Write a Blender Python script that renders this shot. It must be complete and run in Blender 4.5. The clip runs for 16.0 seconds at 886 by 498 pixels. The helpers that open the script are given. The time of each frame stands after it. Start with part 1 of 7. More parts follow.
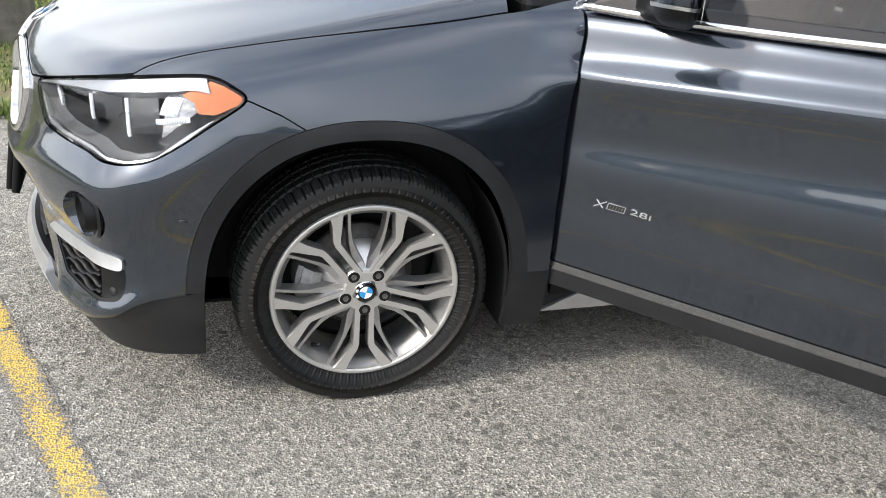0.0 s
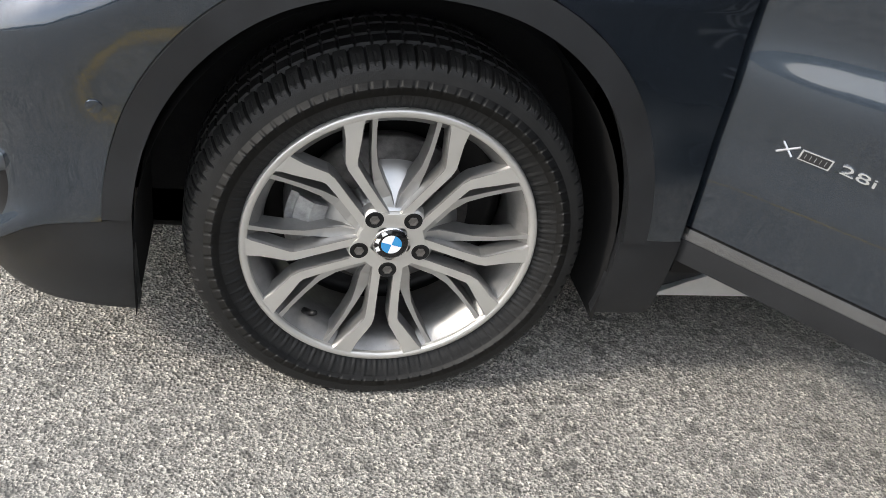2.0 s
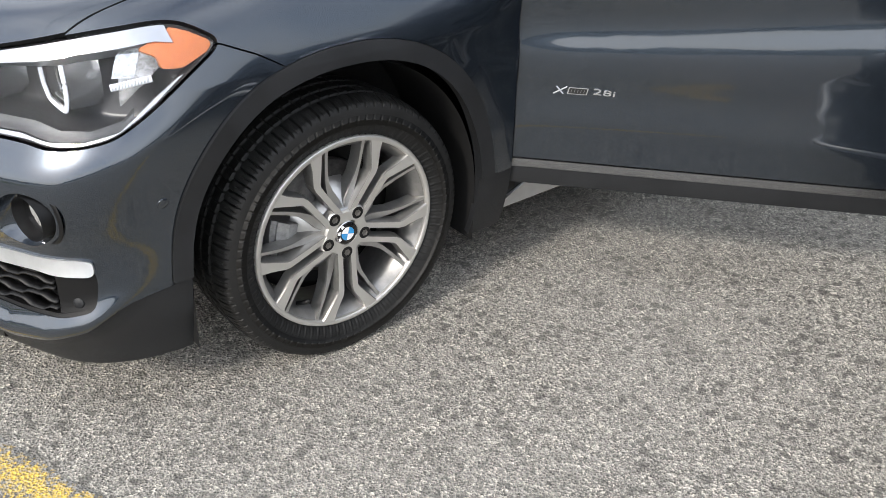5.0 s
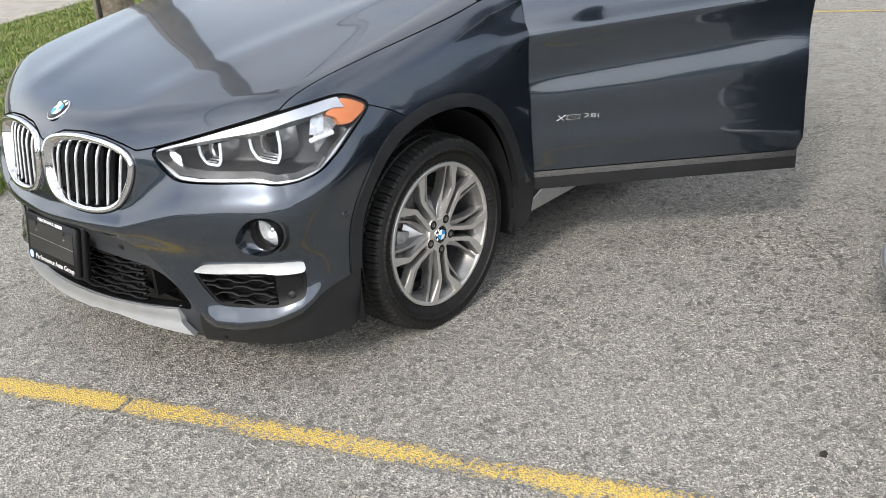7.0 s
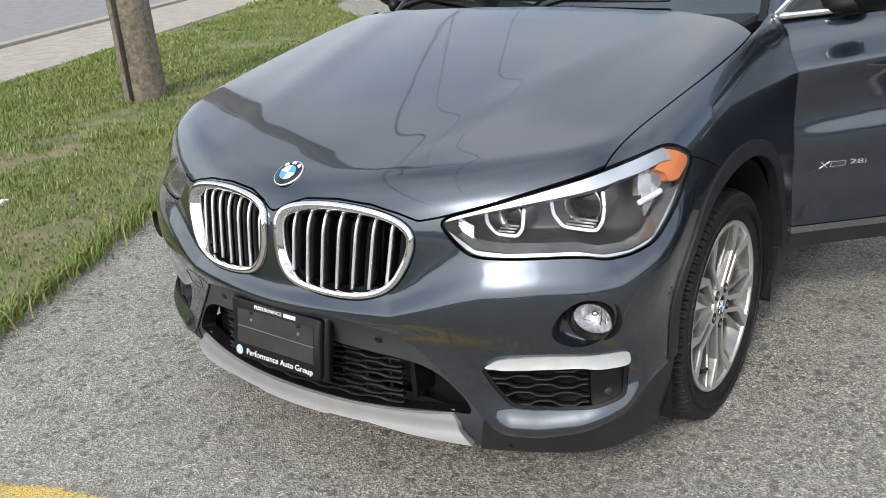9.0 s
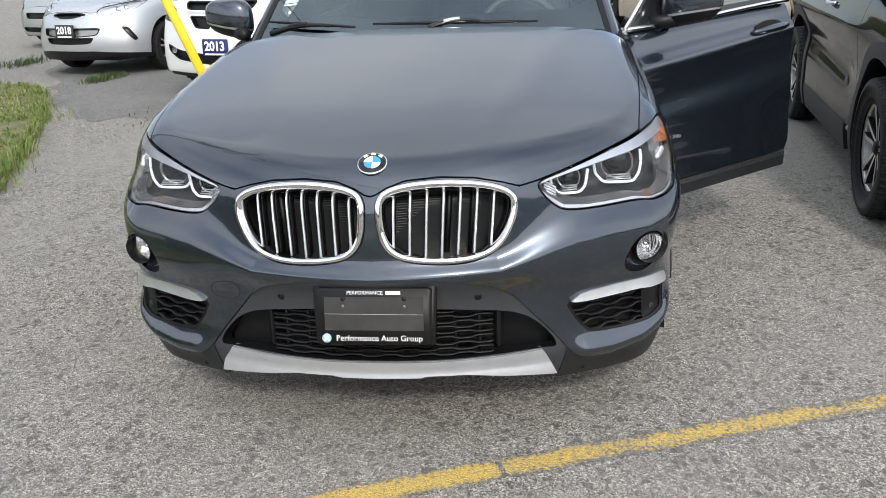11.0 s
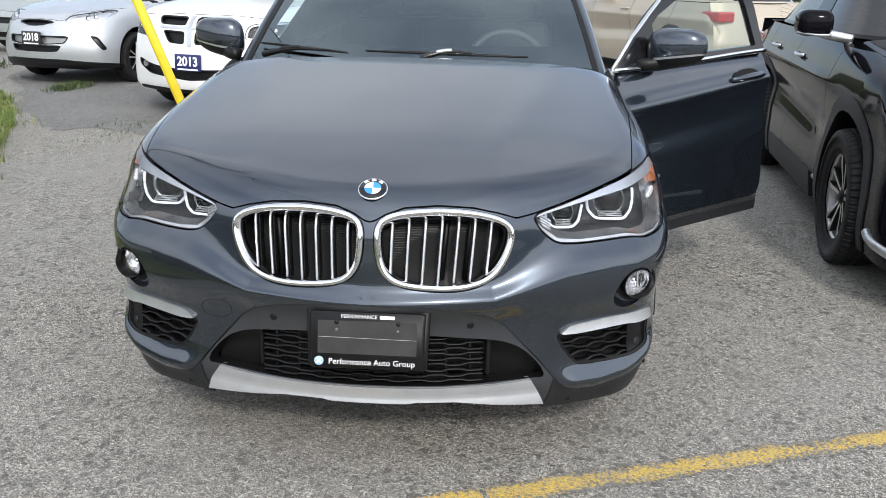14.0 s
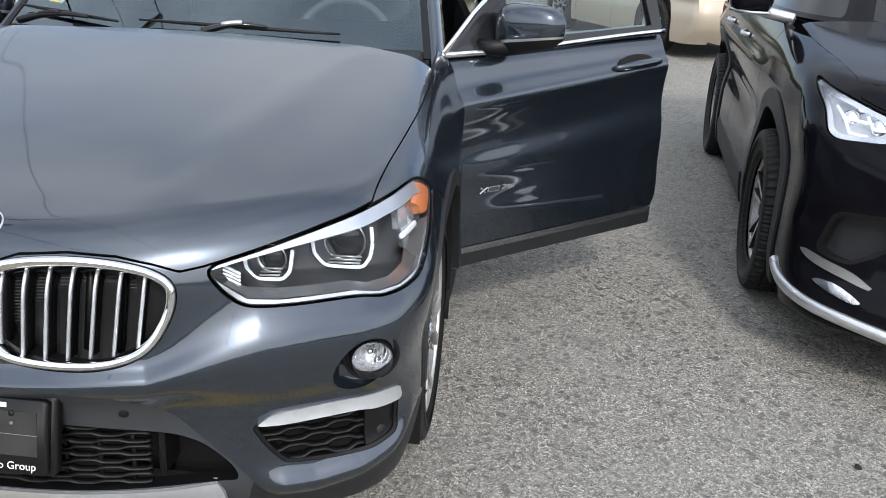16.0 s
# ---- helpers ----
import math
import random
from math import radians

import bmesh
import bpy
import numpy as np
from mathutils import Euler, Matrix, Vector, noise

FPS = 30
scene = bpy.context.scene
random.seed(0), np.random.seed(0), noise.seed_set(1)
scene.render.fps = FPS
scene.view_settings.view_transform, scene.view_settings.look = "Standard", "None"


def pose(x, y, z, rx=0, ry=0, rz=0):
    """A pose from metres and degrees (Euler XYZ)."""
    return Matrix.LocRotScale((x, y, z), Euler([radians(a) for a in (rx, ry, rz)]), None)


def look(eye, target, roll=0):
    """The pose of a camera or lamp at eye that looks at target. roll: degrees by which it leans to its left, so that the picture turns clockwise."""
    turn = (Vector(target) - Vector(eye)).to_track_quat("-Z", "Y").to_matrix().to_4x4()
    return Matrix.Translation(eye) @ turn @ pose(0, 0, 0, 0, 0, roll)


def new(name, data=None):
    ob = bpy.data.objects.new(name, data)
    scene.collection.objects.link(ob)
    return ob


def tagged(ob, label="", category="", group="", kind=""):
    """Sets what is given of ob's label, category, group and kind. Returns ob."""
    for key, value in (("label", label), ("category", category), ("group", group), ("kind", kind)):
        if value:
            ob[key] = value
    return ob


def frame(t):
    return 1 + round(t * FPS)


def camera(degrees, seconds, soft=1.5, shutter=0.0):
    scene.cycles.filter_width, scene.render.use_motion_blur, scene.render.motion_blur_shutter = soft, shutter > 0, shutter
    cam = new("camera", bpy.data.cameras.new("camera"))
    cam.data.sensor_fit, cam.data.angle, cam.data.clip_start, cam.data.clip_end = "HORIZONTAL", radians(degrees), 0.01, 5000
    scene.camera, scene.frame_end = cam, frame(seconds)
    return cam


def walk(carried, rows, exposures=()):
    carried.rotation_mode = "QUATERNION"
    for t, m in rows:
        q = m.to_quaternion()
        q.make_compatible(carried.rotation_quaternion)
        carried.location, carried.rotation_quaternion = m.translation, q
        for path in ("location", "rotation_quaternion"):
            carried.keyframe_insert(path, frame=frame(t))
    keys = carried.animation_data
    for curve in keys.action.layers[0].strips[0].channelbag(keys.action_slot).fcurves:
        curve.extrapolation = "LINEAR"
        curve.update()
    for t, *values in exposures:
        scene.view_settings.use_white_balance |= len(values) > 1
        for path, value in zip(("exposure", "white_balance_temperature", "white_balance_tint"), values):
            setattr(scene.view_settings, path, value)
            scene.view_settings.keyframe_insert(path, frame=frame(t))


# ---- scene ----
cam = camera(53.3, 16.0, soft=0.8)
PATH = [
    (0, (0.463, 2.84, 1.479), (-0.108, 1.139, 0.595), 5.0),
    (0.5, (0.491, 2.622, 1.42), (-0.059, 0.911, 0.542), 6.4),
    (1, (0.403, 2.402, 1.322), (-0.131, 0.702, 0.415), 8.0),
    (1.5, (0.278, 2.158, 1.22), (-0.239, 0.552, 0.146), 10.3),
    (2, (0.238, 2.078, 1.157), (-0.196, 0.464, 0.06), 10.1),
    (2.5, (0.239, 2.071, 1.167), (-0.185, 0.46, 0.061), 11.0),
    (3, (0.248, 2.083, 1.196), (-0.156, 0.47, 0.084), 9.9),
    (3.5, (0.309, 2.157, 1.365), (-0.08, 0.524, 0.278), 5.0),
    (4, (0.528, 2.298, 1.387), (-0.004, 0.702, 0.306), -0.9),
    (4.2, (0.639, 2.319, 1.386), (-0.075, 0.814, 0.279), 0.9),
    (6.3, (1.682, 2.671, 1.487), (0.374, 1.455, 0.587), -0.5),
    (6.5, (1.809, 2.714, 1.466), (0.489, 1.493, 0.591), -1.6),
    (7, (2.074, 2.707, 1.519), (0.71, 1.492, 0.704), -4.1),
    (7.5, (2.314, 2.427, 1.502), (0.939, 1.202, 0.721), -3.3),
    (8, (2.378, 2.205, 1.489), (0.98, 0.964, 0.779), 0.7),
    (8.5, (2.263, 1.883, 1.45), (0.87, 0.642, 0.73), -2.1),
    (8.7, (2.256, 1.785, 1.475), (0.85, 0.561, 0.751), -3.5),
    (10.8, (3.161, 0.617, 1.425), (1.287, 0.381, 0.767), -2.6),
    (11, (3.193, 0.479, 1.445), (1.317, 0.252, 0.789), -2.5),
    (11.5, (3.21, 0.368, 1.468), (1.325, 0.179, 0.826), -0.9),
    (12, (3.207, 0.341, 1.467), (1.316, 0.202, 0.832), -0.2),
    (12.5, (3.238, 0.329, 1.458), (1.343, 0.227, 0.829), 0.6),
    (13, (3.28, 0.319, 1.452), (1.378, 0.223, 0.842), 1.5),
    (13.5, (3.261, 0.335, 1.46), (1.361, 0.178, 0.852), 0.8),
    (14, (3.235, 0.358, 1.461), (1.331, 0.237, 0.861), 1.1),
    (14.5, (3.176, 0.498, 1.461), (1.28, 0.38, 0.836), 2.0),
    (15, (3.055, 0.728, 1.471), (1.19, 0.528, 0.777), 1.2),
    (15.5, (2.763, 0.896, 1.459), (0.894, 0.719, 0.77), 2.0),
    (16, (2.417, 1.084, 1.486), (0.547, 0.928, 0.795), 2.8),
]
walk(cam, [(t, look(eye, target, roll)) for t, eye, target, roll in PATH],
     [(0, 1.08, 6500, 10), (.5, .98, 6500, 10), (1.0, .98, 6500, 10), (1.5, .86, 6500, 10), (2.0, 1.12, 6500, 10), (3.0, 1.16, 6500, 10), (4.2, 1.10, 6500, 10), (6.3, .88, 6500, 10), (7.5, .80, 6500, 10), (8.7, .70, 6480, 10), (10.8, .62, 6400, 10), (13, .62, 6320, 10), (14.5, .62, 6260, 10), (16, .68, 6200, 10)])

# ---------------------------------------------------------------- light
world = bpy.data.worlds.new("sky")
scene.world = world
world.use_nodes = True
wn, wl = world.node_tree.nodes, world.node_tree.links
SUN_AZ, SUN_EL = radians(14), radians(36)      # towards the sun: from +x turning to +y
sky = wn.new("ShaderNodeTexSky")
sky.sky_type, sky.sun_disc = 'NISHITA', False
sky.sun_elevation, sky.sun_rotation = SUN_EL, radians(90) - SUN_AZ
sky.air_density, sky.dust_density = 1.0, 1.6
wcoord = wn.new("ShaderNodeTexCoord")
wmap = wn.new("ShaderNodeMapping")
wmap.inputs["Scale"].default_value = (1.0, 1.0, 2.2)
cloud = wn.new("ShaderNodeTexNoise")
cloud.inputs["Scale"].default_value, cloud.inputs["Detail"].default_value = 1.25, 5.0
cramp = wn.new("ShaderNodeValToRGB")
cramp.color_ramp.elements[0].position, cramp.color_ramp.elements[1].position = 0.28, 0.66
cloudcol = wn.new("ShaderNodeMix")
cloudcol.data_type = 'RGBA'
wl.new(wcoord.outputs["Generated"], wmap.inputs["Vector"])
wl.new(wmap.outputs["Vector"], cloud.inputs["Vector"])
wl.new(cloud.outputs["Fac"], cramp.inputs["Fac"])
wl.new(cramp.outputs["Color"], cloudcol.inputs[0])
wl.new(sky.outputs["Color"], cloudcol.inputs[6])
facing = wn.new("ShaderNodeVectorMath")
facing.operation = 'DOT_PRODUCT'
facing.inputs[1].default_value = (math.cos(SUN_AZ) * math.cos(SUN_EL), math.sin(SUN_AZ) * math.cos(SUN_EL), math.sin(SUN_EL))
wl.new(wcoord.outputs["Generated"], facing.inputs[0])
veil = wn.new("ShaderNodeMapRange")
veil.inputs[1].default_value, veil.inputs[2].default_value, veil.inputs[3].default_value, veil.inputs[4].default_value = -0.6, 1.0, 0.52, 1.42
wl.new(facing.outputs["Value"], veil.inputs[0])
thick = wn.new("ShaderNodeVectorMath")
thick.operation = 'SCALE'
thick.inputs[0].default_value = (8.8, 9.0, 9.3)
wl.new(veil.outputs[0], thick.inputs["Scale"])
wl.new(thick.outputs["Vector"], cloudcol.inputs[7])
wl.new(cloudcol.outputs[2], wn["Background"].inputs["Color"])
wn["Background"].inputs["Strength"].default_value = 0.122
sun = new("sun", bpy.data.lights.new("sun", 'SUN'))
sun.data.energy, sun.data.angle, sun.data.color = 1.5, radians(7), (1.0, 0.94, 0.85)
sun.matrix_world = look((6, 4, 9), (6 - math.cos(SUN_AZ) * math.cos(SUN_EL), 4 - math.sin(SUN_AZ) * math.cos(SUN_EL), 9 - math.sin(SUN_EL)))
scene.view_settings.exposure = 0.85

# ---------------------------------------------------------------- materials
def mat(name, base, rough=0.5, metal=0.0, coat=0.0, vary=0.0, scale=30.0, bump=0.0, bscale=200.0, spec=0.5, rvary=0.0, second=None, emit=0.0):
    """A principled material: colour with coarse and fine variation, fine relief, uneven gloss."""
    m = bpy.data.materials.new(name)
    m.use_nodes = True
    n, l = m.node_tree.nodes, m.node_tree.links
    p = n["Principled BSDF"]
    p.inputs["Base Color"].default_value = (*base, 1)
    p.inputs["Roughness"].default_value, p.inputs["Metallic"].default_value = rough, metal
    p.inputs["Coat Weight"].default_value, p.inputs["Coat Roughness"].default_value = coat, 0.03
    p.inputs["Specular IOR Level"].default_value = spec
    if emit:
        p.inputs["Emission Color"].default_value, p.inputs["Emission Strength"].default_value = (*base, 1), emit
    co = n.new("ShaderNodeTexCoord")
    if vary or second:
        no = n.new("ShaderNodeTexNoise")
        no.inputs["Scale"].default_value, no.inputs["Detail"].default_value, no.inputs["Roughness"].default_value = scale, 8, 0.65
        l.new(co.outputs["Object"], no.inputs["Vector"])
        mx = n.new("ShaderNodeMix")
        mx.data_type = 'RGBA'
        b2 = second or tuple(min(1, c * (1 + vary)) for c in base)
        b1 = base if second else tuple(c * (1 - vary) for c in base)
        mx.inputs[6].default_value, mx.inputs[7].default_value = (*b1, 1), (*b2, 1)
        rp = n.new("ShaderNodeMapRange")
        rp.inputs[1].default_value, rp.inputs[2].default_value = 0.35, 0.65
        l.new(no.outputs["Fac"], rp.inputs[0])
        l.new(rp.outputs[0], mx.inputs[0])
        l.new(mx.outputs[2], p.inputs["Base Color"])
        if rvary:
            rr = n.new("ShaderNodeMapRange")
            rr.inputs[3].default_value, rr.inputs[4].default_value = rough - rvary, rough + rvary
            l.new(no.outputs["Fac"], rr.inputs[0])
            l.new(rr.outputs[0], p.inputs["Roughness"])
    if bump:
        bn = n.new("ShaderNodeTexNoise")
        bn.inputs["Scale"].default_value, bn.inputs["Detail"].default_value = bscale, 4
        l.new(co.outputs["Object"], bn.inputs["Vector"])
        bp = n.new("ShaderNodeBump")
        bp.inputs["Strength"].default_value, bp.inputs["Distance"].default_value = bump, 0.002
        l.new(bn.outputs["Fac"], bp.inputs["Height"])
        l.new(bp.outputs["Normal"], p.inputs["Normal"])
    return m


def glass(name, tint=(1, 1, 1), ior=1.45, rough=0.0, shine=(1, 1, 1)):
    """Thin clear sheet: mirrors by Fresnel, otherwise lets light straight through."""
    m = bpy.data.materials.new(name)
    m.use_nodes = True
    n, l = m.node_tree.nodes, m.node_tree.links
    n.remove(n["Principled BSDF"])
    tr, gl, mx, fr = (n.new(k) for k in ("ShaderNodeBsdfTransparent", "ShaderNodeBsdfGlossy", "ShaderNodeMixShader", "ShaderNodeFresnel"))
    tr.inputs["Color"].default_value = (*tint, 1)
    gl.inputs["Roughness"].default_value = rough
    gl.inputs["Color"].default_value = (*shine, 1)
    fr.inputs["IOR"].default_value = ior
    l.new(fr.outputs[0], mx.inputs[0])
    l.new(tr.outputs[0], mx.inputs[1])
    l.new(gl.outputs[0], mx.inputs[2])
    l.new(mx.outputs[0], n["Material Output"].inputs["Surface"])
    return m


def car_paint(name, base, metal=0.7, rough=0.34, flake=0.25, dust=0.06):
    m = mat(name, base, rough, metal, coat=1.0)
    n, l = m.node_tree.nodes, m.node_tree.links
    p = n["Principled BSDF"]
    p.inputs["Coat Roughness"].default_value = 0.012
    p.inputs["Coat IOR"].default_value = 1.5
    co = n.new("ShaderNodeTexCoord")
    vo = n.new("ShaderNodeTexVoronoi")
    vo.inputs["Scale"].default_value = 1600
    l.new(co.outputs["Object"], vo.inputs["Vector"])
    hs = n.new("ShaderNodeMix")
    hs.data_type = 'RGBA'
    hs.inputs[6].default_value = (*[c * (1 - flake) for c in base], 1)
    hs.inputs[7].default_value = (*[min(1, c * (1 + flake)) for c in base], 1)
    sp = n.new("ShaderNodeSeparateColor")
    l.new(vo.outputs["Color"], sp.inputs[0])
    l.new(sp.outputs[0], hs.inputs[0])
    # thin dust film, in broad uneven clouds
    du = n.new("ShaderNodeTexNoise")
    du.inputs["Scale"].default_value, du.inputs["Detail"].default_value = 5, 7
    l.new(co.outputs["Object"], du.inputs["Vector"])
    dr = n.new("ShaderNodeMapRange")
    dr.inputs[1].default_value, dr.inputs[2].default_value, dr.inputs[4].default_value = 0.45, 0.8, dust
    l.new(du.outputs["Fac"], dr.inputs[0])
    dm = n.new("ShaderNodeMix")
    dm.data_type = 'RGBA'
    dm.inputs[7].default_value = (0.20, 0.18, 0.15, 1)
    l.new(dr.outputs[0], dm.inputs[0])
    l.new(hs.outputs[2], dm.inputs[6])
    l.new(dm.outputs[2], p.inputs["Base Color"])
    cr = n.new("ShaderNodeMapRange")
    cr.inputs[1].default_value, cr.inputs[2].default_value, cr.inputs[3].default_value, cr.inputs[4].default_value = 0.4, 0.8, 0.035, 0.075
    l.new(du.outputs["Fac"], cr.inputs[0])
    l.new(cr.outputs[0], p.inputs["Coat Roughness"])
    return m


def asphalt(name, dark, light, chip, worn=(0.30, 0.29, 0.27)):
    m = bpy.data.materials.new(name)
    m.use_nodes = True
    n, l = m.node_tree.nodes, m.node_tree.links
    p = n["Principled BSDF"]
    p.inputs["Roughness"].default_value = 0.92
    p.inputs["Specular IOR Level"].default_value = 0.25
    co = n.new("ShaderNodeTexCoord")

    def voro(scale):
        v = n.new("ShaderNodeTexVoronoi")
        v.inputs["Scale"].default_value = scale
        l.new(co.outputs["Object"], v.inputs["Vector"])
        s = n.new("ShaderNodeSeparateColor")
        l.new(v.outputs["Color"], s.inputs[0])
        return v, s

    def rng(src, a, b, c=0.0, d=1.0):
        r = n.new("ShaderNodeMapRange")
        r.inputs[1].default_value, r.inputs[2].default_value, r.inputs[3].default_value, r.inputs[4].default_value = a, b, c, d
        l.new(src, r.inputs[0])
        return r.outputs[0]

    def mixc(f, a, b, blend='MIX'):
        x = n.new("ShaderNodeMix")
        x.data_type, x.blend_type = 'RGBA', blend
        for sock, v in ((0, f), (6, a), (7, b)):
            if isinstance(v, (tuple, float)):
                x.inputs[sock].default_value = (*v, 1) if isinstance(v, tuple) else v
            else:
                l.new(v, x.inputs[sock])
        return x.outputs[2]

    v1, s1 = voro(160)
    v2, s2 = voro(320)
    v3, s3 = voro(540)
    big = n.new("ShaderNodeTexNoise")
    big.inputs["Scale"].default_value, big.inputs["Detail"].default_value = 0.9, 7
    l.new(co.outputs["Object"], big.inputs["Vector"])
    col = mixc(rng(s1.outputs[0], 0.1, 0.9), dark, light)
    col = mixc(rng(s1.outputs[1], 0.83, 0.87, 0, 0.9), col, chip)
    col = mixc(rng(s2.outputs[2], 0.8, 0.85, 0, 0.5), col, worn)
    col = mixc(rng(s3.outputs[0], 0.60, 0.66, 0, 0.62), col, tuple(c * 0.5 for c in dark))
    col = mixc(rng(s3.outputs[1], 0.76, 0.82, 0, 0.62), col, chip)
    v4, s4 = voro(52)
    col = mixc(rng(s4.outputs[0], 0.905, 0.92, 0, 0.62), col, tuple(c * 0.5 for c in dark))
    col = mixc(rng(s2.outputs[0], 0.84, 0.88, 0, 0.75), col, tuple(c * 0.35 for c in dark))
    col = mixc(rng(big.outputs["Fac"], 0.3, 0.7, 0.0, 0.45), col, worn)
    mid = n.new("ShaderNodeTexNoise")
    mid.inputs["Scale"].default_value, mid.inputs["Detail"].default_value = 6, 6
    l.new(co.outputs["Object"], mid.inputs["Vector"])
    col = mixc(rng(mid.outputs["Fac"], 0.52, 0.75, 0.0, 0.30), col, dark)
    l.new(col, p.inputs["Base Color"])
    bp = n.new("ShaderNodeBump")
    bp.inputs["Strength"].default_value, bp.inputs["Distance"].default_value = 0.9, 0.0045
    l.new(v1.outputs["Distance"], bp.inputs["Height"])
    b2 = n.new("ShaderNodeBump")
    b2.inputs["Strength"].default_value, b2.inputs["Distance"].default_value = 0.6, 0.003
    l.new(s1.outputs[0], b2.inputs["Height"])
    l.new(bp.outputs["Normal"], b2.inputs["Normal"])
    l.new(b2.outputs["Normal"], p.inputs["Normal"])
    return m


def line_paint(name, base):
    """Worn road paint: grains of asphalt show through in cracks and bald spots."""
    m = asphalt(name, (0.10, 0.10, 0.10), (0.2, 0.2, 0.195), (0.4, 0.39, 0.37))
    n, l = m.node_tree.nodes, m.node_tree.links
    p = n["Principled BSDF"]
    under = p.inputs["Base Color"].links[0].from_socket
    co = n.new("ShaderNodeTexCoord")
    a = n.new("ShaderNodeTexNoise")
    a.inputs["Scale"].default_value, a.inputs["Detail"].default_value, a.inputs["Roughness"].default_value = 75, 10, 0.75
    l.new(co.outputs["Object"], a.inputs["Vector"])
    b = n.new("ShaderNodeTexVoronoi")
    b.feature = 'DISTANCE_TO_EDGE'
    b.inputs["Scale"].default_value = 85
    l.new(co.outputs["Object"], b.inputs["Vector"])
    wide = n.new("ShaderNodeTexNoise")
    wide.inputs["Scale"].default_value, wide.inputs["Detail"].default_value = 2.2, 3
    l.new(co.outputs["Object"], wide.inputs["Vector"])
    worn = n.new("ShaderNodeAttribute")
    worn.attribute_name = "worn"
    edge = n.new("ShaderNodeMath")
    edge.operation = 'MULTIPLY_ADD'
    l.new(worn.outputs["Fac"], edge.inputs[0])
    edge.inputs[1].default_value = 0.20
    l.new(a.outputs["Fac"], edge.inputs[2])
    add = n.new("ShaderNodeMath")
    add.operation = 'MULTIPLY_ADD'
    l.new(wide.outputs["Fac"], add.inputs[0])
    add.inputs[1].default_value = 0.42
    l.new(edge.outputs[0], add.inputs[2])
    r = n.new("ShaderNodeMapRange")
    r.inputs[1].default_value, r.inputs[2].default_value = 0.85, 0.73
    l.new(add.outputs[0], r.inputs[0])
    e = n.new("ShaderNodeMapRange")
    e.inputs[1].default_value, e.inputs[2].default_value, e.inputs[3].default_value = 0.0, 0.10, 0.20
    l.new(b.outputs["Distance"], e.inputs[0])
    mu = n.new("ShaderNodeMath")
    mu.operation = 'MULTIPLY'
    l.new(r.outputs[0], mu.inputs[0])
    l.new(e.outputs[0], mu.inputs[1])
    x = n.new("ShaderNodeMix")
    x.data_type = 'RGBA'
    x.inputs[7].default_value = (*base, 1)
    l.new(mu.outputs[0], x.inputs[0])
    l.new(under, x.inputs[6])
    l.new(x.outputs[2], p.inputs["Base Color"])
    return m


PAINT = car_paint("grey metallic paint", (0.039, 0.051, 0.069), 0.84, 0.27)
PAINT.node_tree.nodes["Principled BSDF"].inputs["Coat IOR"].default_value = 1.62
BLACKPAINT = car_paint("black paint", (0.005, 0.005, 0.007), 0.0, 0.07, dust=0.008)
BLACKPAINT.node_tree.nodes["Principled BSDF"].inputs["Specular IOR Level"].default_value = 0.05
BLACKPAINT.node_tree.nodes["Principled BSDF"].inputs["Coat IOR"].default_value = 1.28
BLACKPAINT.node_tree.nodes["Principled BSDF"].inputs["Coat Weight"].default_value = 0.27
SILVERPAINT = car_paint("silver paint", (0.52, 0.54, 0.56), 0.55, 0.38)
WHITEPAINT = car_paint("white paint", (0.80, 0.80, 0.79), 0.0, 0.4, flake=0.02)
TANPAINT = car_paint("tan paint", (0.50, 0.43, 0.33), 0.4, 0.4)
GREENSILVER = car_paint("grey green paint", (0.40, 0.43, 0.42), 0.5, 0.4)
PLASTIC = mat("dark grey plastic", (0.014, 0.0148, 0.0165), 0.48, spec=0.36, vary=0.2, scale=12, bump=0.25, bscale=900, rvary=0.06)
TRIM = mat("painted dark trim", (0.032, 0.035, 0.039), 0.42, vary=0.12, scale=9, bump=0.08, bscale=900)
BLACK = mat("black plastic", (0.0045, 0.0045, 0.005), 0.48, spec=0.32, vary=0.25, scale=25, bump=0.1, bscale=500)
GLOSSBLACK = mat("gloss black plastic", (0.008, 0.008, 0.009), 0.08)
LINER = mat("felted liner black", (0.009, 0.009, 0.0093), 0.9, spec=0.2, vary=0.2, scale=40)
GAP = mat("shadow gap", (0.006, 0.006, 0.007), 0.8)
CHROME = mat("chrome", (0.78, 0.78, 0.79), 0.10, 1.0, vary=0.04, scale=40, rvary=0.03)
SATIN = mat("satin aluminium", (0.66, 0.67, 0.68), 0.36, 0.9, vary=0.05, scale=30, rvary=0.05)
SILVERTRIM = mat("silver painted plastic", (0.50, 0.51, 0.52), 0.34, 0.6, vary=0.05, scale=14)
DOORSTRIP = mat("grey painted strip", (0.24, 0.245, 0.255), 0.26, 0.9, vary=0.06, scale=14)
RUBBER = mat("tyre rubber", (0.0115, 0.0114, 0.0112), 0.58, spec=0.32, vary=0.35, scale=18, bump=0.3, bscale=420, rvary=0.1)
MACHINED = mat("machined wheel face", (0.62, 0.61, 0.585), 0.38, 0.75, vary=0.02, scale=9)
HUBSILVER = mat("bright wheel paint", (0.50, 0.50, 0.50), 0.28, 0.9, vary=0.05, scale=20)
WHEELGREY = mat("grey wheel paint", (0.30, 0.295, 0.285), 0.34, 0.7, vary=0.10, scale=30)
BARREL = mat("wheel barrel", (0.26, 0.255, 0.25), 0.40, 0.7, vary=0.2, scale=18)
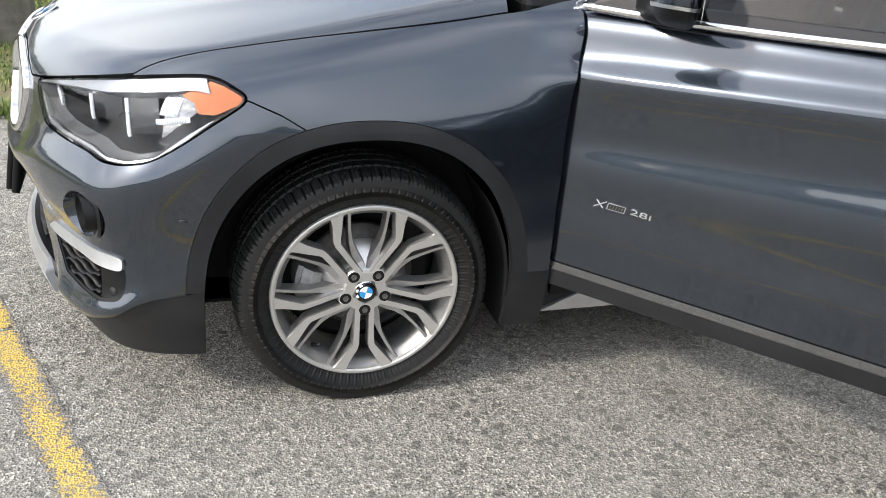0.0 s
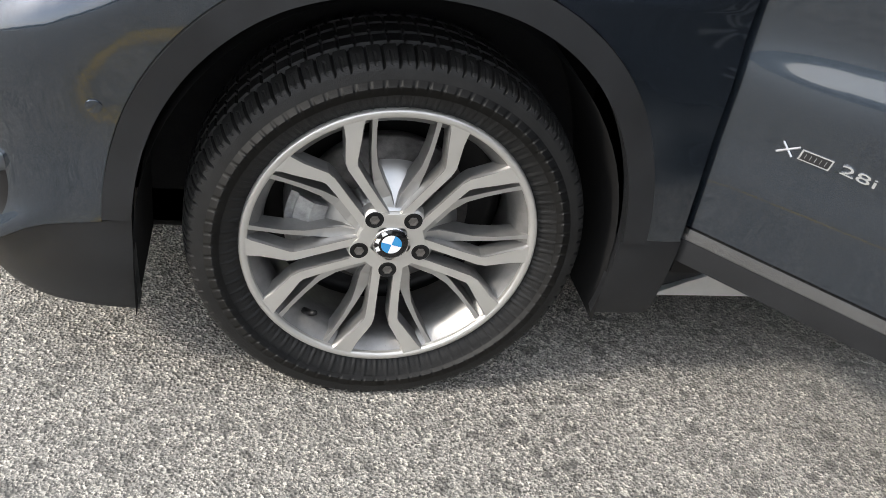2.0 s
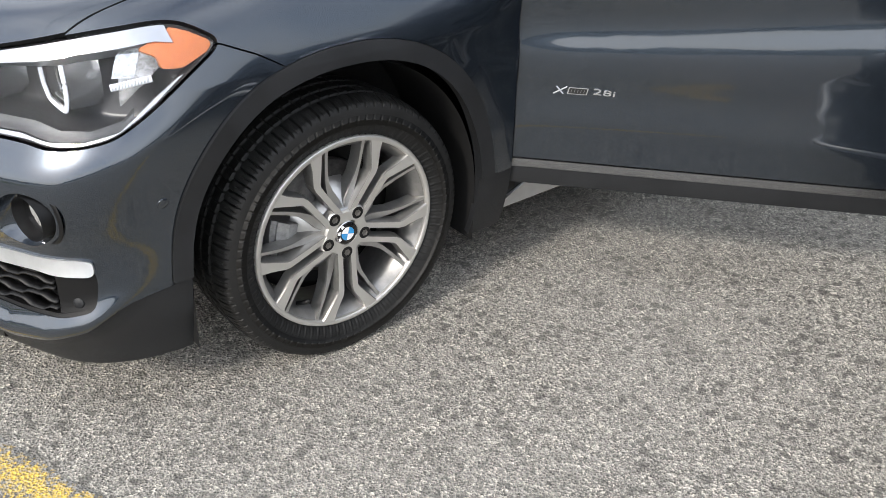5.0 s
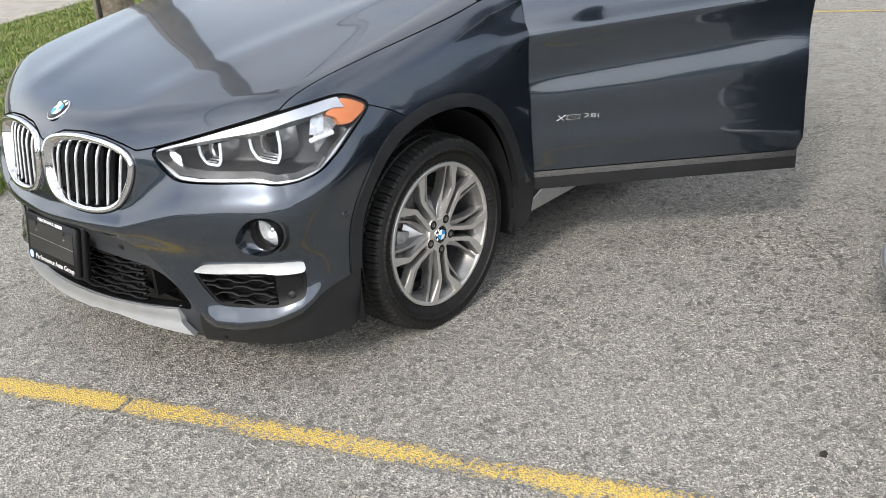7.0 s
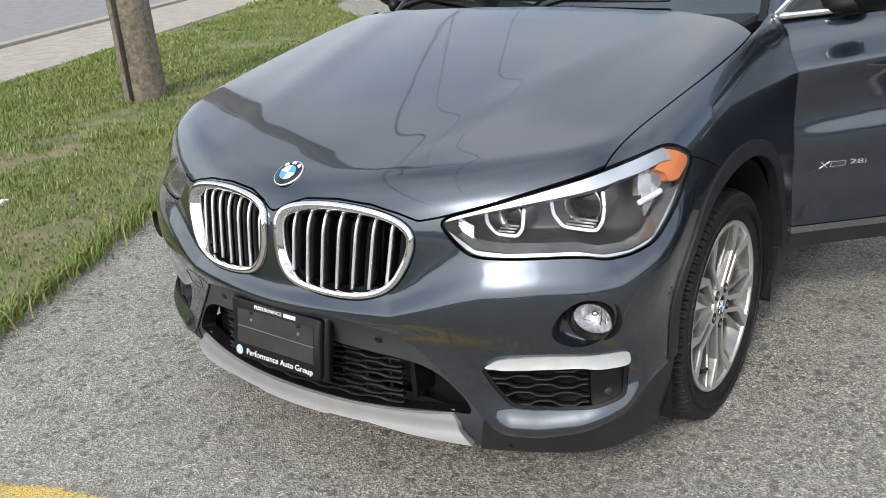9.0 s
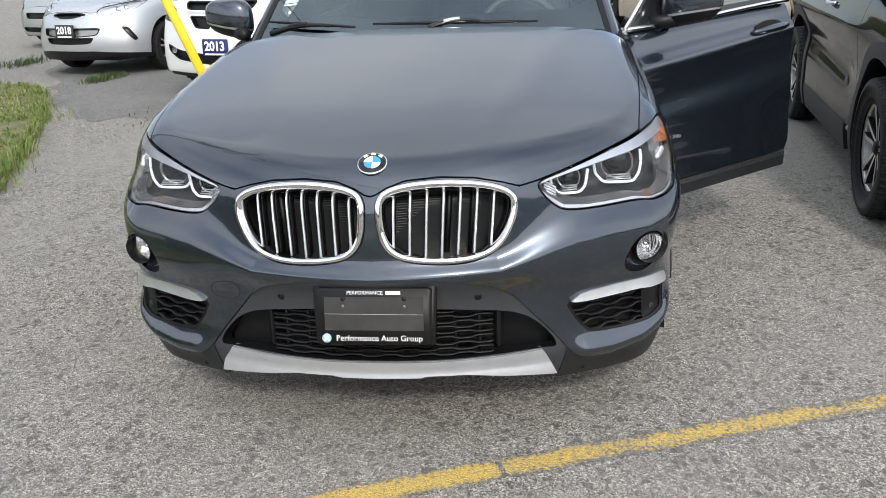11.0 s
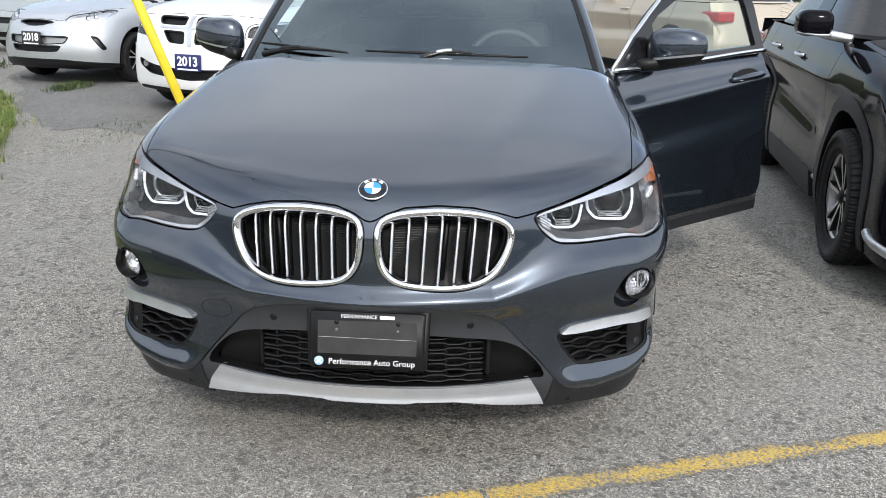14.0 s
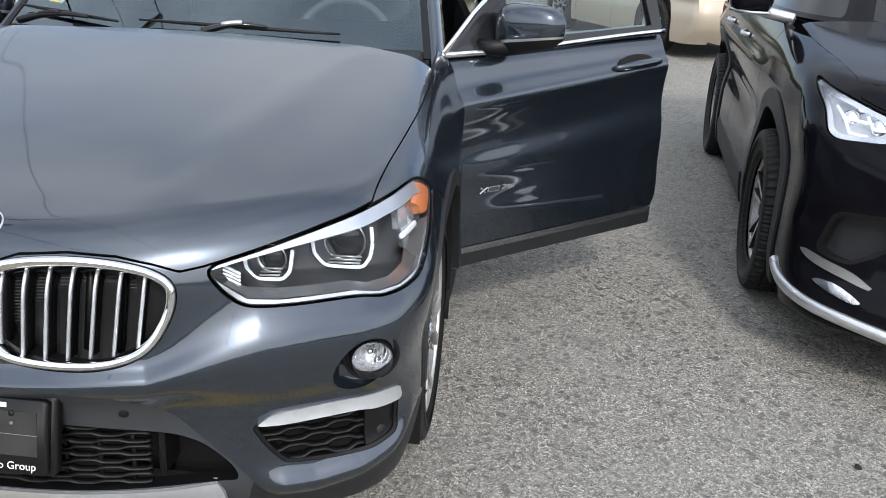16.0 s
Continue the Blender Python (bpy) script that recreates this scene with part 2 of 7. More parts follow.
IRON = mat("cast brake iron", (0.20, 0.19, 0.18), 0.5, 0.8, vary=0.3, scale=40, bump=0.2, bscale=300)
RADIATOR = mat("dark radiator fins", (0.035, 0.035, 0.036), 0.45, 0.3, vary=0.3, scale=60)
CALIPER = mat("caliper", (0.34, 0.34, 0.335), 0.55, 0.5, vary=0.25, scale=50, bump=0.3, bscale=200)
LAMPSILVER = mat("lamp silver", (0.52, 0.53, 0.54), 0.25, 0.7, vary=0.04, scale=50)
# faint glow added so rings, guides and prism bar stay white in shaded housings
LAMPWHITE = mat("white light guide", (0.9, 0.93, 0.97), 0.25, emit=0.20)
AMBER = mat("amber reflector", (0.66, 0.22, 0.08), 0.25, vary=0.15, scale=200, bump=0.4, bscale=600)
LAMPSHELF = mat("lamp shelf grey", (0.34, 0.345, 0.35), 0.22, 0.8, vary=0.3, scale=12, bump=0.2, bscale=30)
LAMPBOWL = mat("faceted lamp bowl", (0.62, 0.63, 0.645), 0.24, 0.85, vary=0.25, scale=70, bump=0.9, bscale=160)
LAMPBROW = mat("lamp brow silver", (0.54, 0.55, 0.57), 0.28, 0.85, vary=0.06, scale=20)
REFLECTOR = mat("lamp reflector", (0.85, 0.86, 0.88), 0.16, 1.0, vary=0.05, scale=60, bump=0.2, bscale=90)
LAMPGREY = mat("lamp housing grey", (0.026, 0.027, 0.029), 0.35, 0.1, vary=0.15, scale=25)
RED = mat("red lamp lens", (0.45, 0.015, 0.012), 0.15, coat=1.0)
LENS = glass("clear lens", (0.97, 0.98, 1.0), 1.28)
WINDOW = glass("window glass", (0.62, 0.70, 0.68), 1.52)
SCREEN = glass("windscreen glass", (0.55, 0.66, 0.67), 2.25, shine=(0.80, 0.94, 1.0))
DARKWINDOW = glass("privacy glass", (0.10, 0.11, 0.11), 1.52)
INTERIOR = mat("dark interior", (0.022, 0.023, 0.026), 0.7, vary=0.2, scale=30, bump=0.2, bscale=300)
DASHTOP = mat("dashboard top", (0.060, 0.066, 0.072), 0.6, vary=0.2, scale=20, bump=0.3, bscale=600)
BLUE = mat("blue enamel", (0.03, 0.28, 0.62), 0.2, coat=1.0)
WHITE = mat("white enamel", (0.85, 0.85, 0.86), 0.25, coat=0.6)
PLATEGREY = mat("dark dusty plate", (0.026, 0.025, 0.024), 0.48, vary=0.25, scale=14, rvary=0.08)
PLATEBLUE = mat("dark blue plate", (0.016, 0.02, 0.12), 0.4, vary=0.1)
ASPHALT = asphalt("asphalt", (0.074, 0.071, 0.065), (0.365, 0.348, 0.312), (0.76, 0.715, 0.62))
OLDASPHALT = asphalt("older asphalt", (0.075, 0.074, 0.072), (0.26, 0.253, 0.24), (0.46, 0.45, 0.42), (0.25, 0.245, 0.23))
YELLOW = line_paint("yellow road paint", (0.68, 0.47, 0.10))
YELLOWPLASTIC = mat("yellow plastic", (0.78, 0.58, 0.02), 0.45, vary=0.1, scale=6)
CONCRETE = mat("concrete", (0.31, 0.285, 0.245), 0.9, vary=0.16, scale=5, bump=0.5, bscale=160)
STAINED = mat("stained concrete", (0.20, 0.185, 0.16), 0.9, second=(0.08, 0.07, 0.055), scale=4, bump=0.7, bscale=90)
ROADGREY = mat("road asphalt", (0.20, 0.20, 0.205), 0.9, vary=0.15, scale=4, bump=0.4, bscale=150)
SOIL = mat("soil and thatch", (0.20, 0.165, 0.105), 0.95, second=(0.075, 0.105, 0.028), scale=3.5, bump=0.8, bscale=60)
BARK = mat("weathered pole wood", (0.085, 0.07, 0.052), 0.9, second=(0.21, 0.18, 0.14), scale=22, bump=0.9, bscale=40)


def grass_mat(name, a, b, dry):
    m = mat(name, a, 0.6, second=tuple(u * .68 + v * .32 for u, v in zip(a, dry)), scale=1.3)
    n, l = m.node_tree.nodes, m.node_tree.links
    p = n["Principled BSDF"]
    first = p.inputs["Base Color"].links[0].from_socket
    g = n.new("ShaderNodeNewGeometry")
    x = n.new("ShaderNodeMix")
    x.data_type = 'RGBA'
    x.inputs[7].default_value = (*b, 1)
    r = n.new("ShaderNodeMapRange")
    r.inputs[1].default_value, r.inputs[2].default_value = 0.2, 1.0
    l.new(g.outputs["Random Per Island"], r.inputs[0])
    l.new(r.outputs[0], x.inputs[0])
    l.new(first, x.inputs[6])
    y = n.new("ShaderNodeMix")
    y.data_type = 'RGBA'
    y.inputs[7].default_value = (*dry, 1)
    r2 = n.new("ShaderNodeMapRange")
    r2.inputs[1].default_value, r2.inputs[2].default_value = 0.80, 0.86
    l.new(g.outputs["Random Per Island"], r2.inputs[0])
    l.new(r2.outputs[0], y.inputs[0])
    l.new(x.outputs[2], y.inputs[6])
    l.new(y.outputs[2], p.inputs["Base Color"])
    return m


GRASS = grass_mat("grass", (0.070, 0.138, 0.017), (0.19, 0.26, 0.040), (0.31, 0.27, 0.12))
WEED = grass_mat("weed leaves", (0.028, 0.058, 0.014), (0.06, 0.095, 0.025), (0.12, 0.13, 0.05))

# ---------------------------------------------------------------- shaping tools
def empty(name, label, category, group="", m=None):
    ob = tagged(new(name), label, category, group)
    ob.empty_display_size = 0.1
    if m is not None:
        ob.matrix_world = m
    return ob


def mesh_of(name, verts, faces, mats, index=None, smooth=True, normals=None):
    me = bpy.data.meshes.new(name)
    me.from_pydata([tuple(v) for v in np.asarray(verts, float).tolist()], [], [tuple(f) for f in (faces.tolist() if isinstance(faces, np.ndarray) else faces)])
    for k in (mats if isinstance(mats, (list, tuple)) else [mats]):
        me.materials.append(k)
    if index is not None:
        me.polygons.foreach_set("material_index", np.asarray(index, np.int32))
    me.polygons.foreach_set("use_smooth", np.full(len(me.polygons), smooth, bool))
    if normals is not None:
        me.normals_split_custom_set_from_vertices([tuple(n) for n in np.asarray(normals, float).tolist()])
    me.update()
    return me


def put(name, me, parent=None, label="", m=None):
    ob = new(name, me)
    if parent is not None:
        ob.parent = parent
    if m is not None:
        ob.matrix_local = m
    return tagged(ob, label)


def part(name, bm, material, parent=None, label="", smooth=False, m=None):
    me = bpy.data.meshes.new(name)
    bm.normal_update()
    bm.to_mesh(me)
    bm.free()
    for k in (material if isinstance(material, (list, tuple)) else [material]):
        me.materials.append(k)
    me.polygons.foreach_set("use_smooth", np.full(len(me.polygons), smooth, bool))
    return put(name, me, parent, label, m)


def box_bm(x0, x1, y0, y1, z0, z1, bevel=0.0, segs=2):
    bm = bmesh.new()
    bmesh.ops.create_cube(bm, size=1)
    for v in bm.verts:
        v.co = ((x0 + x1) / 2 + v.co.x * (x1 - x0), (y0 + y1) / 2 + v.co.y * (y1 - y0), (z0 + z1) / 2 + v.co.z * (z1 - z0))
    if bevel:
        bmesh.ops.bevel(bm, geom=list(bm.edges), offset=bevel, segments=segs, affect='EDGES', profile=0.5)
    return bm


def spl(pts):
    """A smooth curve through (t, v) pairs."""
    p = np.array(pts, float)
    t, v = p[:, 0], p[:, 1]
    s = np.gradient(v, t)

    def f(x):
        x = np.clip(x, t[0], t[-1])
        i = np.clip(np.searchsorted(t, x) - 1, 0, len(t) - 2)
        h = t[i + 1] - t[i]
        u = (x - t[i]) / h
        return (2 * u**3 - 3 * u**2 + 1) * v[i] + (u**3 - 2 * u**2 + u) * h * s[i] + (3 * u**2 - 2 * u**3) * v[i + 1] + (u**3 - u**2) * h * s[i + 1]
    return f


def lin(pts):
    p = np.array(pts, float)
    return lambda x: np.interp(x, p[:, 0], p[:, 1])


def smax(a, b, k):
    h = np.maximum(k - np.abs(a - b), 0) / k
    return np.maximum(a, b) + h * h * k / 4


def step(a, b, x):
    u = np.clip((x - a) / (b - a), 0, 1)
    return u * u * (3 - 2 * u)


def soften(pts, cut=0.22, times=3):
    """Rounds a closed outline's corners."""
    p = np.array(pts, float)
    for _ in range(times):
        q = np.roll(p, -1, 0)
        p = np.stack([p + cut * (q - p), q - cut * (q - p)], 1).reshape(-1, 2)
    return p


def inside(outline, u, v):
    """Signed distance to a closed outline, negative inside."""
    a = outline
    b = np.roll(a, -1, 0)
    p = np.stack([u, v], -1)
    out = np.empty(len(p))
    for i in range(0, len(p), 20000):
        q = p[i:i + 20000, None]
        d = b - a
        s = np.clip(((q - a) * d).sum(-1) / np.maximum((d * d).sum(-1), 1e-12), 0, 1)
        dist = np.sqrt((((a + s[..., None] * d) - q)**2).sum(-1)).min(1)
        cross = ((a[:, 1] > q[..., 1]) != (b[:, 1] > q[..., 1])) & (q[..., 0] < (b[:, 0] - a[:, 0]) * (q[..., 1] - a[:, 1]) / np.where(b[:, 1] == a[:, 1], 1e-9, b[:, 1] - a[:, 1]) + a[:, 0])
        out[i:i + 20000] = np.where(cross.sum(1) % 2 == 1, -dist, dist)
    return out


def clip(sheet, f):
    """Keeps the part of a sheet (rows of place and normal, triangles) where f < 0, cutting triangles along f = 0."""
    A, T = sheet
    if not len(T):
        return sheet
    f = np.where(np.abs(f) < 1e-7, 1e-7, f)
    ins = f < 0
    n = ins[T].sum(1)
    keep = [T[n == 3]]
    rows = [A]
    base = len(A)
    cutT = T[(n == 1) | (n == 2)]
    if len(cutT):
        lone = ins[cutT] == (n[(n == 1) | (n == 2)] == 1)[:, None]
        k = lone.argmax(1)
        R = cutT[np.arange(len(cutT))[:, None], (k[:, None] + np.arange(3)) % 3]
        e = np.concatenate([R[:, [0, 1]], R[:, [0, 2]]])
        e = np.sort(e, 1)
        ue, inv = np.unique(e, axis=0, return_inverse=True)
        inv = inv.reshape(-1)
        s = (f[ue[:, 0]] / (f[ue[:, 0]] - f[ue[:, 1]]))[:, None]
        rows.append(A[ue[:, 0]] * (1 - s) + A[ue[:, 1]] * s)
        m01, m02 = base + inv[:len(R)], base + inv[len(R):]
        one = ins[R[:, 0]]
        keep.append(np.stack([R[one, 0], m01[one], m02[one]], 1))
        two = ~one
        keep.append(np.stack([m01[two], R[two, 1], R[two, 2]], 1))
        keep.append(np.stack([m01[two], R[two, 2], m02[two]], 1))
    A = np.concatenate(rows)
    T = np.concatenate(keep)
    used, inv = np.unique(T, return_inverse=True)
    return A[used], inv.reshape(-1, 3)


def grid_tris(nu, nv, good=None):
    i = np.arange(nu * nv).reshape(nu, nv)
    a, b, c, d = i[:-1, :-1].ravel(), i[1:, :-1].ravel(), i[1:, 1:].ravel(), i[:-1, 1:].ravel()
    T = np.concatenate([np.stack([a, b, c], 1), np.stack([a, c, d], 1)])
    return T if good is None else T[good[T].all(1)]


def borders(T):
    e = np.concatenate([T[:, [0, 1]], T[:, [1, 2]], T[:, [2, 0]]])
    k = np.sort(e, 1)
    _, first, count = np.unique(k, axis=0, return_index=True, return_counts=True)
    return e[first[count == 1]]


def panel(name, sheet, material, parent, depth=0.02, off=0.0, rim=None, side=1, label="", flip=False, m=None):
    """A sheet as a pressed panel: its edges are folded inwards by depth."""
    A, T = sheet
    A = A.copy()
    A[:, 3:6] /= np.maximum(np.linalg.norm(A[:, 3:6], axis=1, keepdims=True), 1e-9)
    V, N = A[:, :3] + off * A[:, 3:6], A[:, 3:6].copy()
    v0, v1, v2 = V[T[:, 0]], V[T[:, 1]], V[T[:, 2]]
    wrong = (np.cross(v1 - v0, v2 - v0) * N[T[:, 0]]).sum(1) < 0
    T = np.where(wrong[:, None], T[:, ::-1], T)
    E = borders(T)
    F, index = T, np.zeros(len(T), np.int32)
    if depth and len(E):
        ids = np.unique(E)
        back = {int(k): i for i, k in enumerate(ids)}
        n0 = len(V)
        V = np.concatenate([V, V[ids], V[ids] - depth * N[ids]])
        N = np.concatenate([N, np.zeros((2 * len(ids), 3))])
        a = np.array([back[int(k)] for k in E[:, 0]])
        b = np.array([back[int(k)] for k in E[:, 1]])
        q = np.stack([b + n0, a + n0, a + n0 + len(ids), b + n0 + len(ids)], 1)
        F = T.tolist() + q.tolist()
        index = np.r_[index, np.ones(len(q), np.int32)]
    else:
        F = T.tolist()
    if side < 0:
        V = V * (1, -1, 1)
        N = N * (1, -1, 1)
        F = [f[::-1] for f in F]
    me = mesh_of(name, V, F, [material, rim or material], index, True, N)
    return put(name, me, parent, label, m)


def tube(path, rad, sides=8, closed=False, flat=1.0, up=(0, 0, 1)):
    """Vertices and faces of a tube along a path; flat squeezes it along the side direction."""
    P = np.array(path, float)
    n = len(P)
    t = np.roll(P, -1, 0) - np.roll(P, 1, 0)
    if not closed:
        t[0], t[-1] = P[1] - P[0], P[-1] - P[-2]
    t /= np.linalg.norm(t, axis=1, keepdims=True)
    u = np.cross(t, np.asarray(up, float))
    bad = np.linalg.norm(u, axis=1) < 1e-4
    u[bad] = np.cross(t[bad], (1, 0.01, 0))
    u /= np.linalg.norm(u, axis=1, keepdims=True)
    w = np.cross(u, t)
    a = np.arange(sides) * 2 * np.pi / sides
    r = np.broadcast_to(np.asarray(rad, float), (n,))
    V = (P[:, None] + r[:, None, None] * (np.cos(a)[None, :, None] * u[:, None] * flat + np.sin(a)[None, :, None] * w[:, None])).reshape(-1, 3)
    F = []
    for i in range(n if closed else n - 1):
        j = (i + 1) % n
        for k in range(sides):
            l2 = (k + 1) % sides
            F.append((i * sides + k, i * sides + l2, j * sides + l2, j * sides + k))
    if not closed:
        F += [tuple(range(sides - 1, -1, -1)), tuple((n - 1) * sides + k for k in range(sides))]
    return V, F


def tube_part(name, path, rad, material, parent, sides=8, closed=False, flat=1.0, up=(0, 0, 1), label="", m=None):
    V, F = tube(path, rad, sides, closed, flat, up)
    return put(name, mesh_of(name, V, F, material), parent, label, m)


def revolve(profile, steps, closed=False):
    """Turns a profile of (radius, y) about the y axis."""
    p = np.array(profile, float)
    a = np.arange(steps) * 2 * np.pi / steps
    V = np.stack([p[None, :, 0] * np.cos(a)[:, None], np.broadcast_to(p[None, :, 1], (steps, len(p))), p[None, :, 0] * np.sin(a)[:, None]], -1).reshape(-1, 3)
    F = []
    m = len(p)
    for i in range(steps):
        j = (i + 1) % steps
        for k in range(m - 1 + closed):
            k2 = (k + 1) % m
            F.append((i * m + k, j * m + k, j * m + k2, i * m + k2))
    return V, F


def prism(outline, d0, d1, frame_of, bevel=0.0):
    """A closed outline in a plane, thickened from d0 to d1 along the plane's normal. frame_of maps (u, v, d) rows to places."""
    o = np.array(outline, float)
    n = len(o)
    c = o.mean(0)
    rows = [np.c_[o, np.full(n, d0)]]
    if bevel:
        rows.append(np.c_[o, np.full(n, d1 - bevel)])
        q = c + (o - c) * (1 - bevel / np.maximum(np.linalg.norm(o - c, axis=1, keepdims=True), bevel * 1.5))
        rows.append(np.c_[q, np.full(n, d1)])
    else:
        rows.append(np.c_[o, np.full(n, d1)])
    V = frame_of(np.concatenate(rows))
    F = []
    for r in range(len(rows) - 1):
        for k in range(n):
            F.append((r * n + k, r * n + (k + 1) % n, (r + 1) * n + (k + 1) % n, (r + 1) * n + k))
    F.append(tuple(range(n - 1, -1, -1)))
    F.append(tuple((len(rows) - 1) * n + k for k in range(n)))
    return V, F


class Body:
    """A car's lower body as a smooth solid: x forward from the front axle, y to the left, z up."""

    def __init__(self, nose, bow, wide, top, tail, tuck=0.02, flare=0.004, wheel=0.333, corner=0.13, edge=0.085, crown=(0.02, 0.012), mod=None, fold=None):
        self.nose, self.bow, self.wide, self.top, self.tail = spl(nose), spl(bow), spl(wide), spl(top), spl(tail)
        self.tuck, self.flare, self.wheel, self.corner, self.edge, self.crown, self.mod, self.fold = tuck, flare, wheel, corner, edge, crown, mod, fold

    def shape(self, x, y, z):
        y = np.abs(y)
        b = self.bow(z)
        df = (x - (self.nose(z) - b * y * y)) / np.sqrt(1 + (2 * b * y)**2)
        dr = (self.tail(z) + 0.16 * y * y - x)
        r = np.hypot(x, z - self.wheel)
        w = self.wide(z) - self.tuck * step(0.1, 0.5, x) + self.flare * np.exp(-((r - 0.45) / 0.07)**2) - 0.03 * step(-2.9, -3.4, x)
        if self.mod is not None:
            w = w + self.mod(x, z)
        dt = (z - (self.top(x) - self.crown[0] * (y / 0.8)**2 - self.crown[1] * (y / 0.8)**6)) * 0.93
        d = smax(smax(smax(df, y - w, self.corner), dr, self.corner), dt, self.edge)
        return d if self.fold is None else d - self.fold(x, y, z)

    def shoot(self, o, d, far=1.6):
        a, b = np.zeros(len(o)), np.full(len(o), far)
        good = (self.shape(*o.T) < 0)
        for _ in range(26):
            m = (a + b) / 2
            ins = self.shape(*(o + m[:, None] * d).T) < 0
            a, b = np.where(ins, m, a), np.where(ins, b, m)
        p = o + a[:, None] * d
        e = 1e-4
        g = np.stack([self.shape(*(p + np.eye(3)[k] * e).T) - self.shape(*(p - np.eye(3)[k] * e).T) for k in range(3)], 1)
        g /= np.maximum(np.linalg.norm(g, axis=1, keepdims=True), 1e-9)
        return np.concatenate([p, g], 1), good

    def flank(self, z0, z1, dz, x_end, dx, pivot=0.2):
        """Nose and left side, met by level rays."""
        z = np.arange(z0, z1, dz)
        phi = np.linspace(-0.02, np.pi / 2, int(1.25 / dx))
        xs = np.arange(pivot - dx, x_end, -dx)
        ox = np.r_[np.full(len(phi), pivot), xs]
        d = np.r_[np.c_[np.cos(phi), np.sin(phi)], np.c_[np.zeros(len(xs)), np.ones(len(xs))]]
        O = np.stack([np.repeat(ox, len(z)), np.zeros(len(ox) * len(z)), np.tile(z, len(ox))], 1)
        D = np.c_[np.repeat(d, len(z), 0), np.zeros(len(ox) * len(z))]
        A, good = self.shoot(O, D)
        return A, grid_tris(len(ox), len(z), good)

    def bonnet(self, y1, dy, x_end, dx, px=0.4, pz=0.6):
        """The bonnet's left half, met by a fan of rays from inside."""
        y = np.arange(-dy, y1, dy)
        th = np.linspace(0.1, np.pi / 2, int(0.7 / dx))
        xs = np.arange(px - dx, x_end, -dx)
        ox = np.r_[np.full(len(th), px), xs]
        d = np.r_[np.c_[np.cos(th), np.sin(th)], np.c_[np.zeros(len(xs)), np.ones(len(xs))]]
        O = np.stack([np.repeat(ox, len(y)), np.tile(y, len(ox)), np.full(len(ox) * len(y), pz)], 1)
        D = np.stack([np.repeat(d[:, 0], len(y)), np.zeros(len(O)), np.repeat(d[:, 1], len(y))], 1)
        A, good = self.shoot(O, D)
        return A, grid_tris(len(ox), len(y), good)

    def on(self, w, z):
        """Place and normal where the wrap coordinate is w at height z (arrays)."""
        w, z = np.atleast_1d(np.asarray(w, float)), np.atleast_1d(np.asarray(z, float))
        a = w / 0.95
        O = np.stack([np.full(len(a), -0.3), np.zeros(len(a)), z], 1)
        A, _ = self.shoot(O, np.stack([np.cos(a), np.sin(a), np.zeros(len(a))], 1), 2.0)
        return A[:, :3], A[:, 3:6]


def wrap(A):
    return 0.95 * np.arctan2(A[:, 1], A[:, 0] + 0.3)


def glasshouse(base, roof, n=4.6, bow=0.13, levels=22, around=120):
    """Windows and roof above the belt: base and roof are (front x, rear x, half width, z)."""
    lv = list(np.linspace(0, 1, levels)) + [1 + k / 12 for k in range(1, 12)]
    a = np.arange(around) * 2 * np.pi / around
    pts = []
    for v in lv:
        u = min(v, 1.0)
        e = u + 0.10 * np.sin(np.pi * u)
        xf, xr, b, z = (base[k] + (roof[k] - base[k]) * (u if k == 3 else e if k == 2 else u) for k in range(4))
        shr = 1.0
        if v > 1:
            s = v - 1
            shr = 1 - s
            z = z + 0.055 * (1 - (1 - s)**2.4)
        xm, ha = (xf + xr) / 2, (xf - xr) / 2
        c, sn = np.cos(a), np.sin(a)
        px = np.sign(c) * np.abs(c)**(2 / n) * ha * shr
        py = np.sign(sn) * np.abs(sn)**(2 / n) * b * shr
        px = xm + px - bow * (py)**2 * np.sign(c) * np.abs(c)**0.5 * 2
        pts.append(np.stack([px, py, np.full(around, z)], 1))
    P = np.array(pts)
    i = np.arange(len(lv) * around).reshape(len(lv), around)
    j = np.roll(i, -1, 1)
    q = np.stack([i[:-1], j[:-1], j[1:], i[1:]], -1).reshape(-1, 4)
    T = np.concatenate([q[:, [0, 1, 2]], q[:, [0, 2, 3]]])
    V = P.reshape(-1, 3)
    N = np.zeros_like(V)
    fn = np.cross(V[T[:, 1]] - V[T[:, 0]], V[T[:, 2]] - V[T[:, 0]])
    for k in range(3):
        np.add.at(N, T[:, k], fn)
    N /= np.maximum(np.linalg.norm(N, axis=1, keepdims=True), 1e-9)
    lev = np.repeat(np.array(lv), around)
    ang = np.tile(np.arctan2(np.sin(a), np.cos(a)), len(lv))
    # far side of the seam at pi: keep |angle| so that both halves read alike
    return np.c_[V, N, lev, np.abs(ang)], T


def text_part(name, words, size, material, parent, m, depth=0.0015, label="", align='CENTER', bold=0.0):
    cu = bpy.data.curves.new(name, 'FONT')
    cu.body, cu.size, cu.extrude, cu.align_x, cu.align_y = words, size, depth, align, 'CENTER'
    cu.resolution_u, cu.offset = 4, bold
    tmp = bpy.data.objects.new(name, cu)
    scene.collection.objects.link(tmp)
    me = bpy.data.meshes.new_from_object(tmp.evaluated_get(bpy.context.evaluated_depsgraph_get()))
    bpy.data.objects.remove(tmp)
    bpy.data.curves.remove(cu)
    me.name = name
    me.materials.clear()
    me.materials.append(material)
    return put(name, me, parent, label, m)


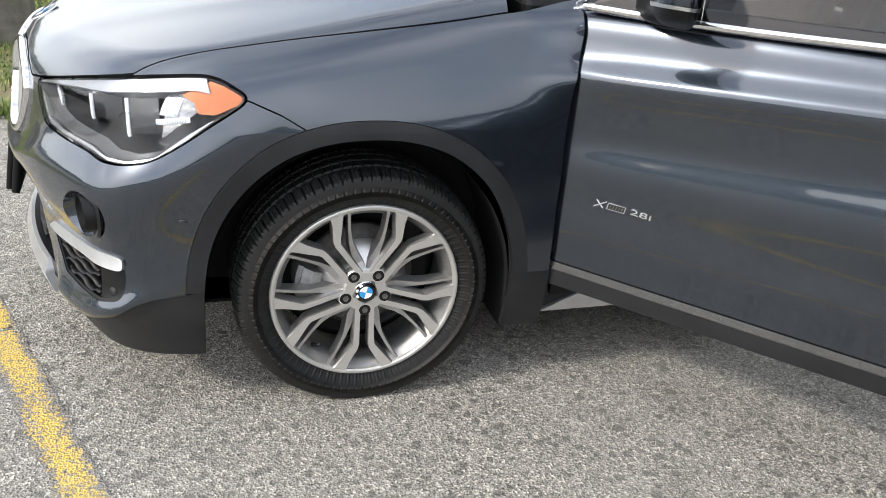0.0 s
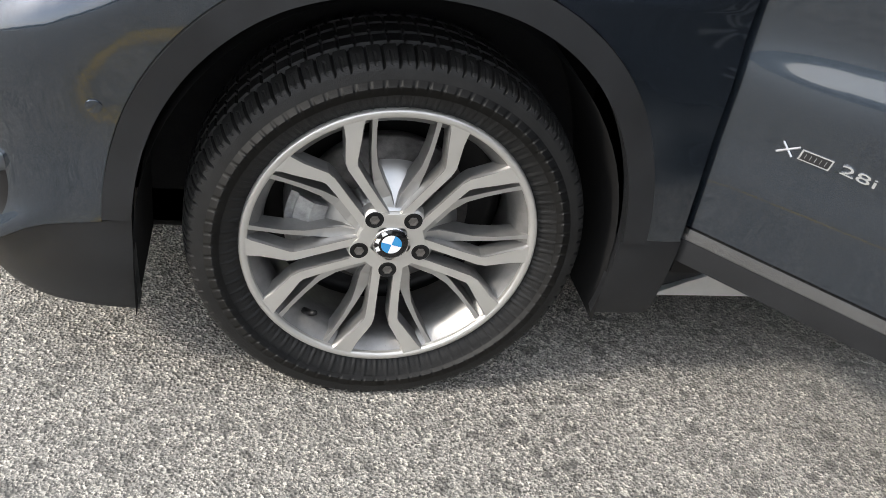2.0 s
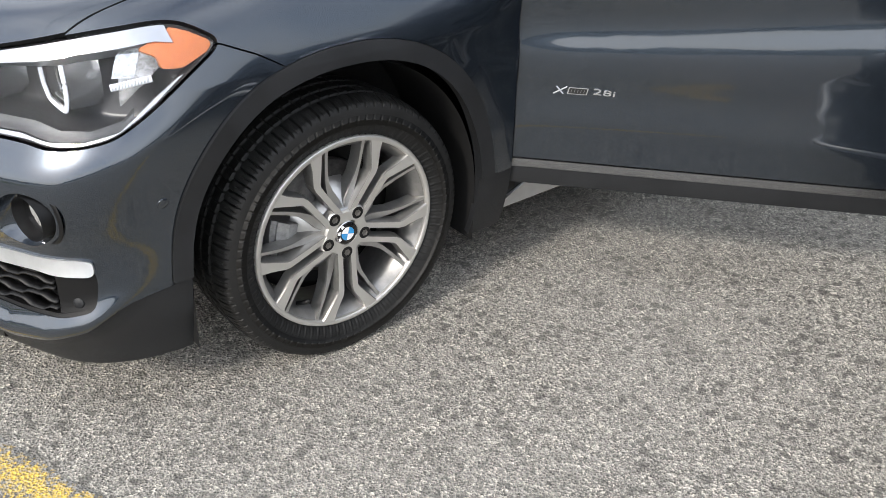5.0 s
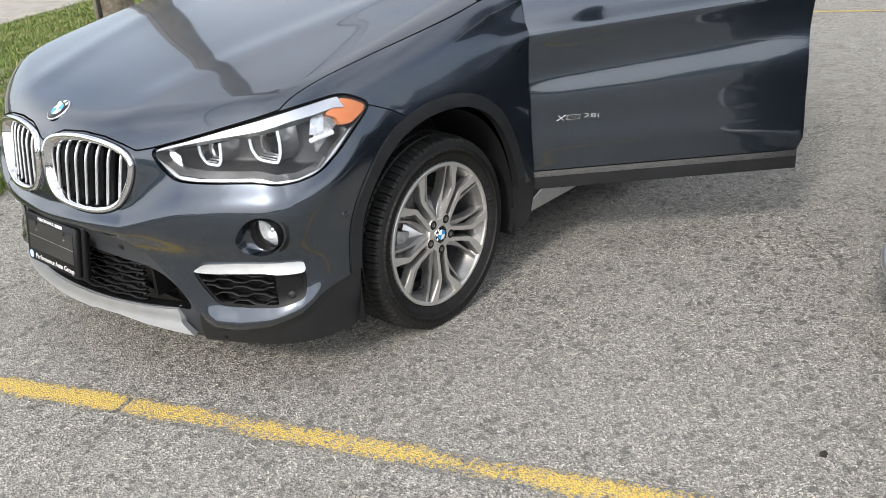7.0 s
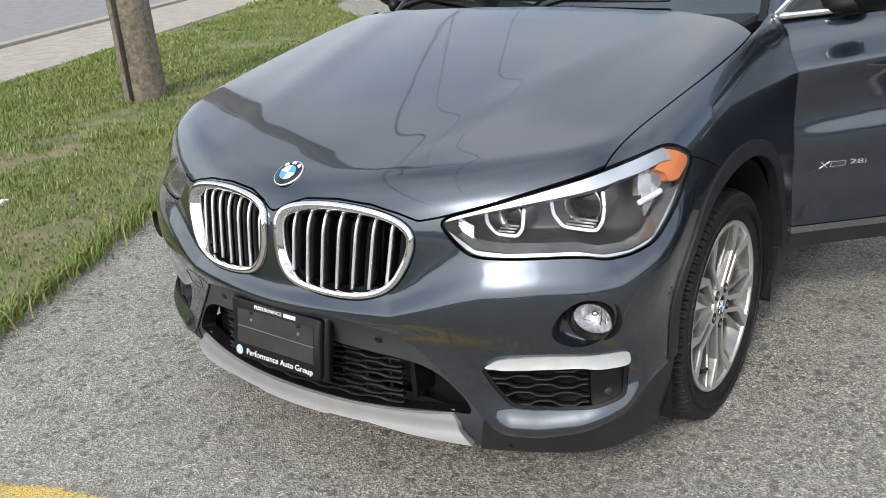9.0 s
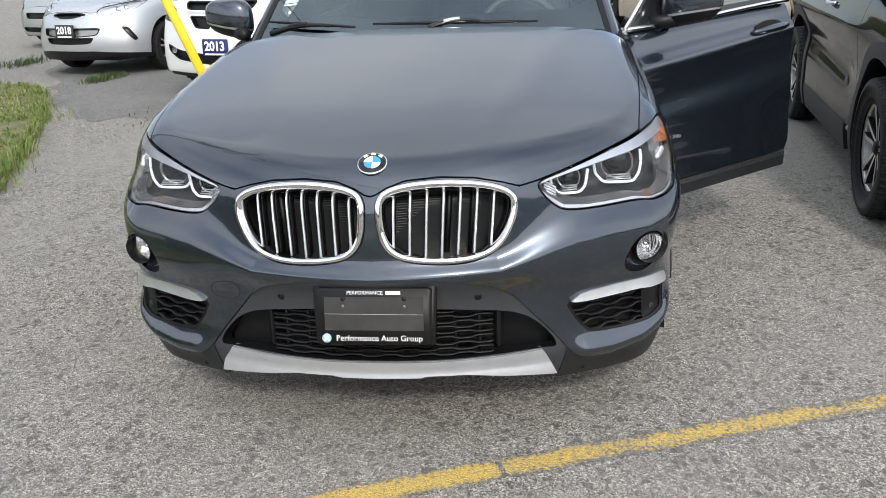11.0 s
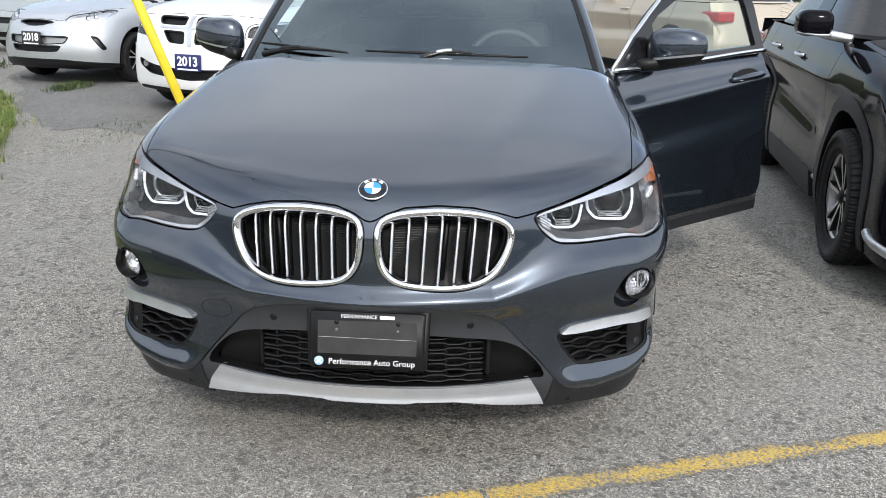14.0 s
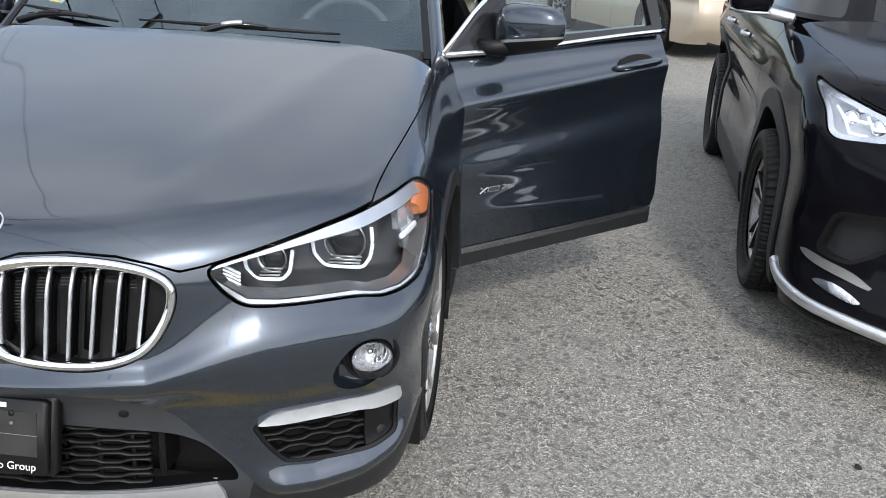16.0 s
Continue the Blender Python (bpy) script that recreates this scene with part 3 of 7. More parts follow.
def basis(o, n, up=(0, 0, 1)):
    """A matrix at o whose z axis is n and whose y axis is nearest to up."""
    n = Vector(n).normalized()
    x = Vector(up).cross(n).normalized()
    y = n.cross(x)
    return Matrix(((x.x, y.x, n.x, o[0]), (x.y, y.y, n.y, o[1]), (x.z, y.z, n.z, o[2]), (0, 0, 0, 1)))

# ---------------------------------------------------------------- ground
LOT = radians(-68.6)                       # the lot's lines run this way
LD = np.array([math.cos(LOT), math.sin(LOT)])
bm = bmesh.new()
bmesh.ops.create_grid(bm, x_segments=2, y_segments=2, size=400)
tagged(part("ground", bm, ASPHALT), "pale worn grey asphalt of the car lot", "asphalt", kind="structure")


def flat_patch(name, outline, z, material, label, category):
    o = soften(outline, 0.2, 5)
    k = np.array([noise.noise((x * 1.7, y * 1.7, 4.0)) + .6 * noise.noise((x * 5, y * 5, 9.0)) for x, y in o])
    o = o + (o - o.mean(0)) / np.linalg.norm(o - o.mean(0), axis=1, keepdims=True) * (k * .28)[:, None]
    me = mesh_of(name, np.c_[o, np.full(len(o), z)], [tuple(range(len(o)))], material, smooth=False)
    return tagged(put(name, me), label, category, kind="structure")


flat_patch("pavement_patch", [(-4.3, -2.2), (-4.9, -4.3), (-9, -6.5), (-22, -13), (-30, -6), (-24, 5), (-9, -0.2), (-5.4, -1.0)], 0.004, OLDASPHALT, "darker older asphalt under the parked cars", "asphalt")


def painted_line(name, a, b, width, label):
    a, b = np.array(a), np.array(b)
    d = (b - a) / np.linalg.norm(b - a)
    s = np.array([-d[1], d[0]])
    n = 90
    rng = np.random.RandomState(7)
    u = np.linspace(0, 1, n)
    wob = [np.convolve(rng.normal(0, 0.006, n + 8), np.ones(3) / 3, 'same')[4:-4] for _ in range(2)]
    L = a + (b - a) * u[:, None] + s * (width / 2 + wob[0])[:, None]
    R = a + (b - a) * u[:, None] - s * (width / 2 + wob[1])[:, None]
    across = (0, .10, .25, .5, .75, .90, 1)
    V = np.concatenate([np.c_[L * (1 - k) + R * k, np.full(n, 0.003)] for k in across])
    F = [(q * n + i, q * n + i + 1, (q + 1) * n + i + 1, (q + 1) * n + i) for q in range(6) for i in range(n - 1)]
    me = mesh_of(name, V, F, YELLOW, smooth=False)
    worn = me.attributes.new("worn", 'FLOAT', 'POINT')
    worn.data.foreach_set("value", np.repeat(np.array([1, .62, .2, 0, .2, .62, 1.0]), n))
    return tagged(put(name, me), label, "line", kind="structure")


painted_line("painted_line_1", (0.20, 2.55), (0.985, 0.362), 0.108, "worn yellow parking line painted on asphalt")
painted_line("painted_line_2", (0.992, 0.345), (1.62, -1.25), 0.104, "worn yellow parking line painted on asphalt")
painted_line("painted_line_3", (-6.9, 1.4), (-5.2, -2.6), 0.10, "faint yellow parking line painted on asphalt")

# verge, pavement slabs and street beyond
EDGE = spl([(-30, -20.5), (-14, -11.6), (-8, -7.7), (-7.1, -6.1), (-5.1, -4.50), (-3.75, -3.83), (-2.6, -3.37), (-0.13, -2.38), (0.8, -1.82), (2.2, -1.5), (8, 0.6), (30, 10)])
xs = np.linspace(-30, 30, 160)
rs = np.random.RandomState(3)
near = EDGE(xs) + np.convolve(rs.normal(0, 0.09, 160), np.ones(3) / 3, 'same')
WALK = lambda x: -7.67 + (x + 1.65) * 0.503
V = np.concatenate([np.c_[xs, near, np.full(160, 0.012)], np.c_[xs, near - 0.12, np.full(160, 0.035)], np.c_[xs, WALK(xs) - 0.03, np.full(160, 0.02)]])
F = [(r * 160 + i, r * 160 + i + 1, (r + 1) * 160 + i + 1, (r + 1) * 160 + i) for r in range(2) for i in range(159)]
tagged(put("verge", mesh_of("verge", V, F, SOIL)), "earth and thatch of the grass verge", "soil", kind="structure")

walk_dir = np.array([1, 0.503]) / math.hypot(1, 0.503)
walk_nor = np.array([0.503, -1]) / math.hypot(1, 0.503)
sidewalk = tagged(new("sidewalk"), "pale concrete sidewalk of cast slabs", "sidewalk", kind="structure")
bm = box_bm(0, 1.51, 0, 2.05, -0.12, 0.04, 0.008, 1)
slab = bpy.data.meshes.new("slab")
bm.to_mesh(slab)
bm.free()
slab.materials.append(CONCRETE)
for k in range(-20, 14):
    o = np.array([-1.65, -7.67]) + walk_dir * (k * 1.525)
    put("slab", slab, sidewalk, m=pose(o[0], o[1], 0, 0, 0, math.degrees(math.atan2(walk_dir[1], walk_dir[0]))) @ pose(0, -2.05, 0))
o = np.array([-1.65, -7.67]) + walk_nor * 2.3
e0, e1 = o - walk_dir * 60, o + walk_dir * 60
V = [(*e0, -0.02), (*e1, -0.02), (*(e1 + walk_nor * 9), -0.02), (*(e0 + walk_nor * 9), -0.02)]
V = [(x, y, 0.006) for x, y, _ in V]
tagged(put("road", mesh_of("road", V, [(0, 1, 2, 3)], ROADGREY, smooth=False)), "smooth grey street beyond the sidewalk", "road", kind="structure")
kerb = box_bm(-60, 60, -0.25, 0.0, -0.1, 0.055, 0.015, 2)
tagged(part("kerb", kerb, CONCRETE, m=pose(o[0], o[1], 0, 0, 0, math.degrees(math.atan2(walk_dir[1], walk_dir[0])))), "pale concrete kerb along the street", "kerb", kind="structure")

# unseen tree-like belt all round the horizon, added to darken low reflections
n = 720
a = np.arange(n) * 2 * np.pi / n
hgt = np.array([4.0 + 1.6 * noise.noise((math.cos(t) * 4, math.sin(t) * 4, 2.0)) + 1.6 * noise.noise((math.cos(t) * 14, math.sin(t) * 14, 6.0)) + .9 * noise.noise((math.cos(t) * 50, math.sin(t) * 50, 1.0)) for t in a])
rad = np.array([62 + 5 * noise.noise((math.cos(t) * 9, math.sin(t) * 9, 11.0)) for t in a])
V = np.concatenate([np.stack([rad * k * np.cos(a), rad * k * np.sin(a), hgt * q - .1 * (q == 0)], 1) for q, k in ((0, 1.0), (.35, .985), (.7, .99), (.92, 1.005), (1, 1.03), (0, 1.06))])
F = [(r * n + i, (r + 1) * n + i, (r + 1) * n + (i + 1) % n, r * n + (i + 1) % n) for r in range(5) for i in range(n)]
tagged(put("backdrop", mesh_of("backdrop", V, F, mat("dark horizon belt", (0.030, 0.042, 0.020), .9, second=(0.075, 0.085, 0.05), scale=.6, bump=1.0, bscale=2.0))), "unseen tree-like dark belt added to darken low reflections", "trees", kind="structure")

# ---------------------------------------------------------------- wheels
def tyre_mesh(R, rim, half, blocks=72, sub=8, name="tyre"):
    """Tyre with ribs, cut shoulder blocks and rounded sidewalls, turned about y."""
    prof = []
    for u in np.linspace(-1, 1, 41):
        prof.append((u * half * 0.89, R - 0.009 * abs(u)**4 - 0.003 * u * u))
    side = [(half * 0.915, R - 0.0145), (half * 0.935, R - 0.018), (half * 0.952, R - 0.0225), (half * 0.966, R - 0.029), (half * 0.970, R - 0.0325), (half * 0.985, R - 0.04), (half, R - 0.062), (half * 0.985, (R + rim) / 2 + 0.01), (half * 0.93, rim + 0.03), (half * 0.87, rim + 0.014), (half * 0.83, rim + 0.010), (half * 0.80, rim), (half * 0.76, rim - 0.01)]
    pts = [(-y, r) for y, r in side[::-1]] + prof + side
    steps = blocks * sub
    P = np.array(pts)
    a = np.arange(steps) * 2 * np.pi / steps
    rad = np.repeat(P[None, :, 1], steps, 0)
    yy = P[:, 0] / half
    k = np.arange(steps) % sub
    k2 = (np.arange(steps) + sub // 2) % sub
    out = np.abs(yy) > 0.52
    tread = np.abs(yy) < 0.943
    mid = (np.abs(yy) < 0.50)
    rad[np.ix_(k == 0, out & tread)] -= 0.0075
    rad[np.ix_(k2 == 0, (np.abs(yy) > 0.70) & (np.abs(yy) < 0.93))] -= 0.0022
    rad[np.ix_(k2 == 0, mid & (np.abs(yy) > 0.08))] -= 0.004
    for g in (-0.49, -0.17, 0.17, 0.49):
        rad[:, np.abs(yy - g) < 0.033] -= 0.0075
    V = np.stack([rad * np.cos(a)[:, None], np.broadcast_to(P[None, :, 0], rad.shape), rad * np.sin(a)[:, None]], -1).reshape(-1, 3)
    m = len(P)
    F = [(i * m + j, i * m + j + 1, ((i + 1) % steps) * m + j + 1, ((i + 1) % steps) * m + j) for i in range(steps) for j in range(m - 1)]
    me = mesh_of(name, V, F, RUBBER)
    me.polygons.foreach_set("use_smooth", np.array([not (9 <= j < m - 10) for i in range(steps) for j in range(m - 1)]))
    return me


def bar(points, widths, y_face, thick, frame_rot, chamfer=0.003):
    """A spoke: a strip along (radius, tangent) points with its face at depths y_face, with chamfered edges."""
    P = np.array(points, float)
    w = np.array(widths, float)
    yf = np.array(y_face, float)
    t = np.gradient(P, axis=0)
    t /= np.linalg.norm(t, axis=1, keepdims=True)
    nrm = np.stack([-t[:, 1], t[:, 0]], 1)
    rows = []
    for s, d in ((-1.12, -thick), (-1.0, -chamfer * 1.6), (-1.0 + 0.14, 0), (1.0 - 0.14, 0), (1.0, -chamfer * 1.6), (1.12, -thick)):
        q = P + nrm * (s * w / 2)[:, None]
        rows.append(np.stack([q[:, 0], yf + d, q[:, 1]], 1))
    V = np.stack(rows, 1)
    n, k = V.shape[:2]
    V = V.reshape(-1, 3)
    F, idx = [], []
    for i in range(n - 1):
        for j in range(k - 1):
            F.append((i * k + j, (i + 1) * k + j, (i + 1) * k + j + 1, i * k + j + 1))
            idx.append(0 if j == 2 else 1)
    F += [tuple(range(k)), tuple((n - 1) * k + j for j in range(k - 1, -1, -1))]
    idx += [1, 1]
    c, s = math.cos(frame_rot), math.sin(frame_rot)
    V = np.stack([V[:, 0] * c - V[:, 2] * s, V[:, 1], V[:, 0] * s + V[:, 2] * c], 1)
    return V, F, idx


def joined(name, pieces, mats, parent, smooth=False, label="", m=None):
    V, F, I, n = [], [], [], 0
    for p in pieces:
        v, f = p[0], p[1]
        V.append(np.asarray(v))
        F += [tuple(k + n for k in q) for q in f]
        I += list(p[2]) if len(p) > 2 else [0] * len(f)
        n += len(v)
    return put(name, mesh_of(name, np.concatenate(V), F, mats, I, smooth), parent, label, m)


def roundel(parent, m, R, name="emblem"):
    """A round badge: metal rim, black ring, blue and white quarters."""
    e = put(name, mesh_of(name, *disc(R, 0.004, 48), CHROME), parent, "round blue and white enamel badge", m)
    put("ring", mesh_of("ring", *disc(R * 0.94, 0.0055, 48), GLOSSBLACK), e)
    put("inner_rim", mesh_of("inner_rim", *disc(R * 0.60, 0.0061, 40), CHROME), e)
    for k in range(4):
        a = np.linspace(k * np.pi / 2, (k + 1) * np.pi / 2, 12)
        o = np.r_[[(0, 0)], np.c_[np.cos(a), np.sin(a)] * R * 0.56]
        V, F = prism(o, 0, 0.0068, lambda q: q)
        put("quarter", mesh_of("quarter", V, F, WHITE if k % 2 else BLUE, smooth=False), e)
    for a in np.radians((50, 90, 130)):                      # small bright marks on the black ring
        V, F = prism([(-0.007 * R / 0.043, -0.004 * R / 0.043), (0.007 * R / 0.043, -0.004 * R / 0.043), (0.005 * R / 0.043, 0.005 * R / 0.043), (-0.005 * R / 0.043, 0.005 * R / 0.043)], 0.005, 0.0062, lambda q: q)
        put("mark", mesh_of("mark", V, F, WHITE, smooth=False), e, m=Matrix.Translation((math.cos(a) * R * 0.77, math.sin(a) * R * 0.77, 0)) @ pose(0, 0, 0, 0, 0, math.degrees(a) - 90))
    return e


def disc(R, h, n, dome=0.0):
    a = np.arange(n) * 2 * np.pi / n
    c = np.c_[np.cos(a), np.sin(a)]
    V = np.concatenate([np.c_[c * R, np.zeros(n)], np.c_[c * R, np.full(n, h * 0.6)], np.c_[c * (R - 0.4 * h), np.full(n, h)], [[0, 0, h + dome]]])
    F = [(r * n + k, r * n + (k + 1) % n, (r + 1) * n + (k + 1) % n, (r + 1) * n + k) for r in range(2) for k in range(n)]
    F += [(2 * n + k, 2 * n + (k + 1) % n, 3 * n) for k in range(n)]
    return V, F


def in_rim(V, R=0.2410):
    """Draws what reaches past the rim's edge back to it."""
    k = np.minimum(1, R / np.hypot(V[:, 0], V[:, 2]))
    return V * np.stack([k, np.ones(len(V)), k], 1)


def star_face():
    """Flat machined face round the cap, reaching out over the bolts."""
    a = np.arange(100) * 2 * np.pi / 100
    r = 0.062 + 0.009 * np.clip(np.cos(5 * (a - math.radians(270))), -.6, 1)
    V = []
    for k, y in ((0.5, 0.0012), (1.0, 0.0012), (1.05, -0.003), (1.10, -0.02)):
        V.append(np.stack([r * k * np.cos(a), np.full(100, y), r * k * np.sin(a)], 1))
    F = [(q * 100 + i, q * 100 + (i + 1) % 100, (q + 1) * 100 + (i + 1) % 100, (q + 1) * 100 + i) for q in range(3) for i in range(100)]
    return np.concatenate(V), F


def wheel_y_spoke(parent, m, R=0.340, badge=True):
    """Wheel with five pairs of forked, machined spokes; outer side towards +y, hub cap at y = 0."""
    wheel = put("wheel", mesh_of("wheel", *revolve([(0.232, -0.17), (0.228, -0.10), (0.213, -0.05), (0.222, -0.014), (0.2365, 0.001), (0.2395, 0.006)], 96), BARREL), parent, m=m)
    put("tyre", TYRE, wheel, m=pose(0, -0.0915, 0))
    put("rim_lip", mesh_of("rim_lip", *revolve([(0.2365, -0.012), (0.2380, 0.008), (0.2392, 0.0112), (0.2490, 0.0122), (0.2512, 0.0108), (0.2525, 0.004), (0.2525, -0.02)], 120), MACHINED), wheel)
    put("back_plate", mesh_of("back_plate", *revolve([(0.0, -0.15), (0.20, -0.15), (0.215, -0.145), (0.215, -0.13)], 48), BLACK), wheel)
    put("brake_disc", mesh_of("brake_disc", *revolve([(0.0, -0.075), (0.075, -0.075), (0.078, -0.098), (0.150, -0.098), (0.150, -0.122), (0.06, -0.122)], 72), IRON), wheel)
    cal = []
    for a0, a1 in ((math.radians(-24), math.radians(20)),):
        a = np.linspace(a0, a1, 10)
        for y0, y1, r0, r1 in ((-0.14, -0.055, 0.105, 0.178), (-0.075, -0.045, 0.112, 0.165)):
            prof = [(r0, y0), (r0, y1), ((r0 + r1) / 2, y1 + 0.006), (r1, y1 - 0.004), (r1, y0)]
            n = len(prof)
            V = np.array([(r * math.cos(t), y, r * math.sin(t)) for t in a for r, y in prof])
            F = [(i * n + j, i * n + (j + 1) % n, (i + 1) * n + (j + 1) % n, (i + 1) * n + j) for i in range(len(a) - 1) for j in range(n)]
            F += [tuple(range(n)), tuple((len(a) - 1) * n + j for j in range(n - 1, -1, -1))]
            cal.append((V, F))
    joined("caliper", cal, CALIPER, wheel)
    for b in range(5):
        rot = math.radians(270 + 72 * b)
        for s in (-1, 1):
            V, F, I = bar([(0.036, s * 0.0185), (0.080, s * 0.0190), (0.125, s * 0.0198), (0.160, s * 0.0210), (0.171, s * 0.0245), (0.186, s * 0.0350), (0.206, s * 0.0490), (0.226, s * 0.0610), (0.2425, s * 0.0680)], [0.0180, 0.0165, 0.0170, 0.0190, 0.0215, 0.0240, 0.0280, 0.0350, 0.0440], [0.0, 0.001, 0.003, 0.005, 0.006, 0.0075, 0.0095, 0.011, 0.0114], 0.032, rot)
            joined("spoke", [(in_rim(V), F, I)], [MACHINED, WHEELGREY], wheel)
            V, F, I = bar([(0.050, s * 0.009), (0.080, s * 0.0185), (0.110, s * 0.0315), (0.140, s * 0.0410), (0.175, s * 0.0465), (0.210, s * 0.0495), (0.2400, s * 0.0520)], [0.028, 0.027, 0.019, 0.0115, 0.0090, 0.0085, 0.0110], [-0.006, -0.015, -0.018, -0.014, -0.007, -0.001, 0.004], 0.036, rot + math.radians(36), 0.002)
            joined("rib", [(in_rim(V), F, I)], [HUBSILVER, WHEELGREY], wheel)
    # dished hub between the spoke pairs
    hub = [(0.0, -0.004), (0.036, -0.004), (0.050, -0.003), (0.060, -0.006), (0.072, -0.016), (0.090, -0.030), (0.108, -0.045), (0.125, -0.066)]
    V, F = revolve(hub, 100)
    ang = np.arctan2(V[:, 2], V[:, 0])
    k = np.cos(5 * (ang - math.radians(270)))
    r = np.hypot(V[:, 0], V[:, 2])
    scale_r = np.where(r > 0.055, 1 - 0.30 * np.clip(k + .25, 0, 1), 1)
    V = V * np.stack([scale_r, np.ones_like(r), scale_r], 1)
    put("hub", mesh_of("hub", V, F, HUBSILVER), wheel, "bright dished hub")
    put("hub_face", mesh_of("hub_face", *star_face(), MACHINED, smooth=False), wheel, "machined hub face")
    for b in range(5):
        t = math.radians(270 + 72 * b)
        well = put("bolt_hole", mesh_of("bolt_hole", *revolve([(0.0158, 0.0011), (0.0150, 0.0024), (0.0138, 0.0020), (0.0128, 0.0014), (0.0118, 0.0013), (0.0, 0.0013)], 24), [BLACK]), wheel, m=pose(0.0555 * math.cos(t), 0, 0.0555 * math.sin(t)))
        put("bolt", mesh_of("bolt", *revolve([(0.0085, 0.0013), (0.0085, 0.0030), (0.006, 0.0034), (0.0055, 0.0018), (0.0, 0.0018)], 6), IRON, smooth=False), well)
    if badge:
        roundel(wheel, Matrix.Translation((0, 0.0, 0)) @ Matrix(((1, 0, 0, 0), (0, 0, 1, 0), (0, 1, 0, 0), (0, 0, 0, 1))) @ pose(0, 0, 0, 0, 0, -75), 0.0315, "centre_cap")
    V, F = tube([(0.212 * math.cos(5.40), -0.02, 0.212 * math.sin(5.40)), (0.196 * math.cos(5.40), 0.004, 0.196 * math.sin(5.40)), (0.186 * math.cos(5.40), 0.012, 0.186 * math.sin(5.40))], [0.0062, 0.0056, 0.0046])
    put("valve", mesh_of("valve", V, F, BLACK), wheel)
    return wheel


TYRE = tyre_mesh(0.344, 0.2490, 0.116, 84)

# ---------------------------------------------------------------- the grey crossover
def crease(x, z):
    """Shoulder crease and the pressed hollow below it, along the doors."""
    zc = 0.918 + 0.055 * np.clip((-x - 0.5) / 0.8, 0, 1.6)
    on = step(-0.25, -0.7, x)
    return -0.11 * np.maximum(z - .79, 0) * step(-.54, -.36, x) + on * (0.022 * np.exp(-((z - zc) / 0.05)**2) * (z < zc) + 0.022 * np.exp(-((z - zc) / 0.032)**2) * (z >= zc) - 0.016 * np.exp(-((z - zc + 0.15) / 0.07)**2) + 0.006 * np.exp(-((z - 0.52) / 0.06)**2))


CREST = lin([(0, .556), (.28, .566), (.36, .592), (.46, .622), (.56, .634), (.70, .640), (.80, .680), (1.0, .80)])
LIP = lin([(0, .2), (.44, .29), (.48, .272), (.55, .268), (.63, .286), (.70, .318), (.76, .36), (1, .4)])


def relief(x, y, z):
    """Folds pressed into the front bumper: a ledge over the fog lamps and a lip under the side intakes."""
    w = 0.95 * np.arctan2(np.abs(y), x + 0.3)
    front = step(1.02, 0.78, w) * (x > -0.2)
    d = z - CREST(w)
    up = 0.029 + 0.043 * step(.28, .48, w)
    a = (0.025 + 0.009 * step(.30, .52, w)) * np.where(d > 0, np.exp(-(d / up)**2), np.exp(-(d / (0.050 + 0.075 * step(.30, .50, w)))**2))
    d = z - LIP(w)
    b = 0.022 * np.where(d > 0, np.exp(-(d / 0.036)**2), np.exp(-(d / 0.03)**2)) * step(.44, .50, w) * step(.80, .70, w)
    yr = 0.30 + 0.26 * np.clip((0.80 - x) / 1.1, 0, 1)
    c = 0.0045 * np.exp(-((np.abs(y) - yr) / 0.085)**2) * step(.84, .60, x) * step(.85, .95, z + .12 * np.clip(x, 0, 1)) * (x > -1)
    return front * (a + b) + c


X1 = Body(nose=[(.15, .84), (.2, .872), (.26, .892), (.36, .885), (.47, .885), (.55, .905), (.61, .903), (.7, .893), (.78, .882), (.83, .87), (.9, .85)],
          bow=[(.2, .38), (.45, .37), (.6, .41), (.8, .46), (.95, .48)],
          wide=[(.15, .85), (.25, .88), (.36, .898), (.55, .893), (.72, .897), (.84, .893), (.92, .877), (1.0, .855), (1.06, .838), (1.12, .80)],
          top=[(-3.6, 1.2), (-2.5, 1.2), (-.7, 1.152), (-.35, 1.119), (-.1, 1.077), (.2, 1.020), (.5, .956), (.7, .902), (.82, .86), (.9, .82)],
          tail=[(.2, -3.35), (.35, -3.5), (.6, -3.54), (.8, -3.5), (1.2, -3.38)], mod=crease, fold=relief)
car = empty("car", "dark grey metallic crossover with its driver's door open", "car")
FLANK = X1.flank(.165, 1.10, .0085, -3.55, .0085)
BONNET = X1.bonnet(.86, .009, -.62, .009)

LAMP = soften([(.379, .799), (.404, .750), (.438, .715), (.50, .710), (.64, .712), (.682, .702), (.725, .706), (.778, .722), (.824, .762), (.872, .812), (.930, .866), (.872, .903), (.83, .911), (.72, .894), (.58, .857), (.468, .824)], .2, 3)
KIDNEY = soften([(.011, .74), (.013, .778), (.03, .803), (.08, .818), (.158, .824), (.237, .818), (.296, .803), (.330, .777), (.334, .738), (.321, .69), (.294, .637), (.259, .608), (.207, .594), (.131, .595), (.068, .606), (.034, .632), (.016, .677)], .25, 2)
INTAKE = soften([(.444, .426), (.462, .440), (.538, .455), (.713, .468), (.721, .42), (.714, .352), (.656, .329), (.582, .323), (.504, .326), (.488, .343), (.464, .381)], .15, 3)
STRIP = soften([(.450, .434), (.482, .461), (.584, .470), (.718, .470), (.720, .434), (.66, .434), (.63, .440), (.555, .436), (.494, .432)], .14, 3)
FOG = soften([(.606, .605), (.632, .622), (.668, .618), (.690, .586), (.684, .537), (.658, .506), (.627, .492), (.59, .505), (.575, .54), (.586, .577)], .25, 3)
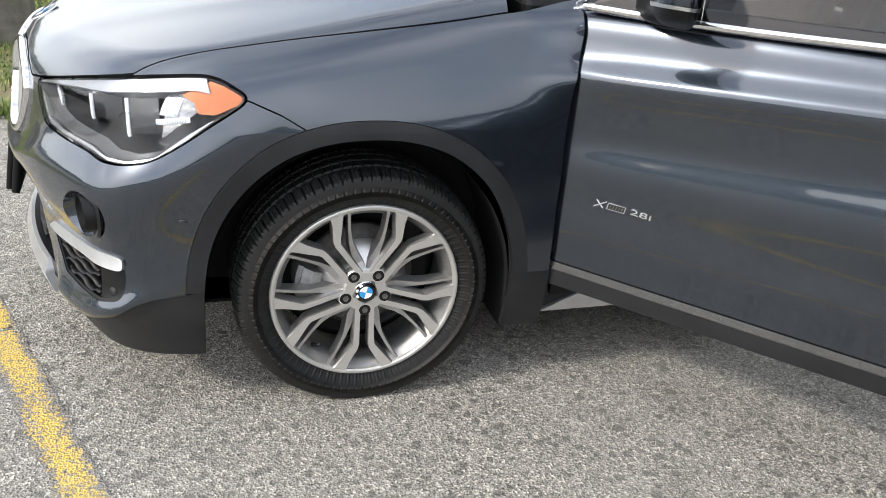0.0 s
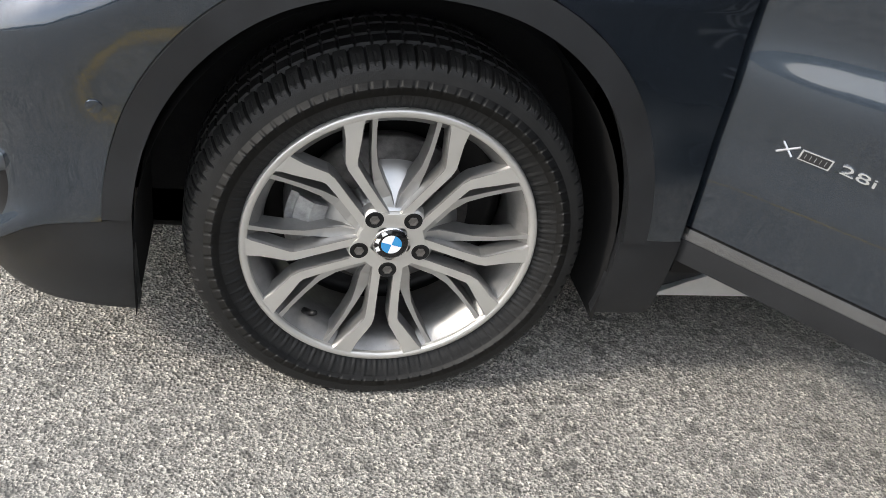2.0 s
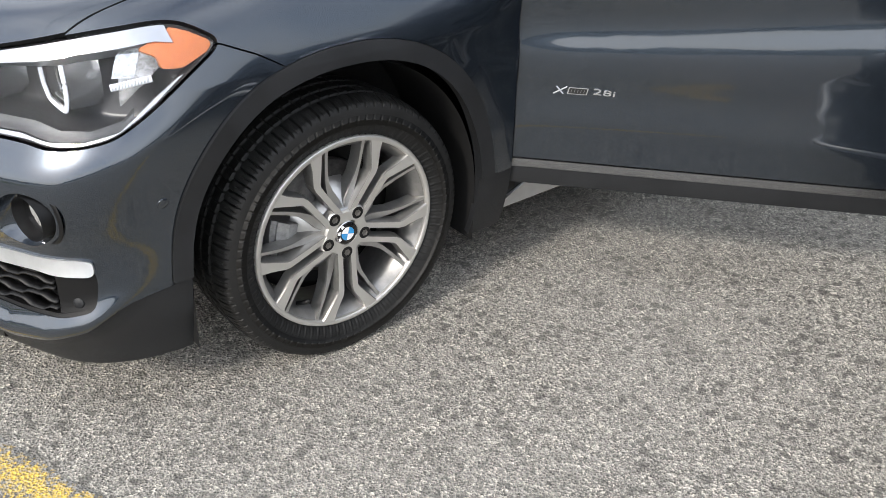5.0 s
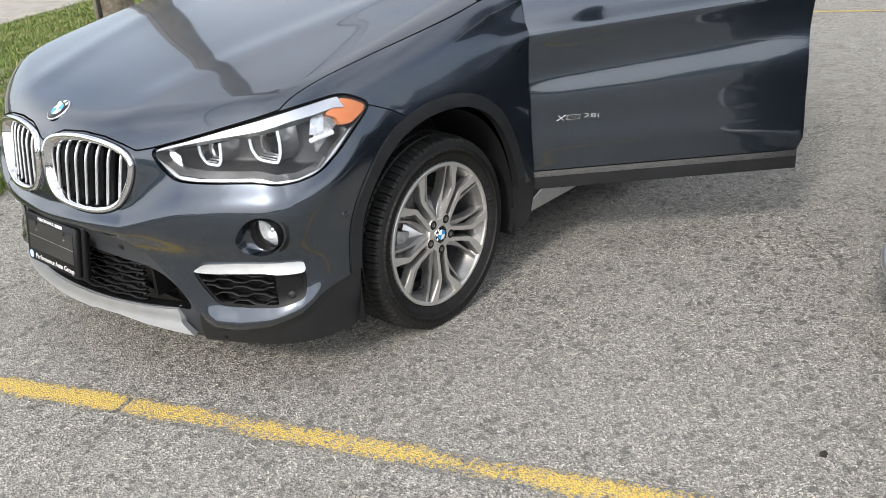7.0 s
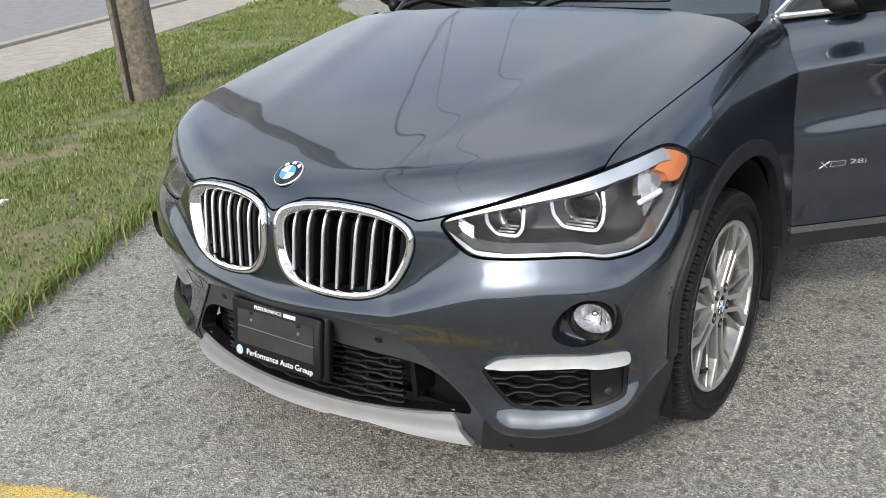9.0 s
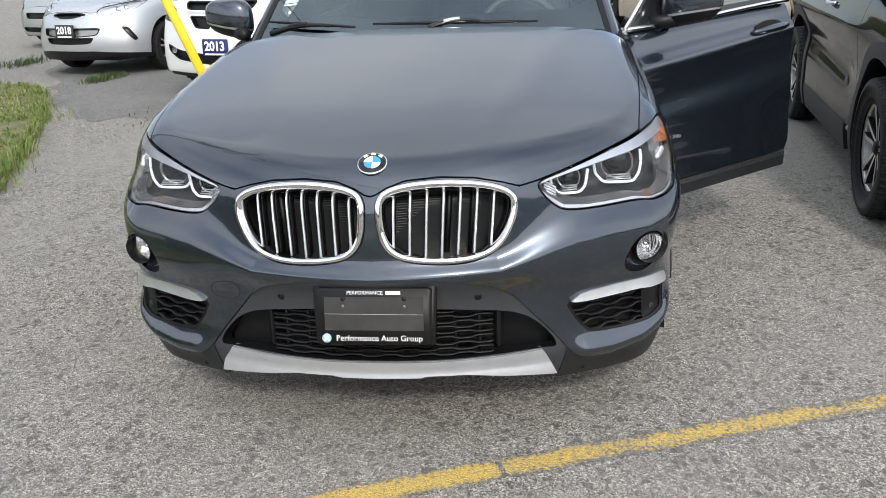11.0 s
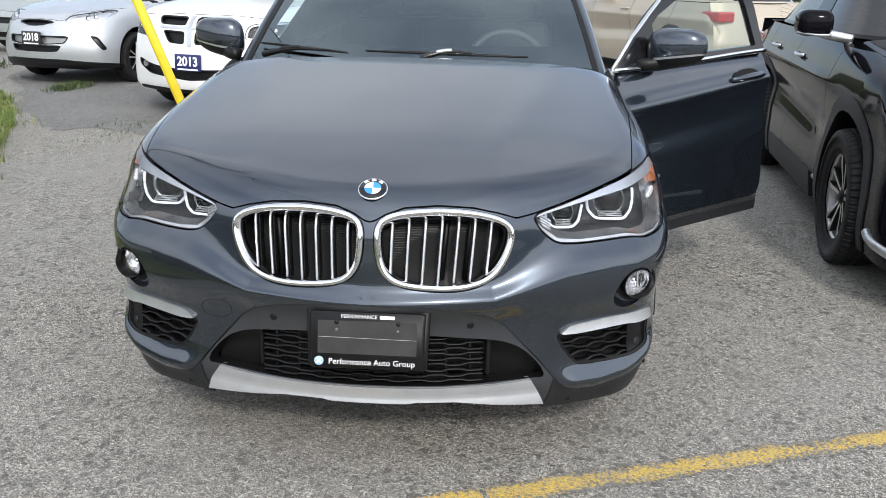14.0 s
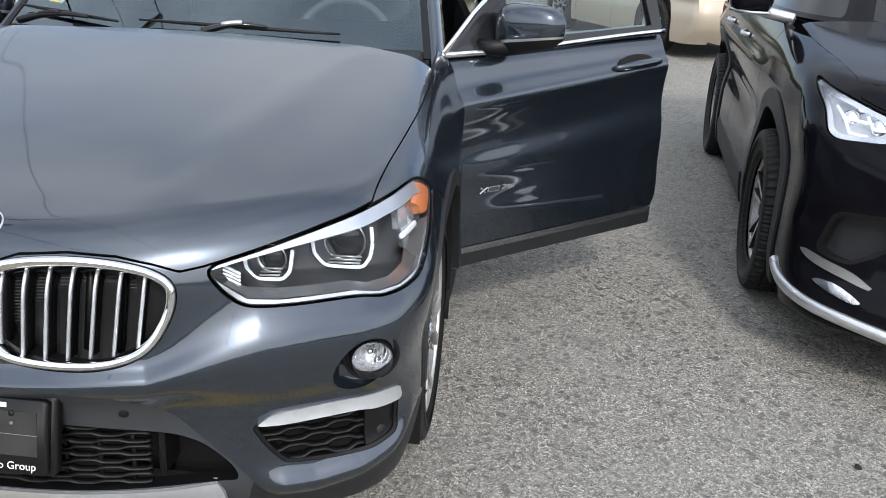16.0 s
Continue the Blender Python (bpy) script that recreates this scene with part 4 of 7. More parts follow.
MOUTH = soften([(-.1, .455), (0, .455), (.146, .448), (.307, .428), (.363, .398), (.412, .335), (.424, .296), (.38, .301), (.186, .291), (0, .292), (-.1, .292)], .2, 3)
LOWEDGE = lin([(0, .558), (.10, .556), (.156, .550), (.221, .535), (.275, .512), (.319, .474), (.363, .414), (.407, .353), (.444, .294), (.460, .270), (.480, .256), (.548, .250), (.625, .270), (.70, .307), (.745, .350), (.765, .362), (.84, .383), (3, .385)])
HOODFRONT = lin([(0, .787), (.012, .790), (.035, .806), (.08, .8235), (.16, .8295), (.24, .8235), (.30, .808), (.34, .793), (.379, .801), (.468, .8265), (.58, .8595), (.70, .8925), (.72, .8955), (3, .90)])
HOODSIDE = spl([(-.7, .785), (-.35, .795), (-.22, .802), (-.05, .803), (.08, .800), (.24, .790), (.4, .776), (.525, .764), (.7, .75)])
SEAM = lin([(.3, .862), (.925, .862), (.985, .832), (1.04, .795), (1.10, .72), (1.2, .2), (4, .2)])


def arch(A, rx, rz, cx=0.012, n=2.25, cz=0.333):
    """Negative inside the wheel opening."""
    u, v = np.abs(A[:, 0] - cx) / rx, np.maximum(A[:, 2] - cz, 0) / rz
    return ((u**n + v**n)**(1 / n) - 1) * rx


def rear(A, rx, rz):
    B = A.copy()
    B[:, 0] += 2.67
    return arch(B, rx, rz)


def cut(sheet, *fs):
    for f in fs:
        sheet = clip(sheet, f(sheet[0]))
    return sheet


def region(outline, grow=0.0):
    return lambda A: inside(outline, wrap(A), A[:, 2]) - grow


def outside(outline, grow=0.0):
    return lambda A: grow - inside(outline, wrap(A), A[:, 2])


G = 0.0018
YMIN = lambda A: -A[:, 1]
FRONT = cut(FLANK, YMIN, lambda A: -0.62 - A[:, 0])

for side in (1, -1):
    s = dict(side=side)
    # bonnet half, bumper skin, wing
    hood = cut(BONNET, YMIN, lambda A: A[:, 1] - HOODSIDE(A[:, 0]) + G, lambda A: HOODFRONT(wrap(A)) + .0035 - A[:, 2], lambda A: -.40 + .10 * A[:, 1]**2 - A[:, 0])
    panel("bonnet", hood, PAINT, car, .014, rim=GAP, **s)
    skin = cut(FRONT, lambda A: A[:, 2] - HOODFRONT(wrap(A)) + .0012, lambda A: A[:, 2] - SEAM(wrap(A)) + G, lambda A: LOWEDGE(wrap(A)) - A[:, 2], lambda A: -arch(A, .444, .486), outside(LAMP, .0035), outside(KIDNEY, .002), outside(INTAKE, .0), outside(FOG, .0), lambda A: .05 - A[:, 0])
    panel("bumper", skin, PAINT, car, .018, rim=PAINT, label="grey front bumper skin", **s)
    wing = cut(FRONT, lambda A: SEAM(wrap(A)) + G - A[:, 2], lambda A: HOODSIDE(A[:, 0]) + G - A[:, 1], lambda A: -arch(A, .444, .486), outside(LAMP, .0035), lambda A: .388 - A[:, 2], lambda A: -.494 - A[:, 0] - .03 * step(.85, 1.05, A[:, 2]), lambda A: A[:, 2] - 1.098)
    panel("wing", wing, PAINT, car, .022, rim=GAP, **s)
    # dark lower cladding
    clad = cut(FRONT, lambda A: -arch(A, .400, .441), lambda A: arch(A, .4425, .4845), lambda A: .384 - A[:, 2])
    panel("arch_cladding", clad, PLASTIC, car, .03, .006, label="dark plastic wheel arch cladding", **s)
    valance = cut(FRONT, lambda A: A[:, 2] - LOWEDGE(wrap(A)) + .002, lambda A: .445 - wrap(A) + .12 * (A[:, 2] - .30), lambda A: -arch(A, .400, .441), lambda A: .30 - A[:, 0], lambda A: .178 - A[:, 2])
    panel("lower_valance", valance, PLASTIC, car, .03, -.002, **s)
    heel = cut(FRONT, lambda A: A[:, 2] - .385, lambda A: -arch(A, .400, .441), lambda A: A[:, 0] + .30, lambda A: -.50 - A[:, 0], lambda A: .20 - A[:, 2])
    panel("heel_cladding", heel, PLASTIC, car, .03, -.004, **s)
    centre = cut(FRONT, lambda A: A[:, 2] - LOWEDGE(wrap(A)) + .0025, lambda A: wrap(A) - .447 - .12 * (A[:, 2] - .30) * -1, outside(MOUTH, .0), lambda A: .232 - .042 * step(.30, .42, wrap(A)) - A[:, 2])
    panel("lower_trim", centre, TRIM, car, .045, -.006, rim=BLACK, **s)
    # silver guard under the mouth
    top = lin([(0, .288), (.16, .287), (.294, .290), (.385, .298), (.5, .298)])
    bot = lin([(0, .2480), (.094, .2480), (.108, .2535), (.200, .2525), (.222, .2490), (.25, .2440), (.288, .2370), (.42, .219), (.5, .21)])
    guard = cut(FRONT, lambda A: A[:, 2] - top(wrap(A)), lambda A: bot(wrap(A)) - A[:, 2], lambda A: wrap(A) - .383 - (.298 - A[:, 2]) * .47)
    guard[0][:, :3] += guard[0][:, 3:6] * (.004 + .016 * step(.288, .262, guard[0][:, 2]))[:, None]
    tilt = step(.268, .261, guard[0][:, 2])[:, None]
    guard[0][:, 3:6] = guard[0][:, 3:6] + tilt * np.array([0, 0, .45]) - (1 - tilt) * np.array([0, 0, .10])
    panel("skid_guard", guard, SILVERTRIM, car, .025, .0, label="matt silver skid guard", **s)

    # ---- headlamp
    hl = put("headlamp", mesh_of("headlamp", [(0, 0, 0), (0, 0, .001), (.001, 0, 0)], [(0, 1, 2)], LAMPGREY), car, "clear headlamp with white light rings and amber corner")
    hl.data.clear_geometry()
    lampsheet = cut(FRONT, region(LAMP, -.0005))
    lens = panel("lens", lampsheet, LENS, hl, .0, -.001, **s)
    lens.visible_shadow = False
    bucket = cut(FRONT, region(LAMP, -.002))
    A = bucket[0].copy()
    # deep bowl: pushed back away from the edge
    e = np.clip(-inside(LAMP, wrap(A), A[:, 2]) / .030, 0, 1)
    back = .30 * A[:, 3:6] + np.array([.75, 0, 0])
    A[:, :3] -= A[:, 3:6] * .006 + back * ((.128 - .085 * step(.74, .86, wrap(A))) * e * e * (3 - 2 * e))[:, None]
    v = np.zeros_like(A[:, :3])
    fn = np.cross(A[bucket[1][:, 1], :3] - A[bucket[1][:, 0], :3], A[bucket[1][:, 2], :3] - A[bucket[1][:, 0], :3])
    fn *= np.sign((fn * A[bucket[1][:, 0], 3:6]).sum(1))[:, None]
    for k in range(3):
        np.add.at(v, bucket[1][:, k], fn)
    A[:, 3:6] = v
    panel("housing", (A, bucket[1]), LAMPGREY, hl, .0, **s)
    LTOP = lin([(.36, .79), (.379, .801), (.468, .826), (.58, .859), (.72, .896), (.83, .913), (.9, .90)])
    brow = cut(FRONT, region(LAMP, -.003), lambda A: LTOP(wrap(A)) - .011 - .021 * step(.42, .70, wrap(A)) - A[:, 2], lambda A: wrap(A) - .850 + .5 * (A[:, 2] - .89))
    panel("brow", brow, LAMPBROW, hl, .05, -.0045, label="bright silver brow", **s)
    GTOP = lin([(.38, .79), (.412, .757), (.446, .728), (.503, .7215), (.632, .7225), (.68, .7125), (.729, .7155), (.782, .733), (.836, .790), (.866, .817), (.9, .83)])
    sill = cut(FRONT, region(LAMP, -.004), lambda A: A[:, 2] - GTOP(wrap(A)), lambda A: .388 - wrap(A))
    panel("light_guide", sill, LAMPSILVER, hl, .055, -.010, label="silver light guide along the lower edge", **s)
    shelf = cut(FRONT, region(LAMP, -.008), lambda A: GTOP(wrap(A)) + .002 - A[:, 2], lambda A: A[:, 2] - GTOP(wrap(A)) - .020, lambda A: .41 - wrap(A), lambda A: wrap(A) - .80)
    shelf[0][:, :3] -= shelf[0][:, 3:6] * (.016 + 1.6 * np.clip(shelf[0][:, 2] - GTOP(wrap(shelf[0])), 0, 1))[:, None]
    shelf[0][:, 3:6] += np.array([0, 0, 1.3])
    panel("lamp_shelf", shelf, LAMPSHELF, hl, .0, .0, label="silver shelf under the rings", **s)
    AMBERSHAPE = soften([(.805, .872), (.835, .886), (.858, .912), (.885, .905), (.930, .866), (.872, .830), (.842, .832), (.834, .855)], .10, 3)
    amb = cut(FRONT, region(LAMP, -.005), region(AMBERSHAPE))
    panel("side_reflector", amb, AMBER, hl, .02, -.009, label="amber corner reflector", **s)
    for xr, o, cy, cz, rr in ((.648, [(.499, .778), (.502, .752), (.524, .728), (.584, .731), (.601, .752), (.607, .802)], .553, .770, .030), (.560, [(.630, .795), (.634, .765), (.660, .737), (.747, .739), (.764, .766), (.769, .800), (.765, .838)], .700, .792, .043)):
        pts = np.concatenate([np.linspace(o[i], o[i + 1], 7)[:-1] for i in range(len(o) - 1)] + [[o[-1]]])
        for _ in range(2):
            pts[1:-1] = .5 * pts[1:-1] + .25 * (pts[:-2] + pts[2:])
        n = len(pts)
        ring = np.c_[np.full(n, xr), pts[:, 0] * side, pts[:, 1]]
        tube_part("light_ring", ring, .0043, LAMPWHITE, hl, 8, label="white light ring")
        V = np.concatenate([ring + np.array([-.002, 0, 0]), ring + np.array([-.070, 0, 0])])
        put("shroud", mesh_of("shroud", V, [(i, i + 1, n + i + 1, n + i) for i in range(n - 1)], LAMPSHELF), hl)
        proj = put("projector", mesh_of("projector", *disc(rr, .010, 32, .014), GLOSSBLACK), hl, m=basis((xr - .040, cy * side, cz), (1, 0, 0)))
        put("bezel", mesh_of("bezel", *revolve([(rr * 1.16, .016), (rr * 1.10, .020), (rr * .98, .002)], 40), REFLECTOR), proj, m=pose(0, 0, 0, 90, 0, 0))
        for q in range(3):
            bl = np.array([(xr - .010 * q, (o[2][0] + .008) * side, o[2][1] + .010 + .004 * q), (xr - .010 * q, (o[3][0] - .006) * side, o[3][1] + .010 + .004 * q)])
            tube_part("fin", bl, .0022, SATIN, hl, 6)
    p, nn = X1.on(np.linspace(.768, .828, 9), np.linspace(.806, .818, 9))
    tube_part("prism_bar", (p - nn * .024) * (1, side, 1), .0070, LAMPWHITE, hl, 8, flat=.8, label="white ribbed bar")
    for q in np.linspace(.772, .822, 12):
        p, nn = X1.on([q, q], [.8005 + (q - .768) * .2, .8115 + (q - .768) * .2])
        tube_part("prism_rib", (p - nn * .0175) * (1, side, 1), .0012, SATIN, hl, 5)
    blk = cut(FRONT, region(LAMP, -.004), lambda A: .772 - wrap(A) + .12 * (A[:, 2] - .84), lambda A: wrap(A) - .806 - .12 * (A[:, 2] - .84), lambda A: .822 - A[:, 2], lambda A: A[:, 2] - .868)
    panel("side_block", blk, LAMPBOWL, hl, .02, -.026, **s)
    bowl = cut(FRONT, region(LAMP, -.008), lambda A: .776 - wrap(A), lambda A: wrap(A) - .872, lambda A: GTOP(wrap(A)) + .030 - A[:, 2], lambda A: A[:, 2] - LTOP(wrap(A)) + .034)
    bowl[0][:, 3:6] += np.array([.2, 0, -.5])
    panel("side_bowl", bowl, LAMPBOWL, hl, .02, -.034, label="faceted bright side bowl", **s)
    p, nn = X1.on(np.linspace(.412, .440, 5), np.linspace(.772, .752, 5))
    joined("inner_reflector", [tube((p - nn * .045) * (1, side, 1) + np.array([0, 0, .008 * k]), .005, 6) for k in range(-2, 4)], LAMPBOWL, hl)

    # ---- grille half
    gr = put("grille", mesh_of("grille", [(0, 0, 0), (0, 0, .001), (.001, 0, 0)], [(0, 1, 2)], BLACK), car, "kidney grille with chrome frame and slats")
    gr.data.clear_geometry()
    kp, kn = X1.on(KIDNEY[:, 0], KIDNEY[:, 1])
    cen = KIDNEY.mean(0)
    prof = [(0.0, -.012), (0.0, .008), (-.004, .013), (-.012, .014), (-.0185, .009), (-.020, -.03)]
    tang = np.roll(kp, -1, 0) - np.roll(kp, 1, 0)
    tang /= np.linalg.norm(tang, axis=1, keepdims=True)
    outv = np.cross(tang, kn)
    outv *= np.sign((outv * (kp - kp.mean(0))).sum(1).mean())
    n = len(kp)
    V = np.stack([kp + outv * a + kn * b for a, b in prof], 1).reshape(-1, 3) * (1, side, 1)
    k = len(prof)
    F = [(i * k + j, ((i + 1) % n) * k + j, ((i + 1) % n) * k + j + 1, i * k + j + 1) for i in range(n) for j in range(k - 1)]
    put("frame", mesh_of("frame", V, F, CHROME), gr, "polished chrome frame")
    for q in range(7):
        u = .052 + q * .0388
        zt, zb = np.interp(u, [.0, .05, .09, .168, .246, .285], [.77, .788, .800, .804, .798, .789]), np.interp(u, [.0, .05, .13, .168, .246, .285], [.64, .624, .614, .613, .620, .634])
        zz = np.linspace(zt, zb, 12)
        p, nn = X1.on(u - .018 * (u / .285) * (zt - zz) / .16, zz)
        p = p - nn * (.012 + .010 * (1 - np.linspace(0, 1, 12)**.5))[:, None]
        tube_part("slat", p * (1, side, 1), .0060, SATIN, gr, 8, flat=.72, up=(1, 0, 0), label="satin chrome grille slat")
        back = (p - nn * .030) * (1, side, 1)
        tube_part("slat_blade", back, .022, BLACK, gr, 6, flat=.10, up=(1, 0, 0))
    back = cut(FRONT, region(KIDNEY, -.004))
    panel("grille_back", back, BLACK, gr, .0, -.085, **s)
    panel("grille_wall", cut(FRONT, region(KIDNEY, -.004), outside(KIDNEY, -.012)), BLACK, gr, .09, -.004, **s)
    core = [tube(np.array([(.812, .05, z), (.760, .30, z)]) * (1, side, 1), .0016, 5) for z in np.arange(.605, .80, .0075)]
    joined("radiator_core", core, RADIATOR, gr)
    for yy in (.10, .2, .27):
        tube_part("strut", np.array([(.80, yy, .60), (.775, yy + .015, .80)]) * (1, side, 1), .010, BLACK, gr, 6)

    # ---- fog lamp in its funnel
    fog = put("fog_lamp", mesh_of("fog_lamp", [(0, 0, 0), (0, 0, .001), (.001, 0, 0)], [(0, 1, 2)], BLACK), car, "round fog lamp in a hollow of the bumper")
    fog.data.clear_geometry()
    fp, fnn = X1.on(FOG[:, 0], FOG[:, 1])
    c, cn = X1.on([.655], [.566])
    c, cn = c[0], cn[0]
    ax = np.array([.94, .28, -.02])
    ax /= np.linalg.norm(ax)
    c = c - cn * .026
    bx = np.cross((0, 0, 1), ax)
    bx /= np.linalg.norm(bx)
    by = np.cross(ax, bx)
    rel = fp - c
    th = np.arctan2(rel @ by, rel @ bx)
    circ = c + (np.cos(th)[:, None] * bx + np.sin(th)[:, None] * by) * .060
    lev = []
    for u in np.linspace(0, 1, 7):
        lev.append(fp * (1 - u) + circ * u - cn * (.010 * math.sin(math.pi * u)))
    lev = np.array(lev)
    L, n = lev.shape[:2]
    V = lev.reshape(-1, 3) * (1, side, 1)
    F = [(r * n + i, r * n + (i + 1) % n, (r + 1) * n + (i + 1) % n, (r + 1) * n + i) for r in range(L - 1) for i in range(n)]
    put("funnel", mesh_of("funnel", V, F, PAINT), fog, "hollow in body colour")
    fm = basis(c * (1, side, 1), ax * (1, side, 1))
    put("bezel", mesh_of("bezel", *revolve([(.066, .0), (.061, -.006), (.056, .004), (.050, .006), (.047, -.004), (.046, -.03)], 48), BLACK), fog, m=fm @ pose(0, 0, 0, -90, 0, 0))
    put("bowl", mesh_of("bowl", *revolve([(.046, -.004), (.040, .012), (.030, .026), (.016, .036), (.0, .040)], 40), LAMPBOWL), fog, "bright reflector bowl", m=fm @ pose(0, 0, 0, -90, 0, 0) @ pose(0, 0, 0))
    put("bulb_cap", mesh_of("bulb_cap", *disc(.013, .016, 20, .004), CHROME), fog, m=fm @ pose(0, 0, -.026))
    for k in range(3):
        V, F = tube([(.012 + .011 * k, -.030 + .004 * k, -.020), (.013 + .011 * k, .028 - .006 * k, -.020)], .0035, 6)
        put("facet", mesh_of("facet", V, F, CHROME, smooth=False), fog, m=fm)
    gl = put("glass", mesh_of("glass", *revolve([(.0, -.014), (.02, -.013), (.036, -.010), (.047, -.004)], 40), LENS), fog, m=fm @ pose(0, 0, 0, -90, 0, 0))
    gl.visible_shadow = False

    # ---- side intake
    it = put("side_intake", mesh_of("side_intake", [(0, 0, 0), (0, 0, .001), (.001, 0, 0)], [(0, 1, 2)], BLACK), car, "black slatted side intake with bright strip")
    it.data.clear_geometry()
    panel("intake_back", cut(FRONT, region(INTAKE, .0)), BLACK, it, .0, -.05, **s)
    panel("intake_rim", cut(FRONT, region(INTAKE, -.0005), outside(INTAKE, -.008)), BLACK, it, .05, -.003, **s)
    strip = cut(FRONT, region(STRIP))
    strip[0][:, :3] += strip[0][:, 3:6] * (.24 * np.clip(.470 - strip[0][:, 2], 0, .045))[:, None]
    strip[0][:, 3:6] += np.array([0, 0, .30])
    panel("bright_strip", strip, SATIN, it, .016, .005, label="satin silver strip", **s)
    panel("sensor_panel", cut(FRONT, region(INTAKE, -.004), lambda A: .648 - wrap(A), lambda A: A[:, 2] - .437), BLACK, it, .03, -.010, **s)
    zs = [.338, .359, .381, .403, .424]
    for z0 in zs:
        w = np.linspace(.455, .645, 40)
        ok = inside(INTAKE, w, np.full(40, z0)) < -.004
        w = w[ok]
        if len(w) < 6:
            continue
        ph = (z0 - zs[0]) / .0215
        zw = z0 + .0045 * np.clip(np.sin((w - .46) * 2 * np.pi / .082 + ph * np.pi) * 1.8, -1, 1) + .012 * (w - .46)
        p, nn = X1.on(w, zw)
        tube_part("slat", (p - nn * .016) * (1, side, 1), .013, BLACK, it, 6, flat=.22, up=(1, .4 * side, 0))
    p, nn = X1.on([.682], [.362])
    sm = basis(p[0] * (1, side, 1) - nn[0] * (1, side, 1) * .012, nn[0] * (1, side, 1))
    put("sensor", mesh_of("sensor", *disc(.012, .004, 24), PLASTIC), it, m=sm)
    # parking sensors in bumper and trim
    p, nn = X1.on([.95 * math.atan2(.882, .748)], [.572])
    put("parking_sensor", mesh_of("parking_sensor", *disc(.0115, .0018, 24), PAINT), car, m=basis(p[0] * (1, side, 1), nn[0] * (1, side, 1)))
    p, nn = X1.on([.235], [.478])
    put("trim_sensor", mesh_of("trim_sensor", *disc(.0105, .003, 24), BLACK), car, m=basis((p[0] - nn[0] * .006) * (1, side, 1), nn[0] * (1, side, 1)))

    # ---- wheel wells
    V, F = revolve([(.401, .60), (.401, .70), (.401, .80), (.399, .880)], 72)
    low = V[:, 2] < 0
    V[:, 0] = np.where(low, np.sign(V[:, 0]) * .401, V[:, 0])
    V = V * (1.0, 1, 1.09) + (0.012, 0, .333)
    V[:, 2] = np.maximum(V[:, 2], .19)
    F = [f for f in F if np.mean([V[i][2] for i in f]) > .192]
    put("wheel_liner", mesh_of("wheel_liner", V * (1, side, 1), F, LINER), car)
    put("well_wall", mesh_of("well_wall", np.array([(.425, .60, .19), (-.40, .60, .19), (-.40, .60, .82), (.425, .60, .82)]) * (1, side, 1), [(0, 1, 2, 3)], LINER, smooth=False), car)

    # ---- rear flank: rear door, quarter, sill
    REAR = cut(FLANK, YMIN, lambda A: A[:, 0] + .49)
    above = lambda A: .413 - A[:, 2]
    lid = lambda A: A[:, 2] - 1.075 - .03 * step(-.6, -3, A[:, 0])
    if side < 0:
        panel("front_door", cut(REAR, above, lid, lambda A: A[:, 0] + .500, lambda A: -1.537 - A[:, 0]), PAINT, car, .03, rim=GAP, **s)
    panel("rear_door", cut(REAR, above, lid, lambda A: A[:, 0] + 1.543, lambda A: -2.55 - .12 * step(.6, 1.0, A[:, 2]) - A[:, 0], lambda A: -rear(A, .444, .486)), PAINT, car, .03, rim=GAP, **s)
    panel("rear_quarter", cut(REAR, above, lid, lambda A: A[:, 0] + 2.554 + .12 * step(.6, 1.0, A[:, 2]), lambda A: -rear(A, .444, .486)), PAINT, car, .03, rim=GAP, **s)
    panel("rear_arch_cladding", cut(REAR, lambda A: -rear(A, .400, .441), lambda A: rear(A, .442, .484), lambda A: .383 - A[:, 2]), PLASTIC, car, .03, .006, **s)
    panel("door_cladding", cut(REAR, lambda A: A[:, 2] - .409, lambda A: .335 - A[:, 2], lambda A: -2.40 - A[:, 0], lambda A: A[:, 0] + (1.543 if side > 0 else .505)), PLASTIC, car, .03, .003, **s)
    panel("rear_valance", cut(REAR, lambda A: A[:, 2] - .381, lambda A: -rear(A, .400, .441), lambda A: A[:, 0] + 2.80, lambda A: .22 - A[:, 2]), PLASTIC, car, .03, .0, **s)
    V, F = revolve([(.405, .60), (.405, .89)], 60)
    V = V * (1.0, 1, 1.05) + (-2.658, 0, .333)
    F = [f for f in F if np.mean([V[i][2] for i in f]) > .24]
    put("wheel_liner", mesh_of("wheel_liner", V * (1, side, 1), F, LINER), car)
    sl = box_bm(-2.28, -.44, .60, .785, .185, .335, .03, 3)
    if side < 0:
        bmesh.ops.scale(sl, vec=(1, -1, 1), verts=sl.verts)
        bmesh.ops.reverse_faces(sl, faces=sl.faces)
    sill_ob = part("sill", sl, PLASTIC, car)
    V, F = prism([(-.535, .193), (-.60, .222), (-.70, .258), (-2.2, .262), (-2.2, .193)], .740, .797, lambda q: np.stack([q[:, 0], (q[:, 2] - .10 * (q[:, 1] - .193)) * side, q[:, 1]], 1), .004)
    put("sill_strip", mesh_of("sill_strip", V, F if side < 0 else [f[::-1] for f in F], SATIN, smooth=False), sill_ob, "silver strip")
    # ---- wheels
    flip_m = Matrix.Identity(4) if side > 0 else pose(0, 0, 0, 0, 0, 180)
    for ax_x in (0.0, -2.67):
        wheel_y_spoke(car, pose(ax_x, side * .852, .3335) @ flip_m)

# bonnet badge, number plate holder
A, _ = X1.shoot(np.array([[.802, 0, .6]]), np.array([[0, 0, 1.0]]))
roundel(car, basis(A[0, :3] - A[0, 3:6] * .001, A[0, 3:6], (-1, 0, 0.5)), .043)

